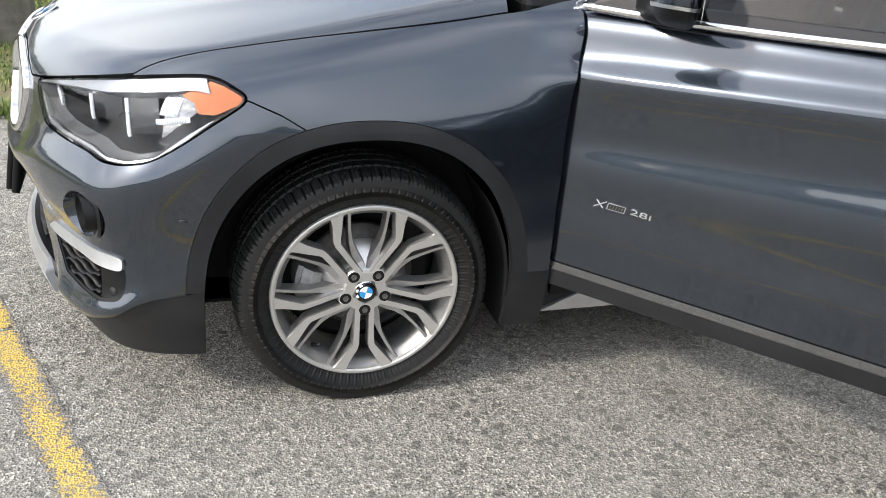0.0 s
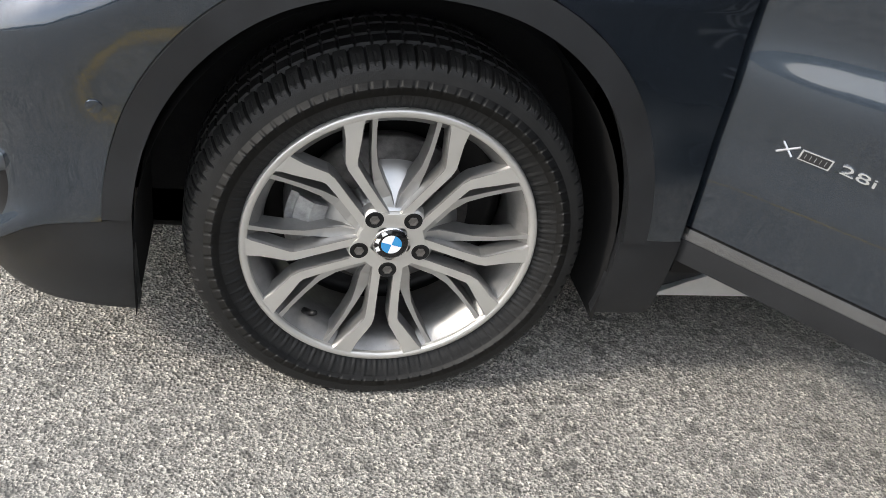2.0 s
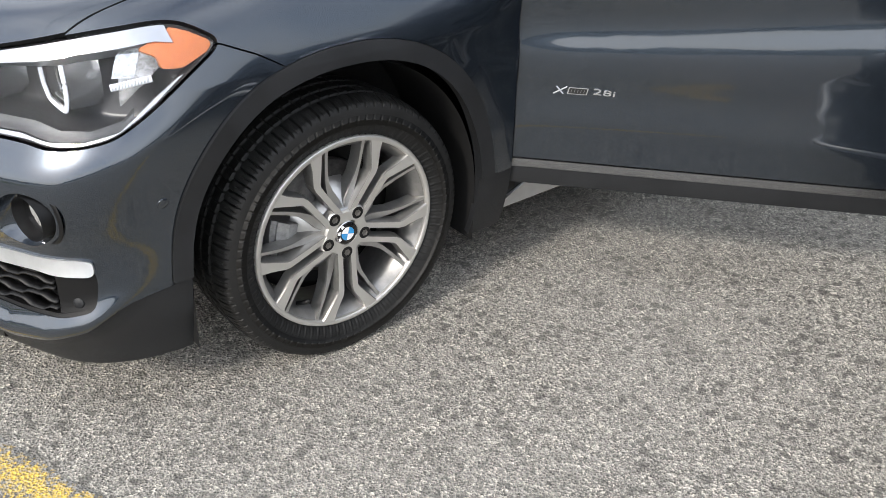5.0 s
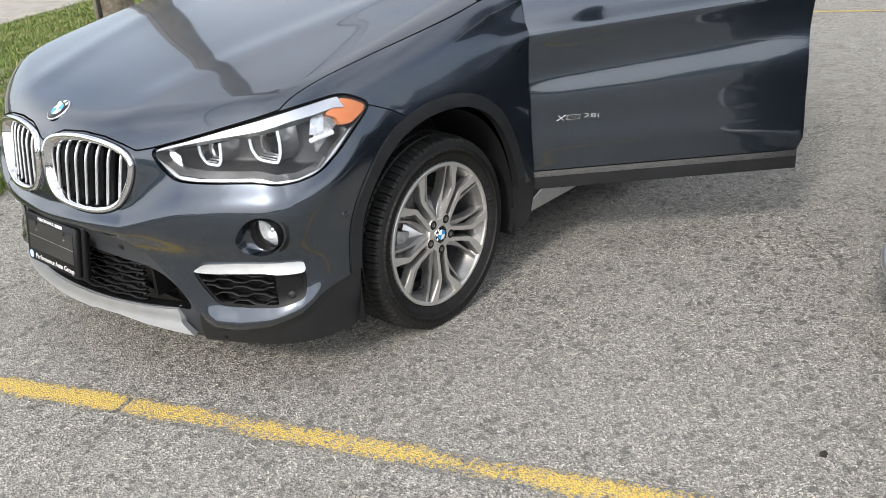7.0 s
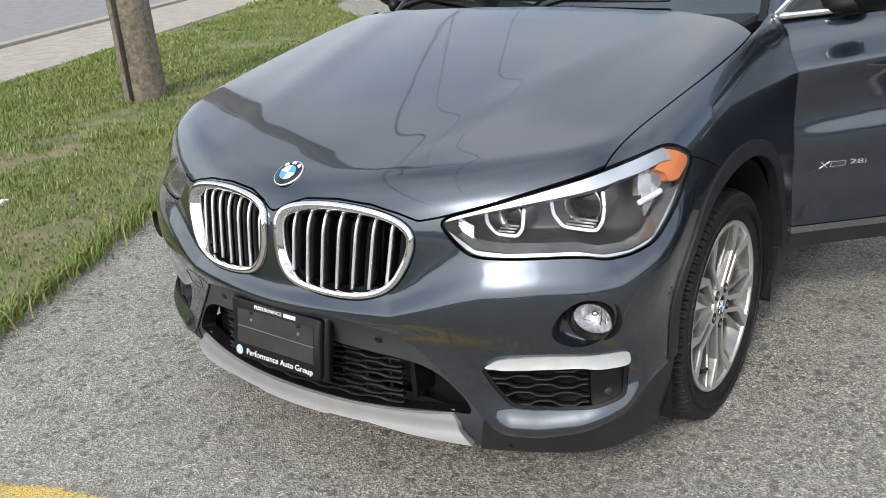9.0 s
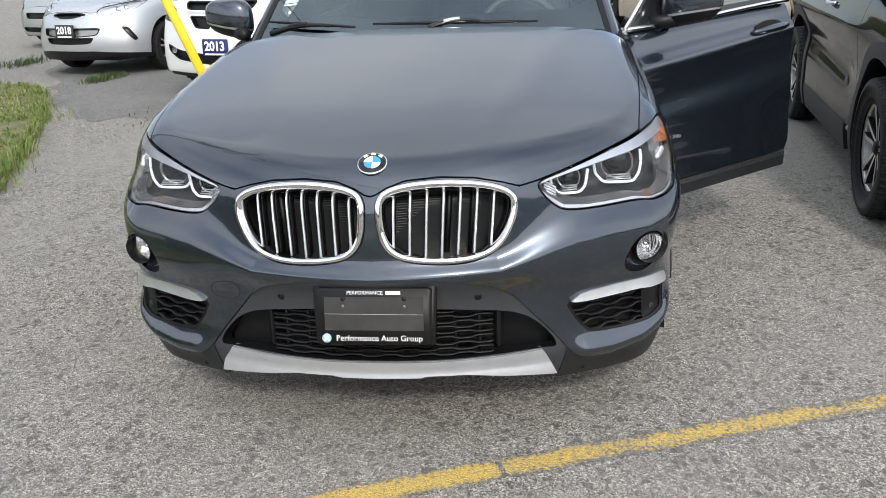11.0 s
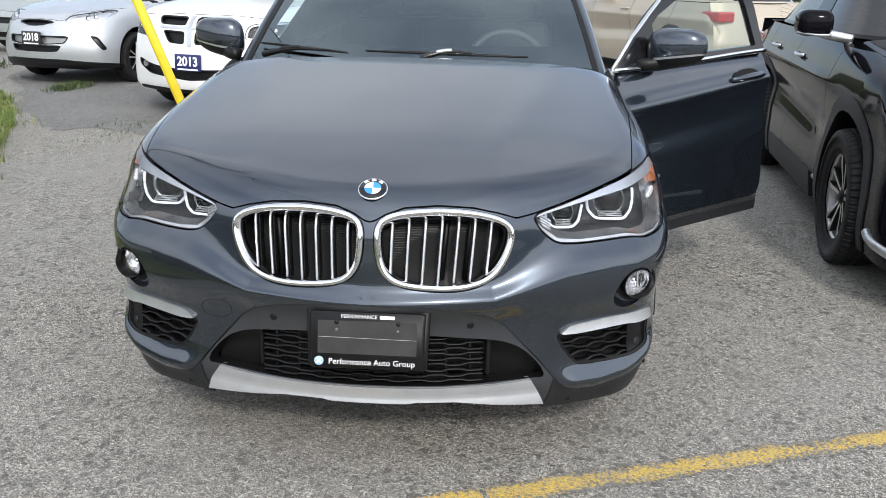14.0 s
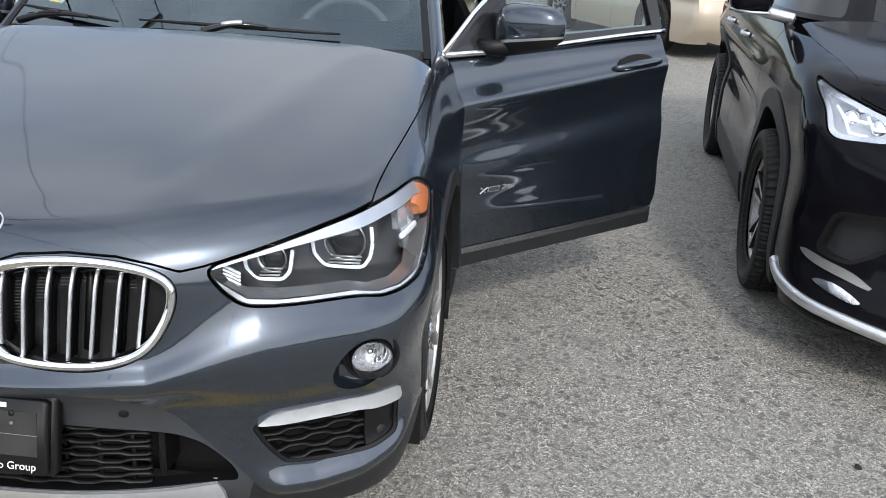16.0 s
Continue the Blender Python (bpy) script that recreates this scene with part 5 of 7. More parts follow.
# mouth grille and plate
mg = put("lower_grille", mesh_of("lower_grille", [(0, 0, 0), (0, 0, .001), (.001, 0, 0)], [(0, 1, 2)], BLACK), car, "black slatted lower grille")
mg.data.clear_geometry()
yy = np.linspace(-.33, .33, 90)
for k, z0 in enumerate(np.arange(.303, .450, .0160)):
    zw = z0 + .0028 * np.clip(np.sin(yy * 2 * np.pi / .11 + k * np.pi) * 2, -1, 1)
    w = .95 * np.arctan2(yy, 1.16 - .35 * yy * yy)
    p, nn = X1.on(w, zw)
    tube_part("slat", p - nn * .030, .011, BLACK, mg, 6, flat=.30, up=(1, 0, 0))
for y0 in np.linspace(-.30, .30, 9):
    p, nn = X1.on(np.full(4, .95 * math.atan2(y0, 1.16)), np.linspace(.296, .452, 4))
    tube_part("post", p - nn * .036, .006, BLACK, mg, 6)
part("mouth_back", box_bm(.70, .72, -.50, .50, .22, .50), BLACK, mg)
for sg in (1, -1):
    part("mouth_duct", box_bm(.70, .80, sg * .345 - .008, sg * .345 + .008, .30, .44, .004, 1), BLACK, mg)
plate = put("plate_holder", mesh_of("plate_holder", *prism(soften([(-.160, -.082), (.160, -.082), (.166, .082), (-.166, .082)], .03, 2), -.012, .008, lambda q: q, .002), BLACK), car, "black dealer plate frame with a blank dusty plate", basis((.926, 0, .4515), (.985, 0, .17)))
put("plate", mesh_of("plate", *prism([(-.142, -.040), (.142, -.040), (.142, .056), (-.142, .056)], .004, .0095, lambda q: q), PLATEGREY, smooth=False), plate, "blank dark dusty plate")
put("plate_fold", mesh_of("plate_fold", *prism([(-.142, .0075), (.142, .0055), (.142, .0065), (-.142, .0085)], .004, .0099, lambda q: q), SATIN, smooth=False), plate)
put("holder_base", mesh_of("holder_base", *prism(soften([(-.172, -.088), (.172, -.088), (.178, .090), (-.178, .090)], .03, 2), -.030, -.008, lambda q: q, .003), BLACK), plate)
for px in (-.088, .088):
    for pz, rr in ((.052, .0065), (.030, .005)):
        put("plate_screw", mesh_of("plate_screw", *disc(rr, .004, 16), BLACK if pz > .04 else IRON), plate, m=pose(px, pz, .0085))
text_part("frame_text", "Performance Auto Group", .0238, WHITE, plate, pose(.014, -.0635, .0092), .0005, "white lettering")
text_part("frame_text", "PERFORMANCE", .0150, WHITE, plate, pose(-.024, .069, .0092), .0005, "white lettering")
put("text_bar", mesh_of("text_bar", *prism([(.036, .0640), (.078, .0640), (.078, .0740), (.036, .0740)], .008, .0097, lambda q: q), WHITE, smooth=False), plate)
put("roundel", mesh_of("roundel", *disc(.0135, .0014, 28), mat("pale blue print", (.30, .50, .72), .4)), plate, m=pose(-.138, -.063, .0085))
for aa in (45, 135):
    put("roundel_bar", mesh_of("roundel_bar", *prism([(-.011, -.002), (.011, -.002), (.011, .002), (-.011, .002)], 0, .0022, lambda q: q), WHITE, smooth=False), plate, m=pose(-.138, -.063, .0085, 0, 0, aa))
# towing eye cover outline in the bumper
oc = soften([(.350, .520), (.402, .514), (.432, .484), (.420, .452), (.358, .456), (.340, .488)], .25, 3)
p, nn = X1.on(oc[:, 0], oc[:, 1])
tube_part("towing_cover", p * (1, -1, 1) + nn * (1, -1, 1) * .0002, .0011, GAP, car, 5, closed=True)

# ---- open driver's door
HINGE, SWING = (-.535, .862), -49.5
DM = pose(HINGE[0], HINGE[1], 0, 0, 0, SWING) @ pose(0, 0, 0, 0, 1.2, 0) @ pose(-HINGE[0], -HINGE[1], 0)
door = put("front_door", mesh_of("front_door", [(0, 0, 0), (0, 0, .001), (.001, 0, 0)], [(0, 1, 2)], PAINT), car, "open driver's door", DM)
door.data.clear_geometry()
REAR = cut(FLANK, YMIN, lambda A: A[:, 0] + .47)
DEND = lambda A: -1.548 - .018 * step(.75, 1.05, A[:, 2]) + .02 * step(.46, .41, A[:, 2]) - A[:, 0]
panel("skin", cut(REAR, lambda A: .413 - A[:, 2], lambda A: A[:, 2] - 1.075 - .016 * step(-.7, -1.6, A[:, 0]), lambda A: A[:, 0] + .502, DEND), PAINT, door, .05, rim=PAINT)
panel("lower_strip", cut(REAR, lambda A: .387 - A[:, 2], lambda A: A[:, 2] - .409, lambda A: A[:, 0] + .502, DEND), DOORSTRIP, door, .03, .002, label="matt grey strip")
panel("lower_cladding", cut(REAR, lambda A: .338 - A[:, 2], lambda A: A[:, 2] - .386, lambda A: A[:, 0] + .502, DEND), PLASTIC, door, .05, .002)
panel("door_shut", cut(REAR, lambda A: .35 - A[:, 2], lambda A: A[:, 2] - 1.07, lambda A: A[:, 0] + .52, lambda A: DEND(A) + .01), PLASTIC, door, .0, -.052)
part("door_card", box_bm(-1.50, -.56, .735, .80, .38, 1.04, .03, 3), INTERIOR, door, "dark door lining")
part("armrest", box_bm(-1.45, -.80, .66, .75, .62, .70, .025, 3), INTERIOR, door)
WY = lambda z: .832 - .40 * np.maximum(z - 1.075, 0) ** 1.1


def on_side(q):
    """(x, z, d) rows onto the leaning window plane."""
    return np.stack([q[:, 0], WY(q[:, 1]) + q[:, 2], q[:, 1]], 1)


def window_frame(parent, outline, width, mats, glassmat, chrome=None):
    o = np.array(outline, float)
    c = o.mean(0)
    n = len(o)
    inn = c + (o - c) * (1 - width / np.abs(np.linalg.norm(o - c, axis=1, keepdims=True)) * 1.6)
    V, F = [], []
    for d in (.012, -.02):
        V += [on_side(np.c_[o, np.full(n, d)]), on_side(np.c_[inn, np.full(n, d)])]
    V = np.concatenate(V)
    for i in range(n):
        j = (i + 1) % n
        F += [(i, j, n + j, n + i), (2 * n + i, 3 * n + i, 3 * n + j, 2 * n + j), (i, 2 * n + i, 2 * n + j, j), (n + i, n + j, 3 * n + j, 3 * n + i)]
    put("window_frame", mesh_of("window_frame", V, F, mats, smooth=False), parent)
    g = put("window_pane", mesh_of("window_pane", on_side(np.c_[inn, np.full(n, .0)]), [tuple(range(n - 1, -1, -1))], glassmat, smooth=False), parent)
    g.visible_shadow = False


window_frame(door, [(-.535, 1.085), (-.78, 1.285), (-1.02, 1.425), (-1.25, 1.485), (-1.50, 1.505), (-1.548, 1.30), (-1.560, 1.100)], .042, GLOSSBLACK, WINDOW)
bl = np.linspace(-.500, -1.562, 30)
tube_part("belt_strip", np.stack([bl, np.full(30, .842), 1.080 + .028 * step(-.7, -1.6, bl)], 1), .0105, CHROME, door, 8, flat=.6, label="chrome belt strip")
ap = on_side(np.array([(-.503, 1.086, .016), (-.65, 1.205, .016), (-.78, 1.293, .016), (-.90, 1.368, .016), (-1.02, 1.434, .016), (-1.25, 1.494, .016), (-1.50, 1.514, .016)]))
tube_part("frame_strip", ap, .009, CHROME, door, 8, label="chrome window strip")
# corner sail in front of the window
V, F = prism([(-.56, 1.094), (-.80, 1.10), (-.80, 1.265)], -.012, .010, on_side)
put("corner_sail", mesh_of("corner_sail", V, F, GLOSSBLACK, smooth=False), door)


def handle_set(parent, side, x0=-1.405, z0=.985):
    yv = float(X1.on([.95 * math.atan2(.88, x0 + .12 + .3)], [1.0])[0][0][1]) + .002
    A, _ = X1.shoot(np.array([[x0 + .10, 0, z0]]), np.array([[0, 1.0, 0]]))
    y0 = A[0, 1]
    t = np.linspace(0, 1, 18)
    hx = x0 - .03 + .255 * t
    hz = z0 + .006 * np.sin(np.pi * t) - .012 * (t - .5)
    hy = y0 + .004 + .030 * np.sin(np.pi * t)**.6
    tube_part("handle", np.stack([hx, hy * side, hz], 1), .0185 * (.5 + .5 * np.sin(np.pi * t)), PAINT, parent, 10, flat=.8)
    # thin chrome line added for the light line along the handle; no real trim
    tube_part("handle_glint", np.stack([hx[2:-2], (hy[2:-2] + .009) * side, hz[2:-2] - .008], 1), .0014, CHROME, parent, 6)
    # flat black patch paints the shade in the body-coloured bowl behind the handle
    pts = soften([(-.105, 0), (-.05, .034), (.03, .040), (.085, .030), (.11, .0), (.07, -.034), (-.03, -.038), (-.08, -.028)], .25, 2)
    V, F = prism(pts, -.004, .0008, lambda q: np.stack([x0 + .09 + q[:, 0], (y0 + q[:, 2]) * side, z0 + q[:, 1]], 1))
    put("recess_shade", mesh_of("recess_shade", V, F, GAP, smooth=False), parent)


handle_set(door, 1, -1.492, .996)


def mirror(parent, side):
    """Door mirror: cap, lower shell, indicator strip, stem."""
    mi = put("mirror", mesh_of("mirror", [(0, 0, 0), (0, 0, .001), (.001, 0, 0)], [(0, 1, 2)], PAINT), parent, "door mirror with body colour cap")
    mi.data.clear_geometry()
    nu, nv = 40, 25
    u = np.linspace(0, 2 * np.pi, nu, endpoint=False)
    def shell(lo, hi, name, material, grow=1.0):
        v = np.linspace(lo, hi, nv)
        # v: height angle; u: round in plan
        uu, vv = np.meshgrid(u, v, indexing='ij')
        cu, su = np.cos(uu), np.sin(uu)
        cv, sv = np.cos(vv), np.sin(vv)
        ex = .55
        X = np.sign(cu) * np.abs(cu)**.75 * np.abs(cv)**ex
        Y = np.sign(su) * np.abs(su)**.55 * np.abs(cv)**ex
        Z = np.sign(sv) * np.abs(sv)**.8
        px = np.where(X > 0, .085 * X * (1 - .35 * np.abs(Y)), .035 * X) * grow
        py = .120 * Y * grow
        pz = .082 * Z * grow * (1 - .18 * Y * side * side) 
        px = px - .035 * Y
        V = np.stack([px - .800, (py + .930) * side, pz + 1.163 + .012 * Y], -1).reshape(-1, 3)
        F = [(i * nv + j, ((i + 1) % nu) * nv + j, ((i + 1) % nu) * nv + j + 1, i * nv + j + 1) for i in range(nu) for j in range(nv - 1)]
        if side < 0:
            F = [f[::-1] for f in F]
        put(name, mesh_of(name, V, F, material), mi)
    shell(-.30, np.pi / 2, "cap", PAINT)
    shell(-np.pi / 2, -.42, "lower_shell", BLACK, .985)
    shell(-.42, -.30, "indicator", SATIN, 1.01)
    st = np.array([(-.66, .815, 1.098), (-.71, .86, 1.096), (-.77, .90, 1.105), (-.80, .93, 1.12)]) * (1, side, 1)
    tube_part("stem", st, [.030, .026, .030, .030], BLACK, mi, 10, flat=.8)
    V, F = prism(soften([(-.10, -.065), (.10, -.058), (.10, .06), (-.10, .066)], .2, 2), 0, .002, lambda q: np.stack([-.840 + q[:, 2] - .035 * q[:, 0] / .12, (q[:, 0] + .925) * side, q[:, 1] + 1.166], 1))
    put("mirror_glass", mesh_of("mirror_glass", V, F, CHROME, smooth=False), mi)


mirror(door, 1)
# model badge on the door: bright shapes
bd = put("door_badge", mesh_of("door_badge", [(0, 0, 0), (0, 0, .001), (.001, 0, 0)], [(0, 1, 2)], CHROME), car, "small chrome model badge")
bd.data.clear_geometry()
bd.parent = door
A, _ = X1.shoot(np.array([[-.725, 0, .605]]), np.array([[0, 1.0, 0]]))
bmx = Matrix(((-1, 0, 0, -.641), (0, 0, 1, A[0, 1] + .0005), (0, 1, 0, .607), (0, 0, 0, 1)))


def badge_bar(x0, z0, x1, z1, w=.005):
    V, F = tube([(x0, z0, .001), (x1, z1, .001)], w / 2, 4)
    put("stroke", mesh_of("stroke", V, F, LAMPSILVER, smooth=False), bd, m=bmx)


badge_bar(.000, -.010, .034, .010, .0042)
badge_bar(.006, .010, .025, -.010, .0042)
V, F = prism([(.034, -.009), (.084, -.009), (.088, .009), (.038, .009)], 0, .0014, lambda q: q)
put("small_plate", mesh_of("small_plate", V, F, LAMPSILVER, smooth=False), bd, m=bmx)
V, F = prism([(.0375, -.007), (.0820, -.007), (.0850, .007), (.0405, .007)], 0, .0018, lambda q: q)
put("small_bar", mesh_of("small_bar", V, F, GAP, smooth=False), bd, m=bmx)
for k in range(5):
    badge_bar(.044 + .008 * k, -.004, .046 + .008 * k, .004, .0028)
text_part("digits", "28i", .034, LAMPSILVER, bd, bmx @ pose(.128, 0, 0) @ Matrix.Shear('XY', 4, (.18, 0)) @ Matrix.Diagonal((1.42, .64, 1, 1)), .0022, "raised chrome digits")

# ---- windscreen, pillars, roof
GH = glasshouse((-.42, -3.42, .806, 1.075), (-1.24, -3.02, .600, 1.53))
ang, lev = (lambda A: A[:, 7]), (lambda A: A[:, 6])


def screen_at(k, v):
    """The windscreen's surface: k across (-1 to 1), v up (0 to 1)."""
    w = .752 - .152 * v
    y = w * k
    return np.stack([-.44 - .80 * v - .22 * (1 - .3 * v) * y * y, y, 1.07 + .46 * v + .03 * np.sin(np.pi * v) - .012 * k * k], -1)


def screen_rows(ks, vs):
    kk, vv = (q.ravel() for q in np.meshgrid(ks, vs, indexing='ij'))
    p = screen_at(kk, vv)
    n = np.cross(screen_at(kk, vv + 1e-3) - p, screen_at(kk + 1e-3, vv) - p)
    n *= np.sign(n[:, :1])
    return np.c_[p, n / np.linalg.norm(n, axis=1, keepdims=True), vv, kk], grid_tris(len(ks), len(vs))


SHEET = screen_rows(np.linspace(-1.012, 1.012, 91), np.linspace(0, 1, 41))
CLEAR = soften([(-.655, .195), (0, .165), (.655, .195), (.60, .90), (-.60, .90)], .09, 3)
clear = lambda A: inside(CLEAR, A[:, 7] * .69, A[:, 6])
g = panel("windscreen", clip(SHEET, np.abs(SHEET[0][:, 7]) - .985), SCREEN, car, .0, -.002)
g.visible_shadow = False
panel("screen_border", clip(SHEET, -clear(SHEET[0])), GLOSSBLACK, g, .0, -.006, label="black printed border")
for side in (1, -1):
    seal = screen_rows(np.array([.984, .998, 1.014]) * side, np.linspace(0, 1, 41))
    panel("screen_seal", seal, BLACK, g, .006, .001, label="black rubber seal")
    v = np.linspace(-.06, 1, 41)
    edge = screen_at(np.full(41, 1.012 * side), v)
    rows = [edge + np.array(o) * (1, side, 1) for o in ((-.012, -.004, -.02), (0, .001, .0), (-.012, .014, .006), (-.038, .029, .004), (-.075, .040, -.006), (-.115, .046, -.020), (-.118, .020, -.03))]
    V = np.stack(rows, 1).reshape(-1, 3)
    F = [(i * 7 + j, i * 7 + j + 1, i * 7 + j + 8, i * 7 + j + 7) for i in range(40) for j in range(6)]
    put("pillar", mesh_of("pillar", V, F if side < 0 else [f[::-1] for f in F], PAINT), car, "windscreen pillar")
    half = clip(GH, -GH[0][:, 1] * side)
    if side < 0:
        gl = clip(half, np.maximum(np.maximum(1.0 - ang(half[0]), ang(half[0]) - 1.55), np.maximum(.06 - lev(half[0]), lev(half[0]) - .86)))
        panel("side_window", gl, DARKWINDOW, car, .0, -.006)
    gl = clip(half, np.maximum(np.maximum(1.62 - ang(half[0]), ang(half[0]) - 2.6), np.maximum(.06 - lev(half[0]), lev(half[0]) - .86)))
    panel("rear_side_window", gl, DARKWINDOW, car, .0, -.006)
    fr = clip(half, -np.maximum(np.maximum(1.62 - ang(half[0]), ang(half[0]) - 2.6), np.maximum(.06 - lev(half[0]), lev(half[0]) - .86)))
    fr = clip(fr, np.maximum((.95 if side < 0 else 1.57) - ang(fr[0]), lev(fr[0]) - 1.0))
    if side < 0:
        fr = clip(fr, -np.maximum(np.maximum(1.0 - ang(fr[0]), ang(fr[0]) - 1.55), np.maximum(.06 - lev(fr[0]), lev(fr[0]) - .86)))
    panel("window_surround", clip(fr, ang(fr[0]) - 2.75), GLOSSBLACK, car, .03)
    back = clip(half, np.maximum(2.75 - ang(half[0]), lev(half[0]) - 1.0))
    bg = clip(back, -np.maximum(2.86 - ang(back[0]), np.maximum(.25 - lev(back[0]), lev(back[0]) - .86)))
    panel("tailgate_frame", bg, PAINT, car, .02)
    bw = clip(back, np.maximum(2.86 - ang(back[0]), np.maximum(.25 - lev(back[0]), lev(back[0]) - .86)))
    panel("rear_window", bw, DARKWINDOW, car, .0)
roof = clip(GH, .95 - lev(GH[0]))
panel("roof", roof, PAINT, car, .0)
# rear closing face, lamps
V, F = [], []
p = []
for z in np.linspace(.22, 1.10, 12):
    for y in np.linspace(-.84, .84, 15):
        p.append((float(X1.tail(z)) + .16 * y * y + .04 * abs(y)**6 + .004, y, z))
F = [(i * 15 + j, i * 15 + j + 1, (i + 1) * 15 + j + 1, (i + 1) * 15 + j) for i in range(11) for j in range(14)]
put("tailgate", mesh_of("tailgate", p, F, PAINT), car)
for side in (1, -1):
    part("tail_lamp", box_bm(-3.45, -3.425, min(side * .50, side * .72), max(side * .50, side * .72), .86, 1.0, .01, 2), RED, car)
mirror(car, -1)
handle_set(car, -1)
# cowl, wipers
part("cowl", box_bm(-.62, -.40, -.74, .74, 1.02, 1.082, .02, 2), BLACK, car)
for k0, k1, v0, v1, h0, h1 in ((-.30, .62, .098, .082, .02, .30), (-.96, -.40, .140, .082, -.90, -.55)):
    t = np.linspace(0, 1, 14)
    blade = screen_at(k0 + (k1 - k0) * t, v0 + (v1 - v0) * t) + np.array([.010, 0, .014])
    w = tube_part("wiper", blade, .0075 * (.55 + .45 * np.sin(np.pi * t)), BLACK, car, 6)
    arm = screen_at(h0 + (h1 - h0) * t, .052 + .038 * t) + np.array([.016, 0, .018])
    arm[:, 2] += .016 * np.sin(np.pi * t)
    tube_part("wiper_arm", arm, .012 * (1.1 - .6 * t), BLACK if k0 < -.5 else GLOSSBLACK, w, 8, flat=1.6)
    # satin piece paints the highlight on the long wiper's arm; the other's is black
    tube_part("arm_highlight_cap", arm[4:9] + np.array([.004, 0, .006]), .008, SATIN if k0 > -.5 else BLACK, w, 8, flat=1.4)
# engine bay, floor and inner faces
part("underbody", box_bm(-3.35, .74, -.60, .60, .20, .27), BLACK, car)
part("bulkhead", box_bm(-.62, -.56, -.80, .80, .25, 1.03), BLACK, car)
part("bay_cover", box_bm(-.50, .66, -.58, .58, .60, .70), BLACK, car)
part("dashboard", box_bm(-.98, -.60, -.70, .70, .80, 1.055, .05, 4), DASHTOP, car)
# pale strip laid here for a label's reflection low in the windscreen
part("dash_reflection", box_bm(-.80, -.70, -.10, .13, 1.056, 1.060, .001, 1), LAMPSILVER, car, "pale strip standing in for a label's reflection in the windscreen")
part("instrument_hood", box_bm(-.98, -.80, .18, .56, 1.02, 1.10, .03, 3), DASHTOP, car)
a = np.linspace(0, 2 * np.pi, 40, endpoint=False)
ring = np.stack([-1.02 - .19 * np.sin(a) * .38, .37 + .185 * np.cos(a), 1.02 + .185 * np.sin(a) * .92], 1)
sw = tube_part("steering_wheel", ring, .0165, mat("grey leather", (.11, .115, .12), .45, vary=.1, scale=40), car, 10, closed=True, up=(1, 0, 0))
part("wheel_boss", box_bm(-1.04, -.98, .28, .46, .95, 1.06, .03, 3), INTERIOR, sw)
part("column", box_bm(-1.0, -.80, .33, .41, .93, 1.0, .02, 2), INTERIOR, sw)
for y0 in (.37, -.37):
    part("seat", box_bm(-1.95, -1.42, y0 - .25, y0 + .25, .45, .62, .06, 4), INTERIOR, car)
    bk = box_bm(-.07, .07, -.25, .25, 0, .66, .06, 4)
    part("seat_back", bk, INTERIOR, car, m=pose(-1.93, y0, .55, 0, -16, 0))
    part("head_rest", box_bm(-.05, .05, -.14, .14, .66, .86, .04, 3), INTERIOR, car, m=pose(-1.93, y0, .57, 0, -16, 0))
part("rear_bench", box_bm(-2.75, -2.55, -.66, .66, .45, 1.18, .06, 3), INTERIOR, car)
part("headlining", box_bm(-3.0, -1.3, -.5, .5, 1.50, 1.52), INTERIOR, car)
part("rear_mirror", box_bm(-1.20, -1.17, -.11, .11, 1.36, 1.42, .015, 2), BLACK, car)

# ---------------------------------------------------------------- other parked cars
def plain_wheel(parent, m, R, rim, half, spokes=5, bright=MACHINED, dark=BLACK, tyre=None, twin=True):
    """Wheel with machined twin spokes; outer side towards +y."""
    k = rim / 0.245
    wheel = put("wheel", mesh_of("wheel", *revolve([(rim * .93, -.15), (rim * .86, -.05), (rim * .94, 0.0)], 48), BARREL), parent, m=m)
    put("tyre", tyre, wheel, m=pose(0, -half + .045, 0))
    put("rim_lip", mesh_of("rim_lip", *revolve([(rim * .93, -.004), (rim * .96, .010), (rim, .008), (rim * 1.005, -.02)], 60), bright), wheel)
    put("back_plate", mesh_of("back_plate", *revolve([(0, -.09), (rim * .85, -.09), (rim * .9, -.08)], 32), BLACK), wheel)
    for b in range(spokes):
        rot = 2 * math.pi * (b + .25) / spokes
        for s in (-1, 1):
            V, F, I = bar([(.03 * k, s * .012 * k), (.10 * k, s * .022 * k), (.17 * k, s * .040 * k), (.228 * k, s * .050 * k)], [.022 * k, .024 * k, .026 * k, .036 * k], [-.012, -.006, .002, .006], .03, rot)
            joined("spoke", [(V, F, I)], [bright, dark], wheel)
    put("hub", mesh_of("hub", *revolve([(0, .002), (.028 * k, .002), (.034 * k, -.004), (.05 * k, -.016)], 32), dark), wheel)
    return wheel


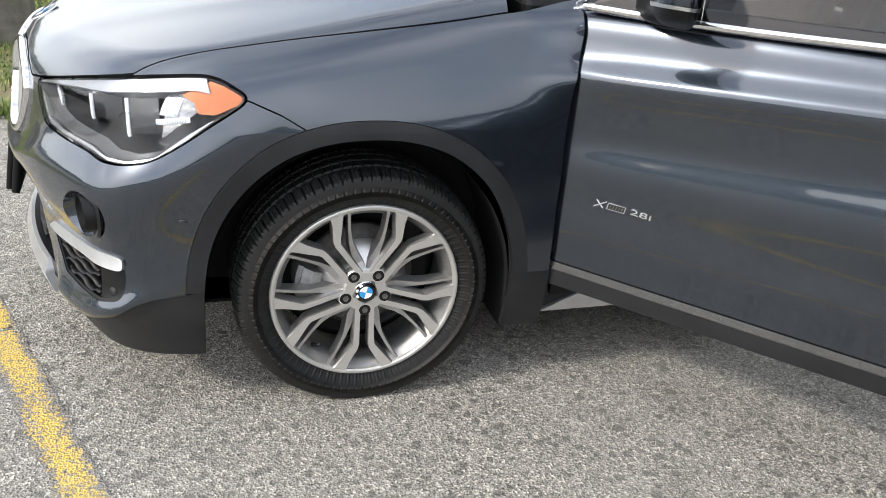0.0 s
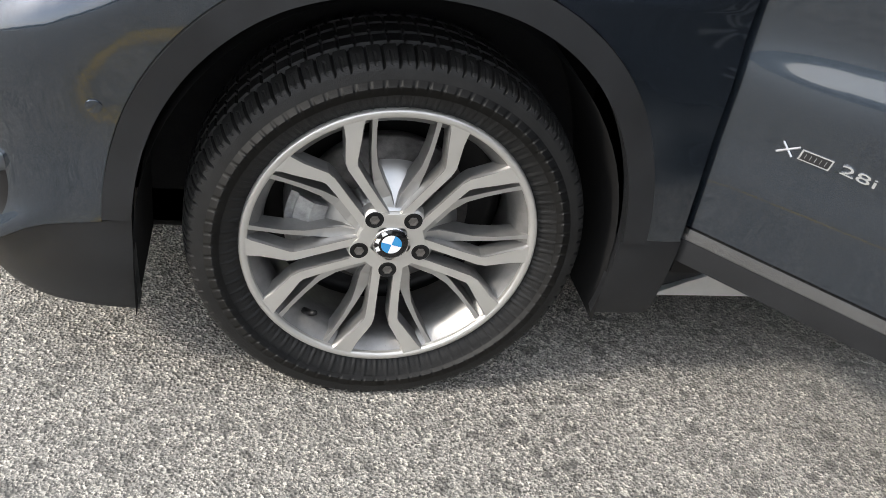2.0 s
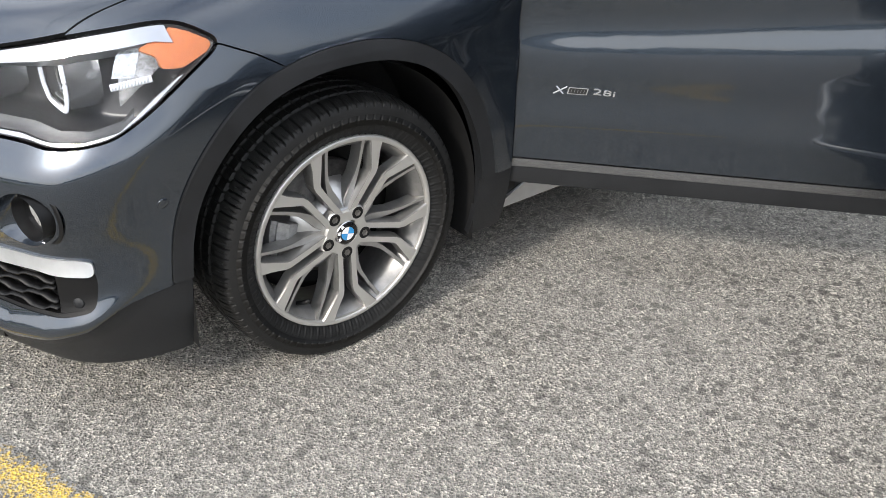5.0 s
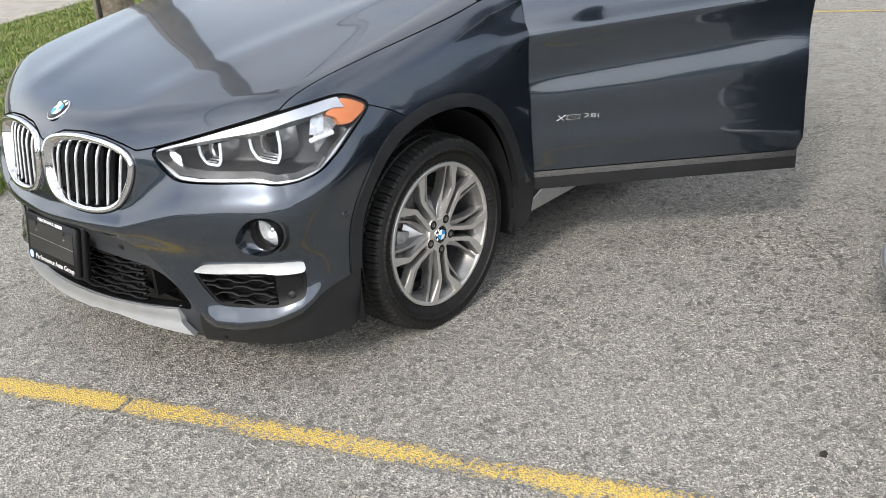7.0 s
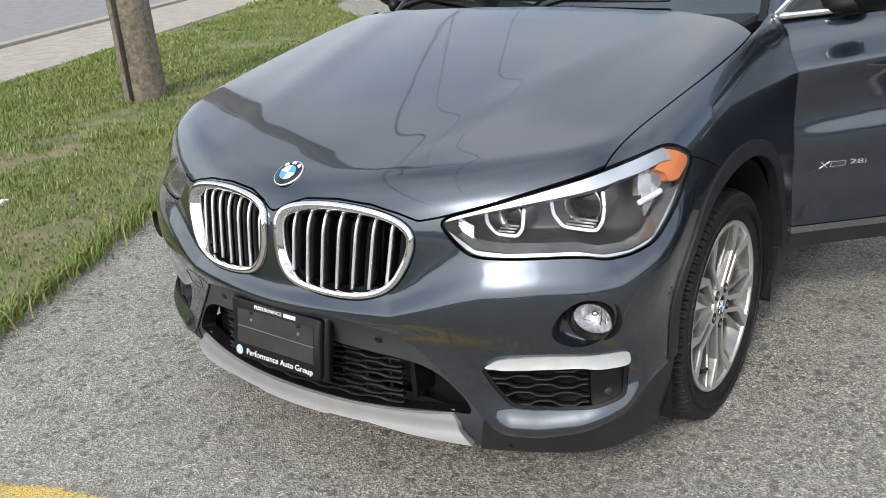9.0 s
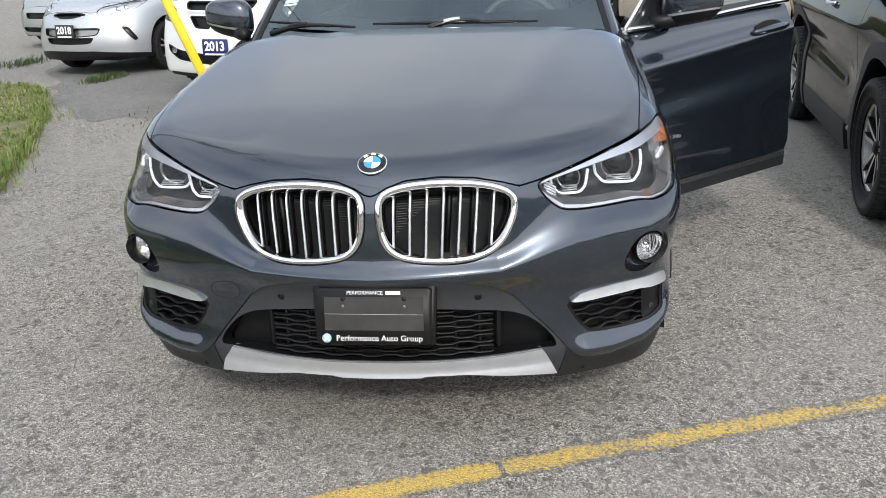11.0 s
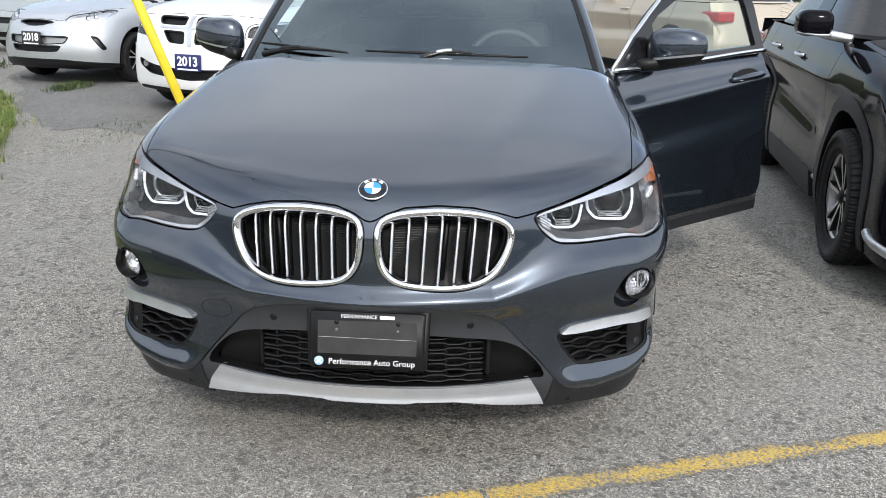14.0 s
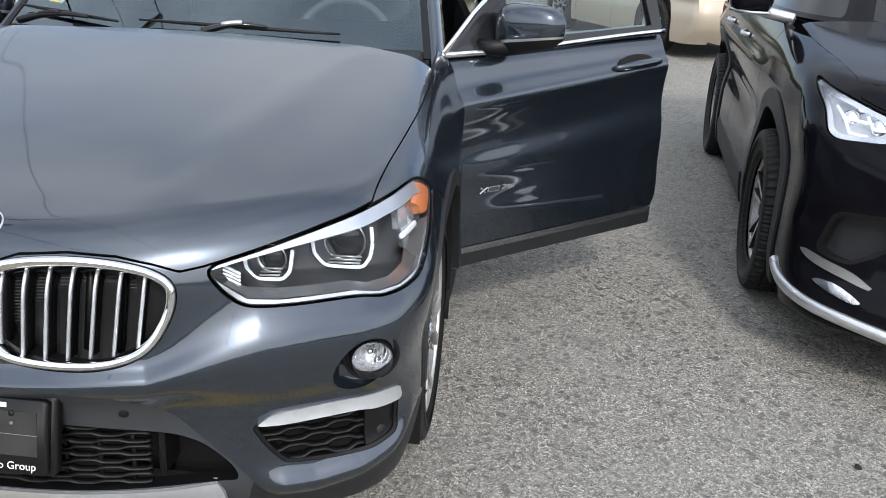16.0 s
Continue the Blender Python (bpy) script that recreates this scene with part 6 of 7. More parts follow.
def parked_car(name, label, body, paint, m, lamp, grille=(), dark=(), bright=(), house=None, wheel=(.34, .225, .11, .87), base=2.66, gap=(-.55, -1.62, -2.55), opening=(.41, .43), clad=None, hoodfront=None, step_x=.018, plate=None, tail_x=-3.5, belt=1.06, low=.20, strip=None, lampmat=None, badge=True, sill=None, guide=None, lip=None, mesh=None):
    top = empty(name, label, "car", m=m)
    R, rim, half, wy = wheel
    tyre = tyre_mesh(R, rim, half, 60, 4, "tyre")
    fl = body.flank(low, 1.16, step_x, tail_x - .1, step_x)
    bon = body.bonnet(.90, step_x, gap[0] - .1, step_x)
    hs = lambda x: .74 + .06 * step(.6, -.2, x)
    fl = cut(fl, YMIN)
    zt = spl(hoodfront)
    for side in (1, -1):
        s = dict(side=side)
        ar = lambda A: arch(A, opening[0], opening[1], 0.0, 2.2, R)
        arr = lambda A: (lambda B: arch(B, opening[0], opening[1], 0.0, 2.2, R))(A + np.array([base, 0, 0, 0, 0, 0]))
        panel("bonnet", cut(bon, YMIN, lambda A: A[:, 1] - hs(A[:, 0]) + .003, lambda A: zt(wrap(A)) + .004 - A[:, 2], lambda A: gap[0] + .12 - A[:, 0]), paint, top, .015, rim=GAP, **s)
        fr = cut(fl, lambda A: gap[0] + .004 - A[:, 0], lambda A: -ar(A))
        upper = lambda A: np.where(A[:, 1] > hs(A[:, 0]) + .003, -1.0, A[:, 2] - zt(wrap(A)))
        holes = [outside(lamp, .003)] + [outside(o, 0) for o, _, _ in dark]
        skin = cut(fr, upper, lambda A: A[:, 2] - belt, *holes)
        if clad:
            panel("arch_cladding", cut(fl, lambda A: gap[0] - .02 - A[:, 0], lambda A: -ar(A), lambda A: ar(A) - clad), PLASTIC, top, .03, .008, **s)
            panel("rear_arch_cladding", cut(fl, lambda A: -arr(A), lambda A: arr(A) - clad), PLASTIC, top, .03, .008, **s)
            panel("lower_cladding", cut(fl, lambda A: A[:, 2] - .36, lambda A: A[:, 0] - gap[0] + .1, lambda A: -2.1 - A[:, 0]), PLASTIC, top, .03, .006, **s)
        panel("front_wing", skin, paint, top, .02, rim=BLACK, **s)
        low_z = .36 if clad else low
        lid = lambda A: A[:, 2] - belt - .02
        panel("front_door", cut(fl, lid, lambda A: low_z - A[:, 2], lambda A: A[:, 0] - gap[0] + .003, lambda A: gap[1] + .003 - A[:, 0]), paint, top, .03, rim=GAP, **s)
        panel("rear_door", cut(fl, lid, lambda A: low_z - A[:, 2], lambda A: A[:, 0] - gap[1] + .003, lambda A: gap[2] + .003 - .1 * step(.6, 1, A[:, 2]) - A[:, 0], lambda A: -arr(A)), paint, top, .03, rim=GAP, **s)
        panel("rear_quarter", cut(fl, lid, lambda A: A[:, 0] - gap[2] + .003 + .1 * step(.6, 1, A[:, 2]), lambda A: -arr(A)), paint, top, .03, rim=GAP, **s)
        hl = put("headlamp", mesh_of("headlamp", [(0, 0, 0), (0, 0, .001), (.001, 0, 0)], [(0, 1, 2)], LAMPGREY), top, "clear headlamp")
        hl.data.clear_geometry()
        lens = panel("lens", cut(fl, region(lamp, -.001)), LENS, hl, 0, -.002, **s)
        lens.visible_shadow = False
        panel("housing", cut(fl, region(lamp, -.002)), lampmat or LAMPGREY, hl, 0, -.035, **s)
        panel("housing_wall", cut(fl, region(lamp, -.002), outside(lamp, -.016)), REFLECTOR, hl, .03, -.006, **s)
        cw, cz = lamp.mean(0)
        for dw in (-.05, .035):
            p, nn = body.on([cw + dw], [cz + dw * .18])
            put("projector", mesh_of("projector", *disc(.030, .012, 24, .008), REFLECTOR), hl, m=basis((p[0] - nn[0] * .034) * (1, side, 1), (nn[0] + np.array([1, 0, 0])) * (1, side, 1)))
        for g in guide or ():
            p, nn = body.on(*np.array(g).T)
            tube_part("light_guide", (p - nn * .012) * (1, side, 1), .006, LAMPWHITE, hl, 6)
        if lip:
            w, z = np.array(lip).T
            u = np.linspace(0, 1, 40)
            p, nn = body.on(np.interp(u, np.linspace(0, 1, len(w)), w), np.interp(u, np.linspace(0, 1, len(w)), z))
            tube_part("lower_lip", (p + nn * .004) * (1, side, 1), .024, SATIN, top, 8, flat=.7, label="satin silver lip")
        for o, mt, nm in dark:
            panel(nm + "_back", cut(fl, region(o, .0)), mt, top, 0, -.035, **s)
            panel(nm + "_rim", cut(fl, region(o, .001), outside(o, -.012)), BLACK, top, .036, .001, **s)
        for o, mt, nm in bright:
            panel(nm, cut(fl, region(o, .0)), mt, top, .01, .006, **s)
        fm = Matrix.Identity(4) if side > 0 else pose(0, 0, 0, 0, 0, 180)
        for ax in (0, -base):
            plain_wheel(top, pose(ax, side * wy, R - .006) @ fm, R, rim, half, tyre=tyre)
            V, F = revolve([(opening[0] * 1.0, wy - .26), (opening[0] * 1.0, wy + .01)], 40)
            V = V * (1, side, opening[1] / opening[0]) + (ax, 0, R)
            put("wheel_liner", mesh_of("wheel_liner", V, [f for f in F if np.mean([V[i][2] for i in f]) > .22], BLACK), top)
            put("well_wall", mesh_of("well_wall", np.array([(ax + .42, (wy - .27) * side, .22), (ax - .42, (wy - .27) * side, .22), (ax - .42, (wy - .27) * side, .8), (ax + .42, (wy - .27) * side, .8)]), [(0, 1, 2, 3)], BLACK, smooth=False), top)
        # mirror
        mb = box_bm(gap[0] - .30, gap[0] - .10, .90, 1.10, belt + .04, belt + .19, .055, 4)
        bmesh.ops.scale(mb, vec=(1, side, 1), verts=mb.verts)
        if side < 0:
            bmesh.ops.reverse_faces(mb, faces=mb.faces)
        mi = part("mirror", mb, paint, top, "door mirror", smooth=True)
        tube_part("mirror_stem", np.array([(gap[0] - .10, .80, belt + .03), (gap[0] - .18, .92, belt + .05), (gap[0] - .2, 1.0, belt + .075)]) * (1, side, 1), .028, strip or BLACK, mi, 8, flat=.7)
        tube_part("mirror_edge", np.array([(gap[0] - .085, .92, belt + .052), (gap[0] - .10, 1.0, belt + .05), (gap[0] - .14, 1.10, belt + .06)]) * (1, side, 1), .008, SATIN, mi, 6)
        for hx in (gap[1] + .16, gap[2] + .22):
            A, _ = body.shoot(np.array([[hx, 0, belt - .12]]), np.array([[0, 1.0, 0]]))
            t = np.linspace(0, 1, 12)
            tube_part("door_handle", np.stack([hx - .10 + .22 * t, (A[0, 1] + .004 + .030 * np.sin(np.pi * t)**.6) * side, np.full(12, belt - .12)], 1), .013, strip or paint, top, 8)
        if sill:
            tube_part("sill_strip", np.array([(-.46, .90, .33), (-1.2, .915, .325), (-2.15, .905, .335)]) * (1, side, 1), .016, SATIN, top, 8)
        bx = box_bm(-2.25, -.42, .55, .82, .19, .36, .03, 2)
        bmesh.ops.scale(bx, vec=(1, side, 1), verts=bx.verts)
        if side < 0:
            bmesh.ops.reverse_faces(bx, faces=bx.faces)
        part("sill", bx, PLASTIC, top)
        part("tail_lamp", box_bm(tail_x - .0, tail_x + .42, min(side * .60, side * .875), max(side * .60, side * .875), belt - .22, belt - .08, .03, 3), RED, top, "red tail lamp")
    gh = glasshouse(*house)
    an, lv = (lambda A: A[:, 7]), (lambda A: A[:, 6])
    win = lambda A, a0, a1: np.maximum(np.maximum(a0 - an(A), an(A) - a1), np.maximum(.05 - lv(A), lv(A) - .88))
    panes = ((-1, .30), (.50, 1.48), (1.56, 2.5), (2.80, 4))
    for k, (a0, a1) in enumerate(panes):
        nm = ("windscreen", "front_window", "rear_side_window", "rear_window")[k]
        if k in (0, 3):
            panel(nm, clip(gh, win(gh[0], a0, a1)), DARKWINDOW, top, 0, -.004)
        else:
            for side in (1, -1):
                h2 = clip(gh, -gh[0][:, 1] * side)
                panel(nm, clip(h2, win(h2[0], a0, a1)), DARKWINDOW, top, 0, -.004)
    fr = gh
    for a0, a1 in panes:
        fr = clip(fr, -win(fr[0], a0, a1))
    panel("roof_frame", fr, paint, top, .02, rim=BLACK)
    pp = []
    for z in np.linspace(low + .02, belt + .03, 12):
        for y in np.linspace(-.86, .86, 15):
            pp.append((float(body.tail(z)) + .16 * y * y + .04 * abs(y)**6 + .004, y, z))
    put("tail_panel", mesh_of("tail_panel", pp, [(i * 15 + j, i * 15 + j + 1, (i + 1) * 15 + j + 1, (i + 1) * 15 + j) for i in range(11) for j in range(14)], paint), top)
    part("underbody", box_bm(tail_x + .15, .70, -.60, .60, .20, .30), BLACK, top)
    part("bay_cover", box_bm(-.5, .66, -.56, .56, .55, .68), BLACK, top)
    part("cowl", box_bm(gap[0] - .12, gap[0] + .16, -.72, .72, belt - .08, belt + .02, .02, 2), BLACK, top)
    for y0 in (.30, -.32):
        a, b = np.array((gap[0] + .10, y0, belt + .035)), np.array((gap[0] - .02, y0 + .42, belt + .075))
        tube_part("wiper", np.linspace(a, b, 6), [.010, .009, .008, .007, .006, .005], BLACK, top, 6)
    part("cabin", box_bm(-2.9, gap[0] - .2, -.62, .62, .35, belt, .05, 2), INTERIOR, top)
    if plate:
        words, (pw, ph), z0, pm = plate
        p, nn = body.on([0.0], [z0])
        pl = put("plate", mesh_of("plate", *prism(soften([(-pw / 2, -ph / 2), (pw / 2, -ph / 2), (pw / 2, ph / 2), (-pw / 2, ph / 2)], .03, 2), -.01, .008, lambda q: q, .002), pm), top, "dealer plate with white year", basis(p[0] + nn[0] * .012, (1, 0, .05)))
        text_part("year_digits", words, .124, WHITE, pl, pose(0, .010, .0088), .0006, "white year digits", bold=.0045)
        put("text_bar", mesh_of("text_bar", *prism([(-pw * .40, -ph * .44), (pw * .40, -ph * .44), (pw * .40, -ph * .34), (-pw * .40, -ph * .34)], .006, .0092, lambda q: q), WHITE, smooth=False), pl)
    return top


def rect(a, b, c, d):
    return soften([(a, c), (b, c), (b, d), (a, d)], .2, 3)


def shifted(nose, dx):
    return [(z, x + dx) for z, x in nose]


# black crossover alongside
def ridge(x, y, z):
    """Pressed ridge across the bumper under the headlamps."""
    w = 0.95 * np.arctan2(np.abs(y), x + 0.3)
    d = z - (.675 + .145 * np.clip((w - .24) / .33, 0, 1.4))
    return .016 * np.where(d > 0, np.exp(-(d / .035)**2), np.exp(-(d / .05)**2)) * (x > .1) * step(.80, .66, w)


NX = Body(nose=[(.16, 1.06), (.22, 1.20), (.30, 1.215), (.42, 1.17), (.55, 1.15), (.68, 1.17), (.78, 1.14), (.88, 1.06), (.95, .98), (1.02, .90)],
          bow=[(.2, .46), (.5, .46), (.8, .50), (1.0, .52)],
          wide=[(.16, .90), (.3, .925), (.5, .925), (.7, .915), (.85, .925), (.95, .91), (1.03, .885), (1.1, .85), (1.16, .82)],
          top=[(-3.8, 1.24), (-.8, 1.2), (-.4, 1.165), (0, 1.12), (.4, 1.075), (.7, 1.035), (.9, .995), (1.1, .93)],
          tail=[(.2, -3.5), (.4, -3.66), (.8, -3.66), (1.2, -3.5)], wheel=.36, corner=.14, edge=.08, fold=ridge,
          mod=lambda x, z: -.028 * np.exp(-((z - .62 - .10 * np.clip((-x - .5) / 2, 0, 1)) / .10)**2) * step(-.4, -.9, x) + .02 * np.exp(-((z - .90) / .05)**2) * step(-.3, -.9, x))
NXLAMP = soften([(.86, 1.022), (.716, .94), (.643, .852), (.511, .862), (.43, .885), (.45, .925), (.543, .944), (.647, .976)], .15, 3)
NXHOOD = [(0, .945), (.3, .94), (.44, .935), (.543, .952), (.647, .983), (.72, 1.0), (.86, 1.028), (1.0, 1.045), (1.3, 1.08)]
nx = parked_car("car", "glossy black crossover with silver lower trim", NX, BLACKPAINT, pose(-1.47, 2.169, 0, 0, 0, -6.5) @ pose(0, .905, 0),
                NXLAMP,
                dark=[(soften([(.608, .465), (.575, .622), (.46, .642), (.40, .64), (.42, .55), (.47, .49), (.517, .447)], .15, 3), PLASTIC, "fog_surround"), (soften([(-.1, .30), (.26, .32), (.33, .45), (.25, .60), (.33, .84), (-.1, .86)], .12, 3), BLACK, "spindle_grille")],
                bright=[(soften([(.651, .450), (.625, .459), (.50, .430), (.435, .384), (.47, .388), (.608, .425)], .15, 2), WHEELGREY, "corner_blade"), (soften([(.599, .374), (.532, .382), (.46, .342), (.478, .328), (.546, .347)], .2, 2), REFLECTOR, "lower_lamp")],
                house=((-.42, -3.55, .815, 1.13), (-1.20, -3.0, .60, 1.56)), wheel=(.362, .238, .1125, .905), opening=(.42, .445), clad=.075, hoodfront=NXHOOD, step_x=.014, tail_x=-3.62, belt=1.10, strip=SATIN, sill=True, lampmat=SATIN,
                guide=[[(.685, .950), (.639, .917), (.607, .880), (.562, .877)], [(.646, .921), (.576, .917)], [(.585, .935), (.557, .902), (.526, .904)]],
                lip=[(.775, .318), (.757, .303), (.668, .295), (.566, .280), (.40, .258), (.2, .25), (0, .25)])

HEAD = -18.0
# silver hatchback
HB = Body(nose=[(.16, .80), (.22, .88), (.34, .92), (.5, .925), (.62, .90), (.72, .87), (.82, .82), (.9, .78)],
          bow=[(.2, .50), (.5, .52), (.8, .6), (1.0, .62)],
          wide=[(.16, .85), (.3, .885), (.5, .895), (.7, .885), (.85, .865), (.95, .84), (1.02, .81), (1.1, .78)],
          top=[(-3.8, 1.1), (-.9, 1.08), (-.5, 1.04), (0, .985), (.4, .925), (.65, .875), (.8, .83), (.9, .78)],
          tail=[(.2, -3.5), (.5, -3.6), (1.2, -3.4)], wheel=.32, corner=.16, edge=.10)
c, s_ = math.cos(radians(HEAD)), math.sin(radians(HEAD))
parked_car("car", "silver hatchback with a dark dealer plate", HB, SILVERPAINT, pose(-8.51, -5.223, 0, 0, 0, HEAD),
           soften([(.335, .785), (.40, .855), (.60, .885), (.81, .915), (.96, .92), (.76, .82), (.50, .75)], .15, 3),
           dark=[(soften([(.08, .615), (.39, .61), (.35, .52), (.10, .50)], .12, 3), WHEELGREY, "chrome_grille"), (soften([(-.1, .495), (.32, .50), (.27, .42), (-.1, .415)], .12, 3), BLACK, "lower_mouth"), (soften([(.58, .62), (.66, .61), (.75, .45), (.70, .44)], .12, 3), LAMPGREY, "corner_lamp"), (soften([(-.05, .725), (.06, .725), (.24, .765), (.21, .785), (.1, .80), (-.05, .80)], .15, 2), BLACK, "upper_slit")],
           bright=[(soften([(-.1, .21), (.9, .21), (1.0, .245), (.75, .285), (.48, .31), (.3, .33), (-.1, .335)], .1, 2), BLACK, "valance"), (soften([(-.06, .712), (.06, .712), (.25, .754), (.245, .764), (.06, .724), (-.06, .724)], .1, 2), CHROME, "chrome_brow")],
           house=((-.55, -3.3, .77, 1.03), (-1.5, -2.7, .56, 1.40)), wheel=(.322, .22, .1075, .86), base=2.69, opening=(.375, .385), hoodfront=[(0, .81), (.2, .80), (.335, .80), (.40, .862), (.6, .893), (.81, .922), (1.0, .93), (1.3, .95)], lampmat=SATIN, step_x=.022, tail_x=-3.5, belt=1.0, low=.22, plate=("2018", (.30, .165), .575, PLATEGREY))

# white people carrier
VN = Body(nose=[(.18, .82), (.26, .90), (.4, .925), (.55, .92), (.7, .90), (.85, .87), (1.0, .82), (1.08, .78)],
          bow=[(.2, .30), (.5, .30), (.8, .34), (1.1, .38)],
          wide=[(.16, .9), (.3, .945), (.5, .955), (.8, .955), (.95, .94), (1.05, .91), (1.15, .87)],
          top=[(-4, 1.25), (-.9, 1.22), (-.5, 1.19), (0, 1.14), (.4, 1.09), (.65, 1.04), (.8, .98), (.9, .93)],
          tail=[(.2, -3.7), (.5, -3.8), (1.2, -3.7)], wheel=.34, corner=.16, edge=.10)
parked_car("car", "white people carrier with a crossbar grille and blue plate", VN, WHITEPAINT, pose(-5.49 - .93 * c, -2.77 - .93 * s_, 0, 0, 0, HEAD),
           soften([(.46, .80), (.50, .78), (.70, .80), (.86, .87), (.90, .95), (.74, .95), (.50, .93)], .2, 3),
           dark=[(soften([(.05, .985), (.39, .99), (.33, .905), (.05, .90)], .10, 3), BLACK, "grille_upper"), (soften([(.05, .845), (.29, .85), (.21, .73), (.05, .72)], .10, 3), BLACK, "grille_lower"), (soften([(-.1, .47), (.28, .49), (.41, .51), (.58, .565), (.56, .49), (.42, .41), (.26, .395), (-.1, .36)], .12, 3), BLACK, "lower_mouth")],
           bright=[(rect(.445, .515, .475, .535), REFLECTOR, "fog_lamp"), (soften([(.0, .862), (.32, .866), (.345, .89), (.0, .886)], .1, 2), SATIN, "crossbar"), (soften([(.0, .70), (.022, .70), (.022, .995), (.0, .995)], .05, 1), SATIN, "crossbar_upright"), (soften([(-.1, .235), (.6, .25), (.6, .285), (-.1, .275)], .1, 2), BLACK, "valance")],
           house=((-.40, -3.7, .84, 1.17), (-1.25, -3.3, .64, 1.70)), wheel=(.343, .225, .1125, .91), base=3.0, gap=(-.50, -1.60, -2.75), opening=(.40, .42), hoodfront=[(0, 1.005), (.3, 1.005), (.45, 1.0), (.6, .985), (.9, .985), (1.2, 1.03)], step_x=.022, tail_x=-3.7, belt=1.12, low=.24, plate=("2013", (.305, .165), .545, PLATEBLUE))

# pale grey saloon further off
parked_car("car", "pale grey saloon parked at the row's end", HB, GREENSILVER, pose(-11.4 - .92 * c, -8.0 - .92 * s_, 0, 0, 0, HEAD),
           soften([(.42, .65), (.60, .63), (.80, .68), (.92, .76), (.75, .78), (.55, .735)], .2, 3),
           dark=[(soften([(-.1, .50), (.28, .50), (.32, .60), (-.1, .60)], .12, 3), BLACK, "grille"), (soften([(-.1, .28), (.45, .28), (.5, .36), (-.1, .36)], .15, 3), BLACK, "lower_mouth"), (rect(.60, .70, .33, .41), BLACK, "fog_lamp")],
           house=((-.55, -3.1, .77, 1.03), (-1.5, -2.5, .56, 1.40)), wheel=(.322, .22, .1075, .86), base=2.69, opening=(.375, .385), hoodfront=[(0, .70), (.3, .69), (.45, .70), (.6, .745), (.76, .79), (.93, .80), (1.2, .90)], step_x=.03, tail_x=-3.5, belt=1.0, low=.22, plate=None)

# tan crossover across the aisle, seen from its side and tail
parked_car("car", "tan crossover with red tail lamps", NX, TANPAINT, pose(-12.6, 2.35, 0, 0, 0, 206),
           NXLAMP,
           dark=[(rect(-.1, .34, .32, .86), BLACK, "grille")],
           house=((-.42, -3.55, .815, 1.13), (-1.20, -3.0, .60, 1.56)), wheel=(.362, .238, .1125, .905), opening=(.42, .445), hoodfront=NXHOOD, step_x=.026, tail_x=-3.62, belt=1.10)

# ---------------------------------------------------------------- pole, guy guard, wires
PB = np.array([-2.55, -5.45])
pole = empty("utility_pole", "weathered wooden utility pole standing in grass", "pole", m=pose(PB[0], PB[1], 0))
rng = np.random.RandomState(11)
zz = np.linspace(-.05, 10.5, 40)
aa = np.arange(36) * 2 * np.pi / 36
groove = rng.normal(0, 1, 36)
V = []
for z in zz:
    r = .188 - .0062 * z + .010 * math.exp(-z * 3)
    V += [(math.cos(t) * (r + .004 * groove[i] + .0015 * math.sin(5 * z + i)), math.sin(t) * (r + .004 * groove[i]), z) for i, t in enumerate(aa)]
F = [(i * 36 + k, i * 36 + (k + 1) % 36, (i + 1) * 36 + (k + 1) % 36, (i + 1) * 36 + k) for i in range(39) for k in range(36)] + [tuple(39 * 36 + k for k in range(36))]
put("shaft", mesh_of("shaft", V, F, BARK), pole)
wa = math.atan2(walk_dir[1], walk_dir[0])
arm = put("crossarm", bpy.data.meshes.new("crossarm"), pole, m=pose(0, 0, 9.5, 0, 0, math.degrees(wa) + 90))
bm = box_bm(-1.2, 1.2, -.06, .06, -.07, .07, .01, 1)
bm.to_mesh(arm.data)
bm.free()
arm.data.materials.append(BARK)
for x in (-1.1, -.5, .5, 1.1):
    put("insulator", mesh_of("insulator", *revolve([(.0, .0), (.05, .0), (.055, .04), (.03, .06), (.05, .09), (.02, .14), (0, .15)], 16), GLOSSBLACK), arm, m=pose(x, 0, .07, 90, 0, 0))
put("transformer", mesh_of("transformer", *revolve([(0, 0), (.24, .0), (.26, .04), (.26, .86), (.24, .90), (.20, .93), (0, .95)], 32), mat("transformer grey", (.12, .125, .125), .5, vary=.1)), pole, "grey transformer can", m=pose(.10, .42, 6.9, 90, 0, 0))
tube_part("lamp_arm", [(0, 0, 8.0), (.5, .25, 8.35), (1.2, .6, 8.55), (1.9, .95, 8.6)], .035, IRON, pole, 8)
part("lamp_head", box_bm(1.75, 2.35, .86, 1.10, 8.53, 8.66, .04, 2), IRON, pole)
tube_part("conduit", [(.19, .05, 0.0), (.16, .05, 3.0), (.13, .05, 7.0)], .022, IRON, pole, 8)
for k, (off, z) in enumerate(((-1.1, 9.66), (1.1, 9.66), (0.0, 7.6))):
    q = PB + np.array([-math.sin(wa), math.cos(wa)]) * off
    t = np.linspace(-1, 1, 41)
    pts = np.stack([q[0] + walk_dir[0] * 40 * t, q[1] + walk_dir[1] * 40 * t, z + 1.2 * (np.abs(np.abs(t) * 2 - 1)**2 - 1) * .5], 1)
    tagged(tube_part("overhead_wire", pts, .012 if k < 2 else .022, BLACK, None, 5), "black overhead wire strung along the street", "wire", "overhead wires")
GA, GB = np.array([-4.62, -2.42, -.05]), np.array([PB[0], PB[1], 10.3])
gd = (GB - GA) / np.linalg.norm(GB - GA)
guy = empty("guy_wire", "steel guy wire with a bright yellow plastic guard", "guy wire")
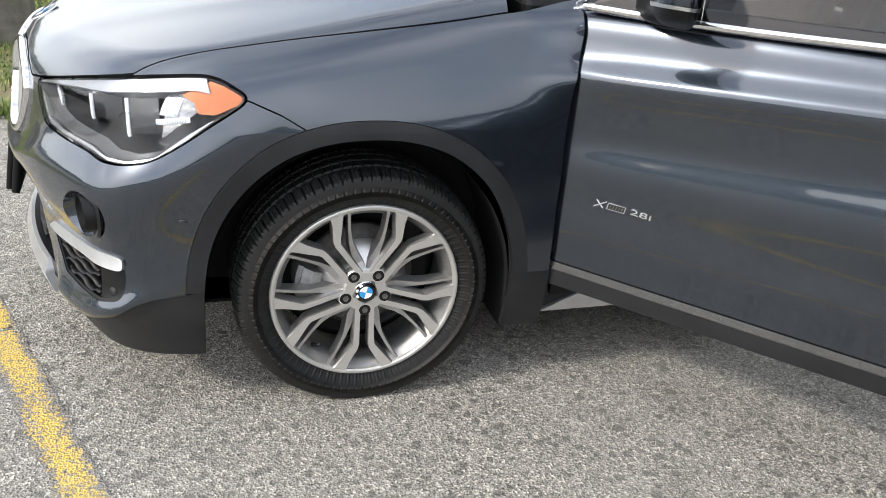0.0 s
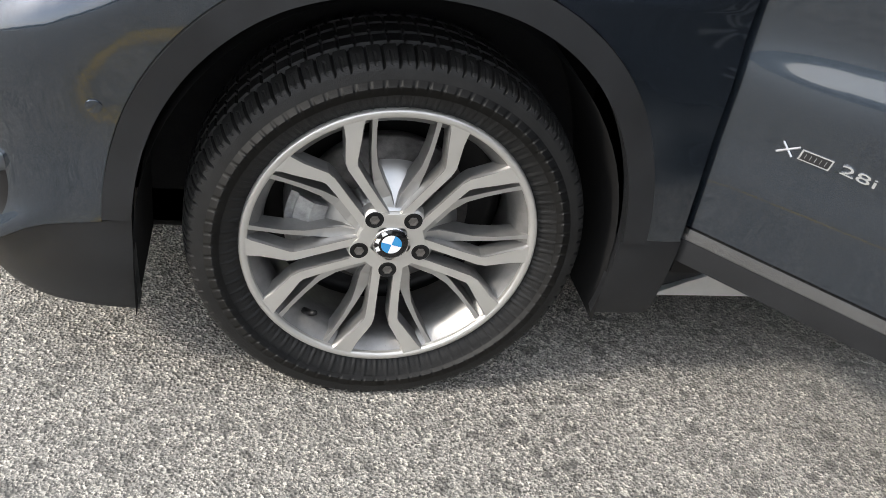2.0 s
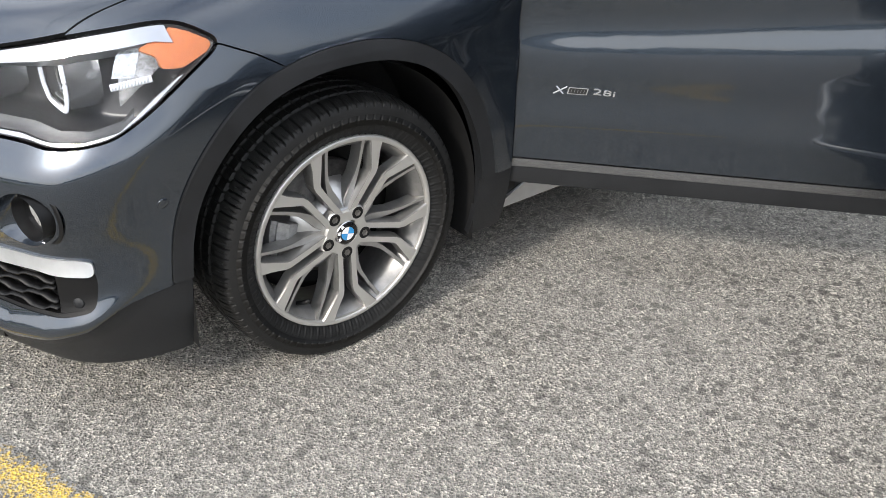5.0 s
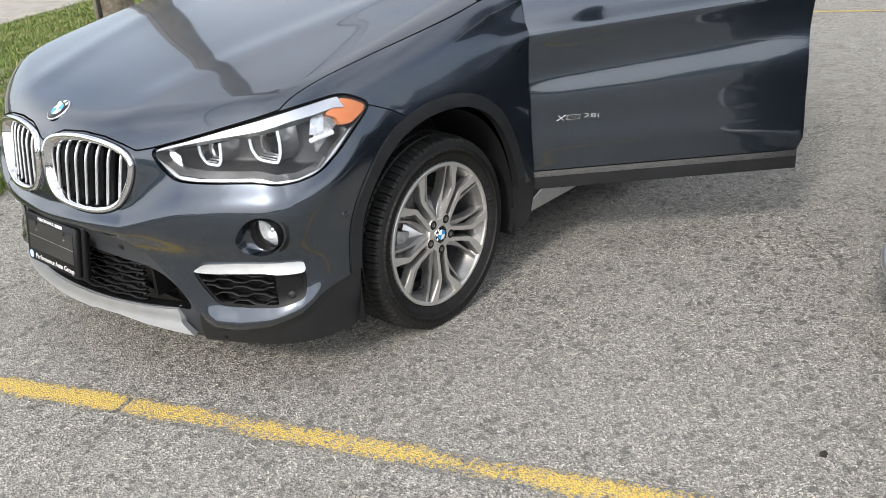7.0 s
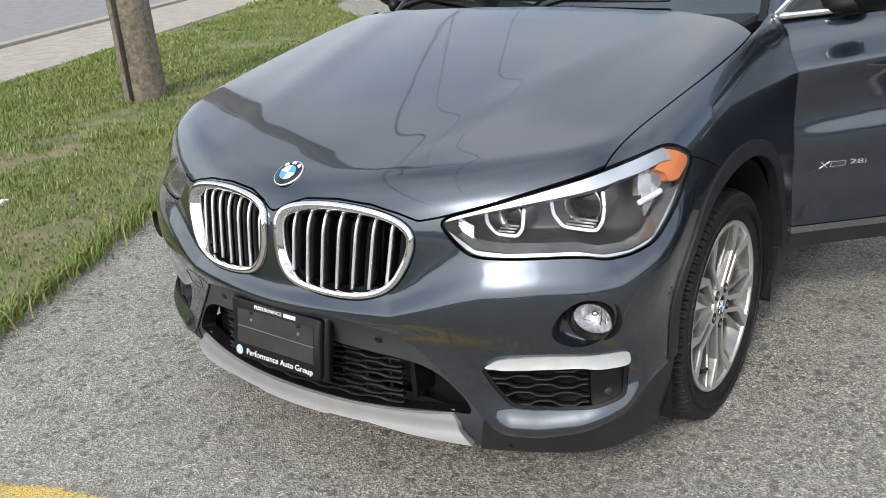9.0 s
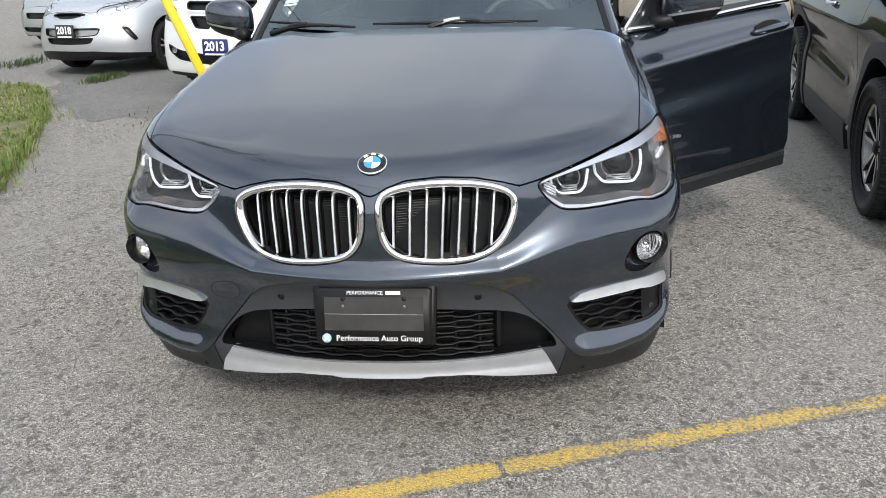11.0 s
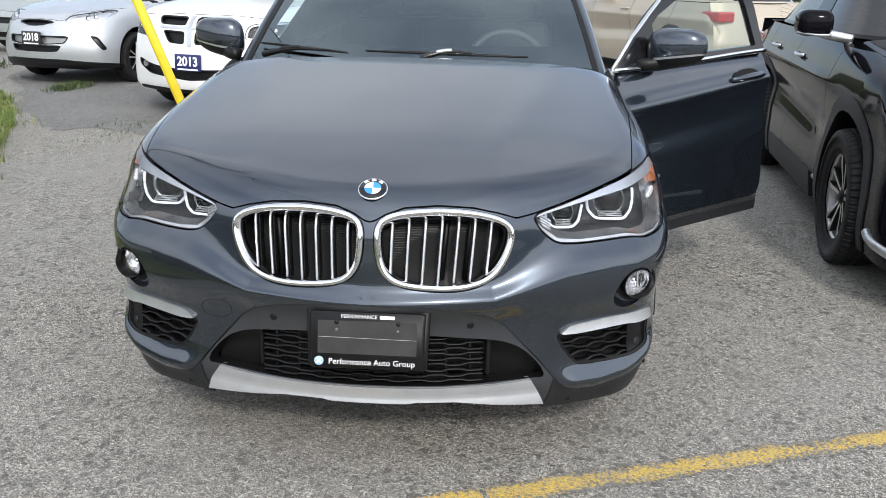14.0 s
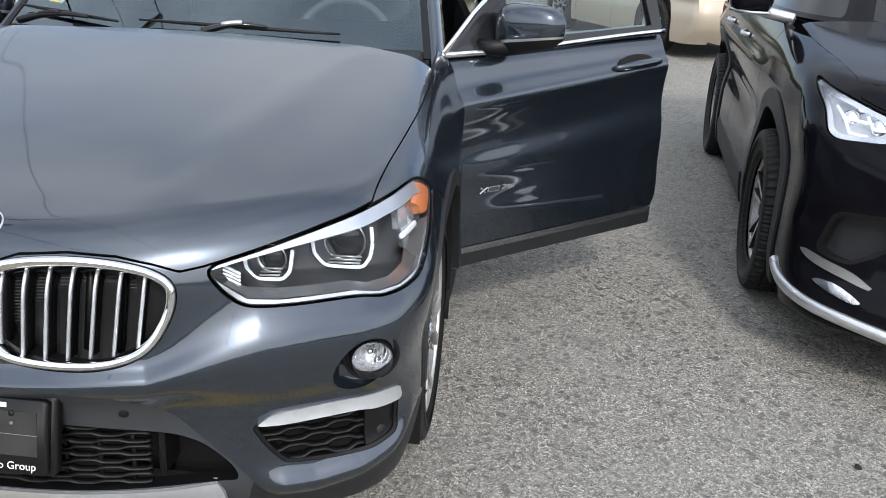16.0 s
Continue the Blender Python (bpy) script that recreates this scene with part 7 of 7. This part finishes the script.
tube_part("cable", [GA, GB], .007, IRON, guy, 6)
tube_part("guard", [GA + gd * .12, GA + gd * .3, GA + gd * 2.55], [.036, .041, .039], YELLOWPLASTIC, guy, 14, label="bright yellow plastic guard tube")

block = box_bm(0, 1.9, -.42, 0, -.02, .72, .03, 2)
block.verts.ensure_lookup_table()
for v in block.verts:
    v.co += Vector((noise.noise(v.co * 3), noise.noise(v.co * 3 + Vector((5, 0, 0))), 0)) * .012
tagged(part("concrete_block", block, STAINED, m=pose(1.20, -2.96, 0, 0, 0, 14)), "stained grey concrete block standing in grass", "concrete block")

# ---------------------------------------------------------------- plants and litter
def blades(name, n, place, height, width, material, label, seed, category="grass", lean=.5):
    r = np.random.RandomState(seed)
    P = place(r, n)
    n = len(P)
    h = height * r.uniform(.45, 1.25, n)
    a = r.uniform(0, 2 * np.pi, n)
    l = h * r.uniform(.1, lean, n)
    d = np.stack([np.cos(a), np.sin(a)], 1)
    sd = np.stack([-d[:, 1], d[:, 0]], 1) * (width * r.uniform(.6, 1.3, n))[:, None]
    z = np.zeros(n)
    b0, b1 = np.c_[P[:, :2] - sd, P[:, 2]], np.c_[P[:, :2] + sd, P[:, 2]]
    m0, m1 = np.c_[P[:, :2] - sd * .75 + d * l[:, None] * .35, P[:, 2] + h * .6], np.c_[P[:, :2] + sd * .75 + d * l[:, None] * .35, P[:, 2] + h * .6]
    tp = np.c_[P[:, :2] + d * l[:, None], P[:, 2] + h * r.uniform(.75, 1, n)]
    V = np.stack([b0, b1, m1, m0, tp], 1).reshape(-1, 3)
    k = np.arange(n)[:, None] * 5
    F = (k + np.array([0, 1, 2, 3])).tolist() + (k + np.array([3, 2, 4])).tolist()
    return tagged(put(name, mesh_of(name, V, F, material, smooth=False)), label, category, kind="stuff")


def verge_points(x0, x1, dens=None):
    def f(r, n):
        x = r.uniform(x0, x1, n)
        e = EDGE(x)
        u = r.uniform(0, 1, n)
        y = e - .03 + r.normal(0, .05, n) - u * (e - WALK(x) - .03)
        y = np.minimum(y, e + .12)
        bald = np.array([noise.noise((a * .55, b * .9, 3.0)) + .5 * noise.noise((a * 1.7, b * 1.7, 8.0)) for a, b in zip(x, y)])
        keep = (bald < .32) | (r.uniform(0, 1, n) < .15)
        keep &= np.hypot(x - PB[0], y - PB[1]) > .2
        return np.stack([x, y, np.full(n, .02)], 1)[keep]
    return f


blades("grass", 95000, verge_points(-3.2, 2.6), .040, .0042, GRASS, "short mown grass with dry patches", 21, lean=.9)
blades("grass", 42000, verge_points(-9, -3.2), .045, .007, GRASS, "short mown grass with dry patches", 22, lean=.9)
blades("grass", 14000, verge_points(-28, -9), .09, .014, GRASS, "short mown grass with dry patches", 23, lean=.9)
blades("grass", 9000, verge_points(2.6, 9), .08, .006, GRASS, "short mown grass with dry patches", 24, lean=.9)


def fringe(r, n):
    x = r.uniform(-7, 1.6, n)
    clump = np.array([noise.noise((a * 2.3, 1.7, 5.0)) for a in x])
    y = EDGE(x) + np.abs(r.normal(0, .07, n)) * (1 + clump) - .05
    return np.stack([x, y, np.full(n, .01)], 1)[clump > -.35]


def clumps(r, n):
    """Tufts: many blades round a few scattered middles."""
    x0 = r.uniform(-5, 2.2, 420)
    y0 = EDGE(x0) - r.uniform(0, 1, 420) ** .8 * (EDGE(x0) - WALK(x0) - .1)
    k = r.randint(0, 420, n)
    rad = r.uniform(.04, .13, 420)[k]
    x, y = x0[k] + r.normal(0, 1, n) * rad, y0[k] + r.normal(0, 1, n) * rad
    ok = (y > WALK(x) + .05) & (np.hypot(x - PB[0], y - PB[1]) > .2)
    return np.stack([x, y, np.full(n, .02)], 1)[ok]


blades("grass", 30000, clumps, .060, .0042, GRASS, "taller green tufts in the mown grass", 26, lean=1.1)
blades("grass", 6000, fringe, .095, .0036, GRASS, "longer grass at the asphalt's edge", 25, lean=1.3)


def tuft(cx, cy, rad):
    return lambda r, n: np.stack([cx + r.normal(0, rad, n), cy + r.normal(0, rad * .5, n), np.zeros(n) + .004], 1)


blades("weed_tuft", 1100, tuft(-7.42, -4.97, .17), .065, .0042, WEED, "low weeds growing through the asphalt", 31, "weeds", 1.4)
blades("weed_tuft", 260, tuft(-9.3, -7.1, .25), .10, .006, WEED, "low weeds growing through the asphalt", 32, "weeds", 1.4)
blades("weed_tuft", 150, tuft(-4.6, -3.1, .35), .035, .003, WEED, "sparse dry weeds along a crack", 33, "weeds", 1.4)


def crumple(name, c, size, material, label, category, seed, flat=.35):
    bm = bmesh.new()
    bmesh.ops.create_icosphere(bm, subdivisions=3, radius=1)
    r = random.Random(seed)
    o = Vector((r.random() * 9, r.random() * 9, r.random() * 9))
    for v in bm.verts:
        k = 1 + .55 * noise.noise(v.co * 1.6 + o) + .25 * noise.noise(v.co * 4 + o)
        v.co = Vector((v.co.x * size[0] * k, v.co.y * size[1] * k, max(-.2, v.co.z) * size[2] * k))
    lo = min(v.co.z for v in bm.verts)
    for v in bm.verts:
        v.co.z -= lo
    return tagged(part(name, bm, material, m=pose(*c)), label, category)


crumple("paper_scrap", (-.03, -3.50, .03), (.085, .05, .03), mat("white paper", (.8, .8, .78), .7, vary=.05), "crumpled scrap of white paper lying in grass", "litter", 4)
crumple("dead_leaf", (.02, 2.175, .001), (.013, .009, .007), mat("dark leaf", (.02, .016, .012), .8, vary=.3), "small dark curled leaf on the asphalt", "leaf", 5)
tagged(tube_part("twig", [(-3.45, -3.75, .02), (-3.3, -3.66, .045), (-3.12, -3.60, .03)], [.012, .014, .007], BARK, None, 6), "broken dark twig at the grass edge", "twig")
